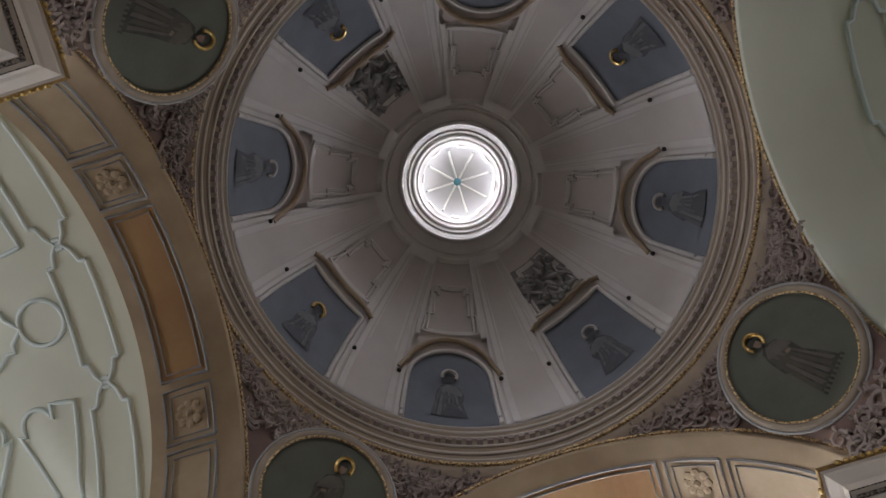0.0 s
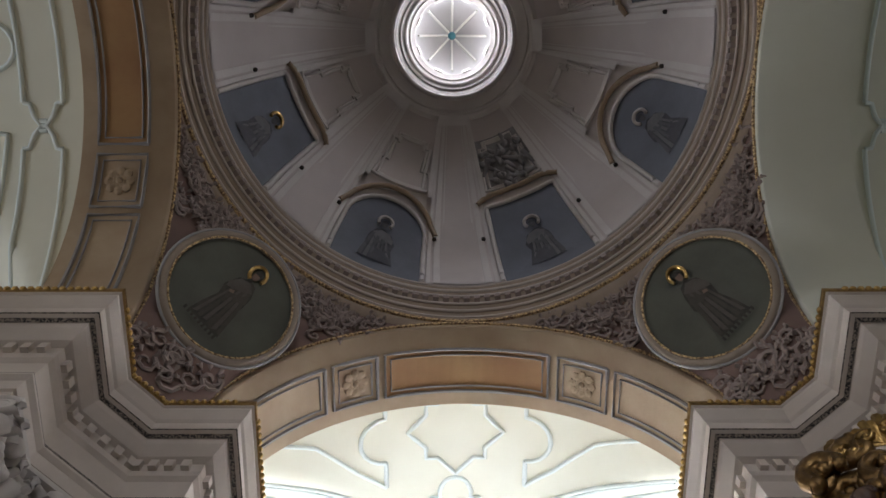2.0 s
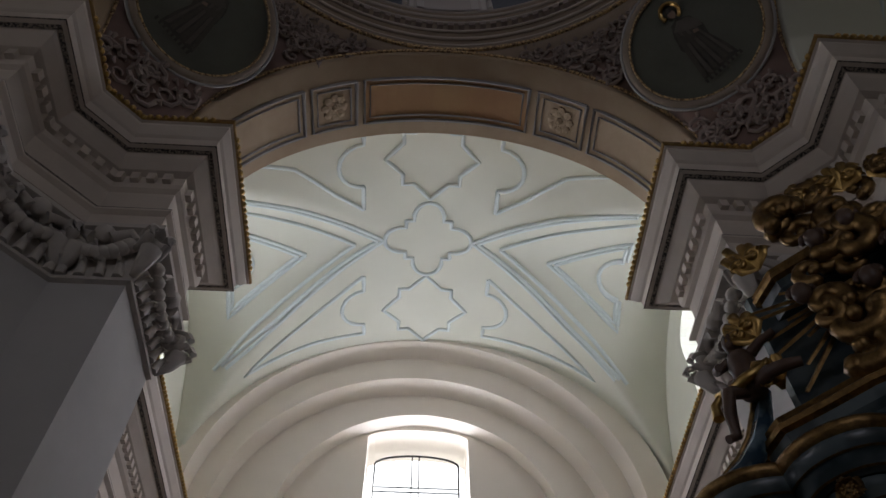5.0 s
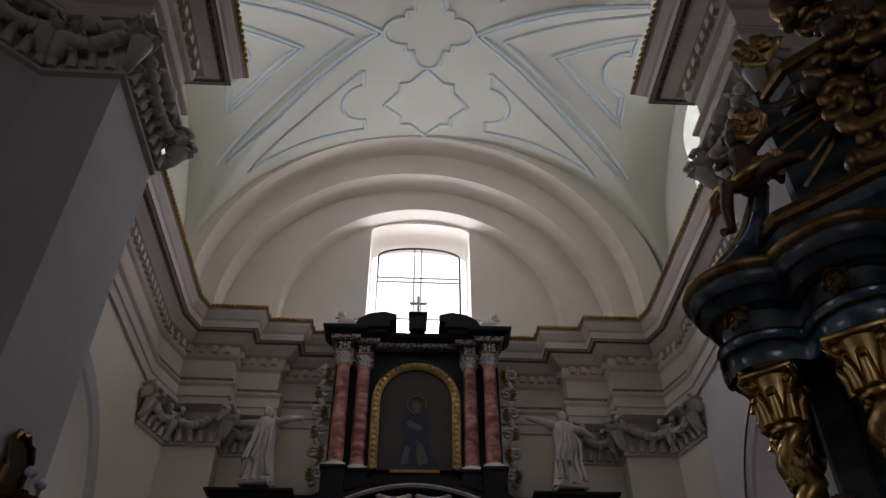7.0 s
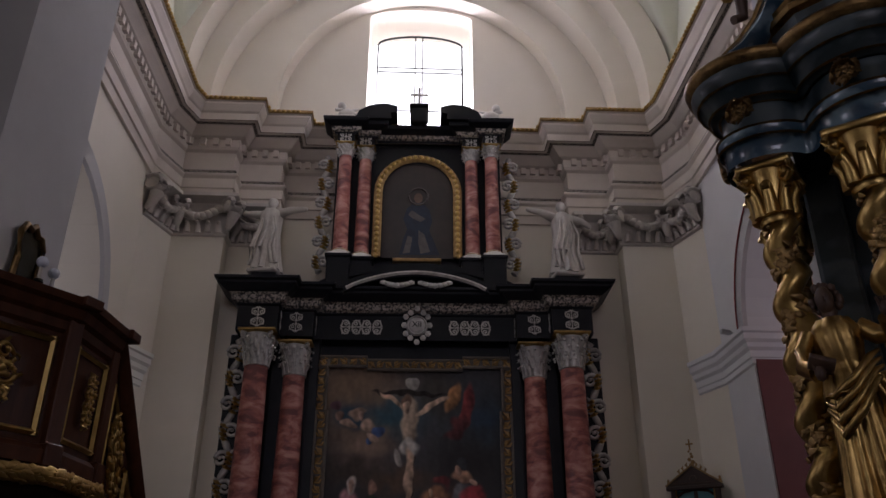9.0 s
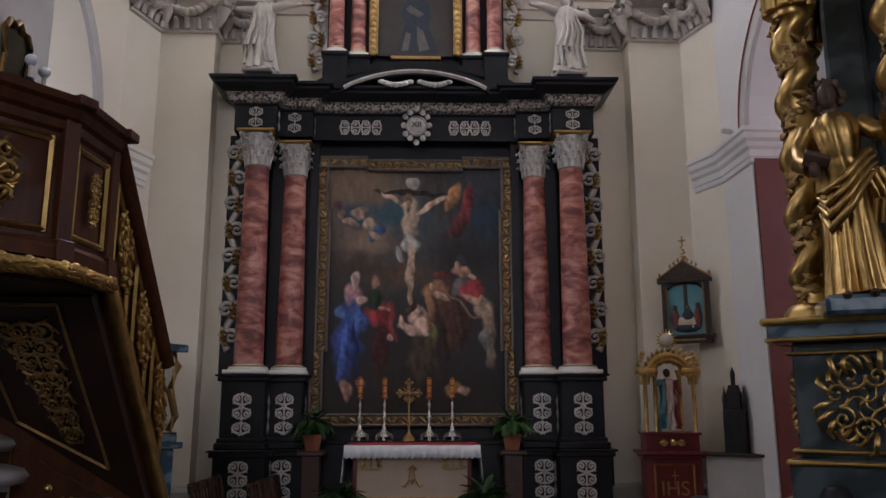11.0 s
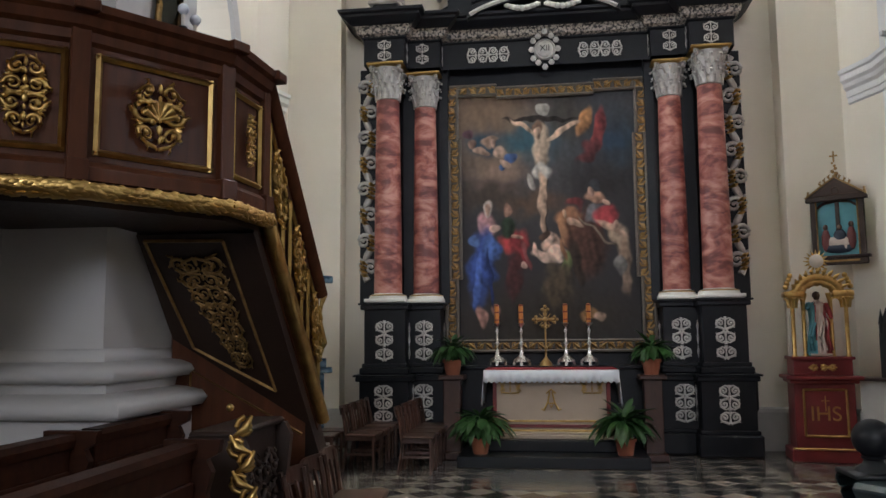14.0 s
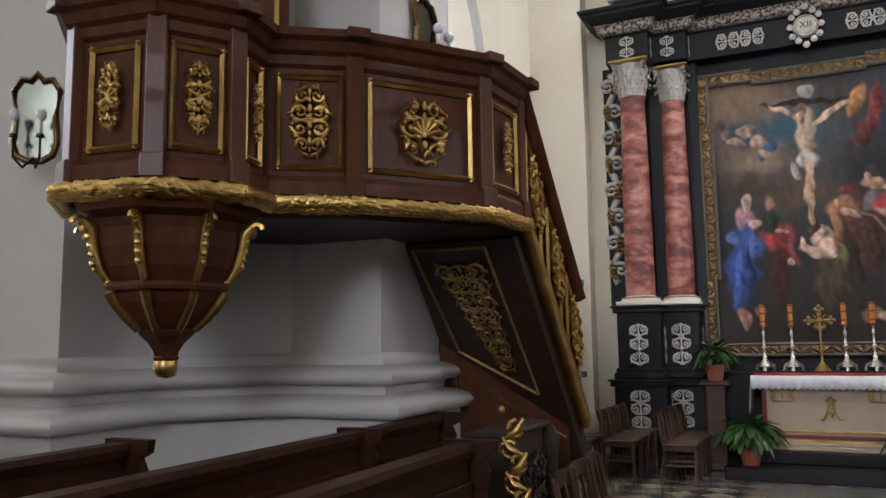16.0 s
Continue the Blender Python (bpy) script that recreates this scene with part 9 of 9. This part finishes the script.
# attic above the cornice: dark moulded blocks, a curved volute, gilt clouds, rays and leaf sprays
bm = nb()
box(bm, 0.55, 2.6, 0.02, 1.2, 5.14, 7.05, 0.05)
gpart("attic", bm, GREENM)
for z0, o, x0, nm in ((5.34, 0.0, 0.30, "attic_cornice"), (6.74, 0.0, 0.74, "upper_cornice")):
    pth = [(x0, 1.0), (x0, 0.02), (x0 + 0.16, -0.12), (x0 + 0.45, -0.16), (x0 + 0.8, -0.22), (2.6, -0.22)]
    bm = nb()
    sweep(bm, pth, [(-o_, z) for o_, z in ((-0.35, z0 - 0.14), (0.0, z0 - 0.14), (0.0, z0 - 0.05), (0.04, z0), (0.06, z0 + 0.08))])
    gpart(nm, bm, GREENM)
    bm = nb()
    sweep(bm, pth, [(-o_, z) for o_, z in ((0.06, z0 + 0.08), (0.10, z0 + 0.10), (0.11, z0 + 0.14), (0.08, z0 + 0.17), (0.10, z0 + 0.20), (-0.35, z0 + 0.21))])
    gpart("gilt_cornice_edge", bm, DARKG, "gilt moulded edge, darkened as in shade")
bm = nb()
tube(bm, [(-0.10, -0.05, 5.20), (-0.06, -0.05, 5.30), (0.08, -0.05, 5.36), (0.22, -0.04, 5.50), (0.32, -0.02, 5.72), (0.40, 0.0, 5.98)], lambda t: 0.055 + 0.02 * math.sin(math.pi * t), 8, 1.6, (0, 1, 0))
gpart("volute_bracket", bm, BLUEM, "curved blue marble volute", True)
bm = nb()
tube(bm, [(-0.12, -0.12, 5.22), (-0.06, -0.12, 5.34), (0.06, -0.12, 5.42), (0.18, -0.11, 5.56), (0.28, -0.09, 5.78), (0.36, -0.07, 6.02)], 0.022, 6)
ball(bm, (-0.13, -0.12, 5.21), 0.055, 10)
gpart("gilt_edge", bm, DARKG, "gilt edge of the volute, darkened as in shade", True)
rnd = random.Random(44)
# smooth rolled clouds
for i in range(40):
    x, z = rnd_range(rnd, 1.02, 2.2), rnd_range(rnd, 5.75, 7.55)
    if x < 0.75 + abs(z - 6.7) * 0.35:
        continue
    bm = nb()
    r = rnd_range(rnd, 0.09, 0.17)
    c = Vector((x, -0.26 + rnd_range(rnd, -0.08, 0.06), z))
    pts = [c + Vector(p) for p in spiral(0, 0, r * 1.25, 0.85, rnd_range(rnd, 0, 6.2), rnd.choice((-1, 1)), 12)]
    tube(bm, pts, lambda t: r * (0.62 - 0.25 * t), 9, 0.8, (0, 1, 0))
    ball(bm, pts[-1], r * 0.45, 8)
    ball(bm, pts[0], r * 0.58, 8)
    gpart("gilt_cloud", bm, DARKG, "rolled gilt cloud", True)
# dark knobs among the clouds
for x, z in ((1.56, 6.93), (1.28, 6.88), (0.99, 6.39), (1.45, 6.25), (1.75, 6.5)):
    bm = nb()
    ball(bm, (x, -0.36, z), 0.085, 12, (0.9, 0.9, 1.15))
    for i in range(9):
        a = math.pi * i / 8
        ball(bm, (x + 0.085 * math.cos(a), -0.33, z + 0.05 + 0.06 * math.sin(a)), 0.035, 6)
    gpart("cherub_mask", bm, SKIN, "plain dark polychrome mask", True)
# bundles of straight rays under the clouds
for i in range(11):
    a = radians(158 + 8.5 * i + 2.5 * (i % 2))
    L = 0.62 + 0.22 * (i % 3)
    c = Vector((1.42, -0.20, 6.42))
    bm = nb()
    d = Vector((math.cos(a), 0, math.sin(a)))
    tube(bm, [c + d * 0.32, c + d * L], lambda t: 0.026 - 0.010 * t, 4, 0.7, (0, 1, 0))
    gpart("gilt_ray", bm, DARKG, "straight gilt ray")


def leaf_spray(w, h, seed):
    """A ruffled tuft of C scrolls and pointed leaves growing from its foot."""
    rr = random.Random(seed)
    bm = nb()
    for i in range(9):
        a = math.pi * (0.08 + 0.84 * i / 8)
        k = rnd_range(rr, 0.75, 1.1)
        b = a + rnd_range(rr, -0.35, 0.35)
        p = [(0, 0, 0), (0.35 * w * math.cos(a), -0.05, 0.42 * h * math.sin(a)), (0.48 * w * k * math.cos(b), -0.07, 0.85 * h * k * math.sin(b)), (0.62 * w * k * math.cos(b * 0.9), -0.02, 0.95 * h * k * math.sin(b))]
        tube(bm, p, lambda t: 0.012 + 0.035 * math.sin(0.3 + 2.75 * t), 6, 0.55, (0, 1, 0))
    for s in (-1, 1):
        pts = spiral(s * 0.22 * w, 0.28 * h, 0.17 * w, 1.3, 1.57 - 1.57 * s, s, 14, -0.06)
        tube(bm, pts, lambda t: 0.034 * (1.1 - 0.6 * t), 7)
        ball(bm, pts[-1], 0.03, 6)
    return bm


for x, z, w, h, turn_, sd in ((1.30, 7.42, 0.42, 0.36, 12, 1), (1.70, 7.42, 0.42, 0.34, -10, 2), (0.80, 7.0, 0.34, 0.40, 25, 3), (0.55, 6.30, 0.30, 0.38, 40, 4), (0.60, 5.86, 0.26, 0.30, 70, 5), (2.05, 7.3, 0.4, 0.4, -25, 6)):
    gpart("gilt_spray", put(leaf_spray(w, h, 100 + sd), pose(x, -0.22, z, 0, -turn_, 0)), STATG, "gilt ruffled leaf spray", True)

# statues of the gilded altar
bm = nb()
box(bm, -0.20, 0.20, -0.16, 0.18, 0.0, 0.10, 0.02)
gpl = part("statue_block", put(bm, pose(0, 0, 0)), BLUEM)
gpl.matrix_world = GA @ pose(0.31, -0.27, 2.15, 0, 0, 20)
tagged(gpl, "blue marble block under the gilt statue", "plinth")


def gilt_figure(m, h, label):
    """A plain draped standing shape with deep pleats, in one mesh."""
    bm = nb()

    def pleat(a, z):
        return 1 + (0.13 * math.sin(13 * a + 0.8 * math.sin(9 * z / h)) + 0.06 * math.sin(5 * a + 1)) * max(0.0, 1.0 - z / (0.62 * h)) ** 0.6
    lathe(bm, [(r * h, z * h) for r, z in ((0.02, 0.03), (0.150, 0.035), (0.143, 0.10), (0.128, 0.24), (0.118, 0.38), (0.112, 0.48), (0.108, 0.52))], 78, wob=pleat)
    lathe(bm, [(r * h, z * h) for r, z in ((0.105, 0.47), (0.132, 0.48), (0.122, 0.54), (0.092, 0.605), (0.098, 0.62), (0.115, 0.70), (0.118, 0.77), (0.085, 0.82), (0.04, 0.835))], 60, wob=lambda a, z: 1 + 0.07 * math.sin(9 * a + 14 * z / h))
    # mantle swung across the hips, in loops of cloth
    for i in range(4):
        o = 0.035 * i
        p = [(-0.12 * h, -0.02 * h, (0.50 - o) * h), (-0.08 * h, (-0.105 - 0.01 * i) * h, (0.47 - o * 1.6) * h), (0.03 * h, (-0.125 - 0.012 * i) * h, (0.53 - o * 1.3) * h), (0.12 * h, (-0.08 - 0.008 * i) * h, (0.62 - o) * h), (0.17 * h, 0.0, (0.66 - o) * h)]
        tube(bm, p, lambda t: h * (0.012 + 0.016 * math.sin(math.pi * t)), 8, 0.7)
    for i in range(5):
        x = 0.12 + 0.035 * i
        tube(bm, [(x * h, -0.05 * h, 0.55 * h), ((x + 0.02) * h, -0.05 * h, 0.42 * h), ((x - 0.01) * h, -0.03 * h, (0.30 + 0.02 * i) * h)], lambda t: h * (0.028 - 0.014 * t), 7)
    # sleeves
    tube(bm, [(-0.12 * h, 0, 0.775 * h), (-0.17 * h, -0.02 * h, 0.70 * h), (-0.185 * h, -0.06 * h, 0.62 * h), (-0.13 * h, -0.13 * h, 0.58 * h)], lambda t: h * (0.044 + 0.007 * math.sin(9 * t)), 9)
    tube(bm, [(0.12 * h, 0, 0.775 * h), (0.19 * h, -0.02 * h, 0.72 * h), (0.25 * h, -0.06 * h, 0.70 * h), (0.25 * h, -0.12 * h, 0.76 * h)], lambda t: h * (0.044 + 0.007 * math.sin(9 * t)), 9)
    gilt = len(bm.faces)
    # dark head, hands, book and feet
    lathe(bm, [(0.040 * h, 0.82 * h), (0.036 * h, 0.86 * h), (0.04 * h, 0.88 * h)], 14)
    ball(bm, (-0.005 * h, -0.02 * h, 0.915 * h), 0.056 * h, 14, (0.84, 0.92, 1.2))
    ball(bm, (-0.005 * h, -0.073 * h, 0.908 * h), 0.012 * h, 6, (0.7, 1, 1.4))
    rnd = random.Random(6)
    for i in range(46):
        a, e = rnd_range(rnd, 0.15, math.pi - 0.15), rnd_range(rnd, -1.0, 1.3)
        ball(bm, (0.07 * h * math.cos(a) * math.cos(e), -0.012 * h + 0.062 * h * math.sin(a) * math.cos(e), (0.925 + 0.068 * math.sin(e)) * h), rnd_range(rnd, 0.016, 0.026) * h, 6)
    for c in ((-0.115, -0.16, 0.565), (0.25, -0.14, 0.795)):
        ball(bm, [v * h for v in c], 0.032 * h, 8, (0.9, 1, 1.2))
        for q in range(4):
            tube(bm, [((c[0] + 0.012 * (q - 1.5)) * h, c[1] * h, c[2] * h), ((c[0] + 0.02 * (q - 1.5)) * h, (c[1] - 0.02) * h, (c[2] + 0.05) * h)], 0.008 * h, 5)
    b2 = nb()
    box(b2, -0.06 * h, 0.06 * h, -0.014 * h, 0.014 * h, -0.04 * h, 0.04 * h, 0.004)
    put(b2, pose(-0.10 * h, -0.17 * h, 0.60 * h, 60, 20, 10))
    me = bpy.data.meshes.new("tmp")
    b2.to_mesh(me)
    b2.free()
    bm.from_mesh(me)
    bpy.data.meshes.remove(me)
    for s in (-1, 1):
        ball(bm, (s * 0.06 * h, -0.15 * h, 0.022 * h), 0.026 * h, 8, (1, 2.4, 0.7))
    bm.faces.ensure_lookup_table()
    for f in bm.faces[gilt:]:
        f.material_index = 1
    ob = part("gilt_statue", bm, STATG, None, "", True)
    ob.data.materials.append(SKIN)
    ob.matrix_world = m
    return tagged(ob, label, "statue")


gilt_figure(GA @ pose(0.31, -0.27, 2.22, 0, -3, 8) @ Matrix.Diagonal((0.84, 0.84, 1, 1)), 1.25, "gilt draped statue with dark head and book before a twisted column")
bm = nb()
lathe(bm, [(0.02, 0.0), (0.10, 0.03), (0.115, 0.12), (0.095, 0.24), (0.11, 0.34), (0.09, 0.42), (0.035, 0.46)], 14)
ball(bm, (0.0, -0.03, 0.55), 0.09, 12, (0.9, 0.95, 1.1))
for i in range(10):
    a = math.pi * i / 9
    ball(bm, (0.085 * math.cos(a), 0.0, 0.58 + 0.055 * math.sin(a)), 0.035, 6)
tube(bm, [(-0.05, -0.03, 0.06), (-0.16, -0.14, 0.0), (-0.20, -0.14, -0.20), (-0.22, -0.12, -0.36), (-0.27, -0.17, -0.40)], lambda t: 0.062 - 0.03 * t, 9)
tube(bm, [(0.05, -0.03, 0.06), (0.17, -0.16, 0.02), (0.29, -0.20, -0.02), (0.40, -0.18, -0.03)], lambda t: 0.065 - 0.028 * t, 9)
tube(bm, [(-0.09, 0, 0.40), (-0.19, -0.05, 0.32), (-0.15, -0.15, 0.26)], lambda t: 0.045 - 0.015 * t, 8)
tube(bm, [(0.09, 0, 0.40), (0.20, -0.04, 0.44), (0.32, -0.06, 0.46)], lambda t: 0.045 - 0.015 * t, 8)
gilt = len(bm.faces)
tube(bm, [(-0.26, 0.02, 0.16), (-0.14, -0.09, 0.05), (0.0, -0.13, 0.07), (0.12, -0.12, 0.12), (0.18, -0.02, 0.24)], lambda t: 0.028 + 0.022 * math.sin(9 * t) ** 2, 7)
tube(bm, [(-0.22, 0.0, 0.14), (-0.30, 0.0, 0.06), (-0.31, 0.0, -0.06)], lambda t: 0.03 + 0.015 * t, 7)
bm.faces.ensure_lookup_table()
for f in bm.faces[gilt:]:
    f.material_index = 1
pu = part("putto_statue", bm, SKIN, None, "", True)
pu.data.materials.append(GOLD)
pu.matrix_world = GA @ pose(0.36, -0.20, 5.80, 0, 0, 0)
tagged(pu, "dark polychrome child statue with gilt sash seated on a volute", "statue")

# ---- floor tiles, laid diagonally ----
TS = 0.385                   # half diagonal spacing of the chequer
SQ = TS / math.sqrt(2) * 1.0
tile = nb()
hs = SQ * 0.985
for a in (0,):
    vs = [tile.verts.new((hs * x, hs * y, z)) for z, hs in ((-0.012, SQ * 0.992 * 0.5 * 2 * 0.5), (0.0, SQ * 0.982 * 0.5 * 2 * 0.5)) for x, y in ((-1, -1), (1, -1), (1, 1), (-1, 1))]
tile.faces.new(vs[4:])
for i in range(4):
    tile.faces.new((vs[i], vs[(i + 1) % 4], vs[4 + (i + 1) % 4], vs[4 + i]))
tl = finish("tile_light", tile, TILEL)
me_d = tl.copy()
me_d.name = "tile_dark"
me_d.materials.clear()
me_d.materials.append(TILED)
near, rest = 0, {TILEL: [], TILED: []}
P0 = Matrix.Rotation(radians(45 - 2), 2)
cells = []
for i in range(-75, 60):
    for j in range(-75, 60):
        p = P0 @ Vector(((i + 0.5) * SQ, (j + 0.5) * SQ))
        x, y = p.x + 0.1, p.y + 8.6
        if abs(x - CX) < 4.3 and -8.0 < y < 12.35 or 4.2 < abs(x - CX) < 12 and abs(y - CY) < 4.3:
            cells.append((x, y, (i + j) % 2))
cells.sort(key=lambda c: (c[0] - 0.3) ** 2 * 0.7 + (c[1] - 9.3) ** 2)
for k, (x, y, dark) in enumerate(cells):
    if k < 300:
        o = new("tile", me_d if dark else tl)
        o.matrix_world = pose(x, y, 0.0, 0, 0, 43)
        o.parent = floor
    else:
        rest[TILED if dark else TILEL].append((x, y))
for mt, cs in rest.items():
    verts, faces = [], []
    R = Matrix.Rotation(radians(43), 2)
    h = SQ * 0.491
    for x, y in cs:
        b = len(verts)
        for dx, dy in ((-h, -h), (h, -h), (h, h), (-h, h)):
            q = R @ Vector((dx, dy))
            verts.append((x + q.x, y + q.y, 0.0))
        faces.append((b, b + 1, b + 2, b + 3))
    me = bpy.data.meshes.new("tiles")
    me.from_pydata(verts, [], faces)
    me.materials.append(mt)
    o = new("tiles", me)
    o.parent = floor
    tagged(o, "outer tiles of the chequered floor", kind="stuff")
# grave slab let into the floor before the altar
part("grave_slab", box(nb(), -0.55, 0.62, 8.9, 10.1, -0.01, 0.005), mat("slab_marble", (0.16, 0.155, 0.14), (0.10, 0.10, 0.09), 0.12, scale=3, bump=0.03), floor, "grey polished slab let into the tiles")
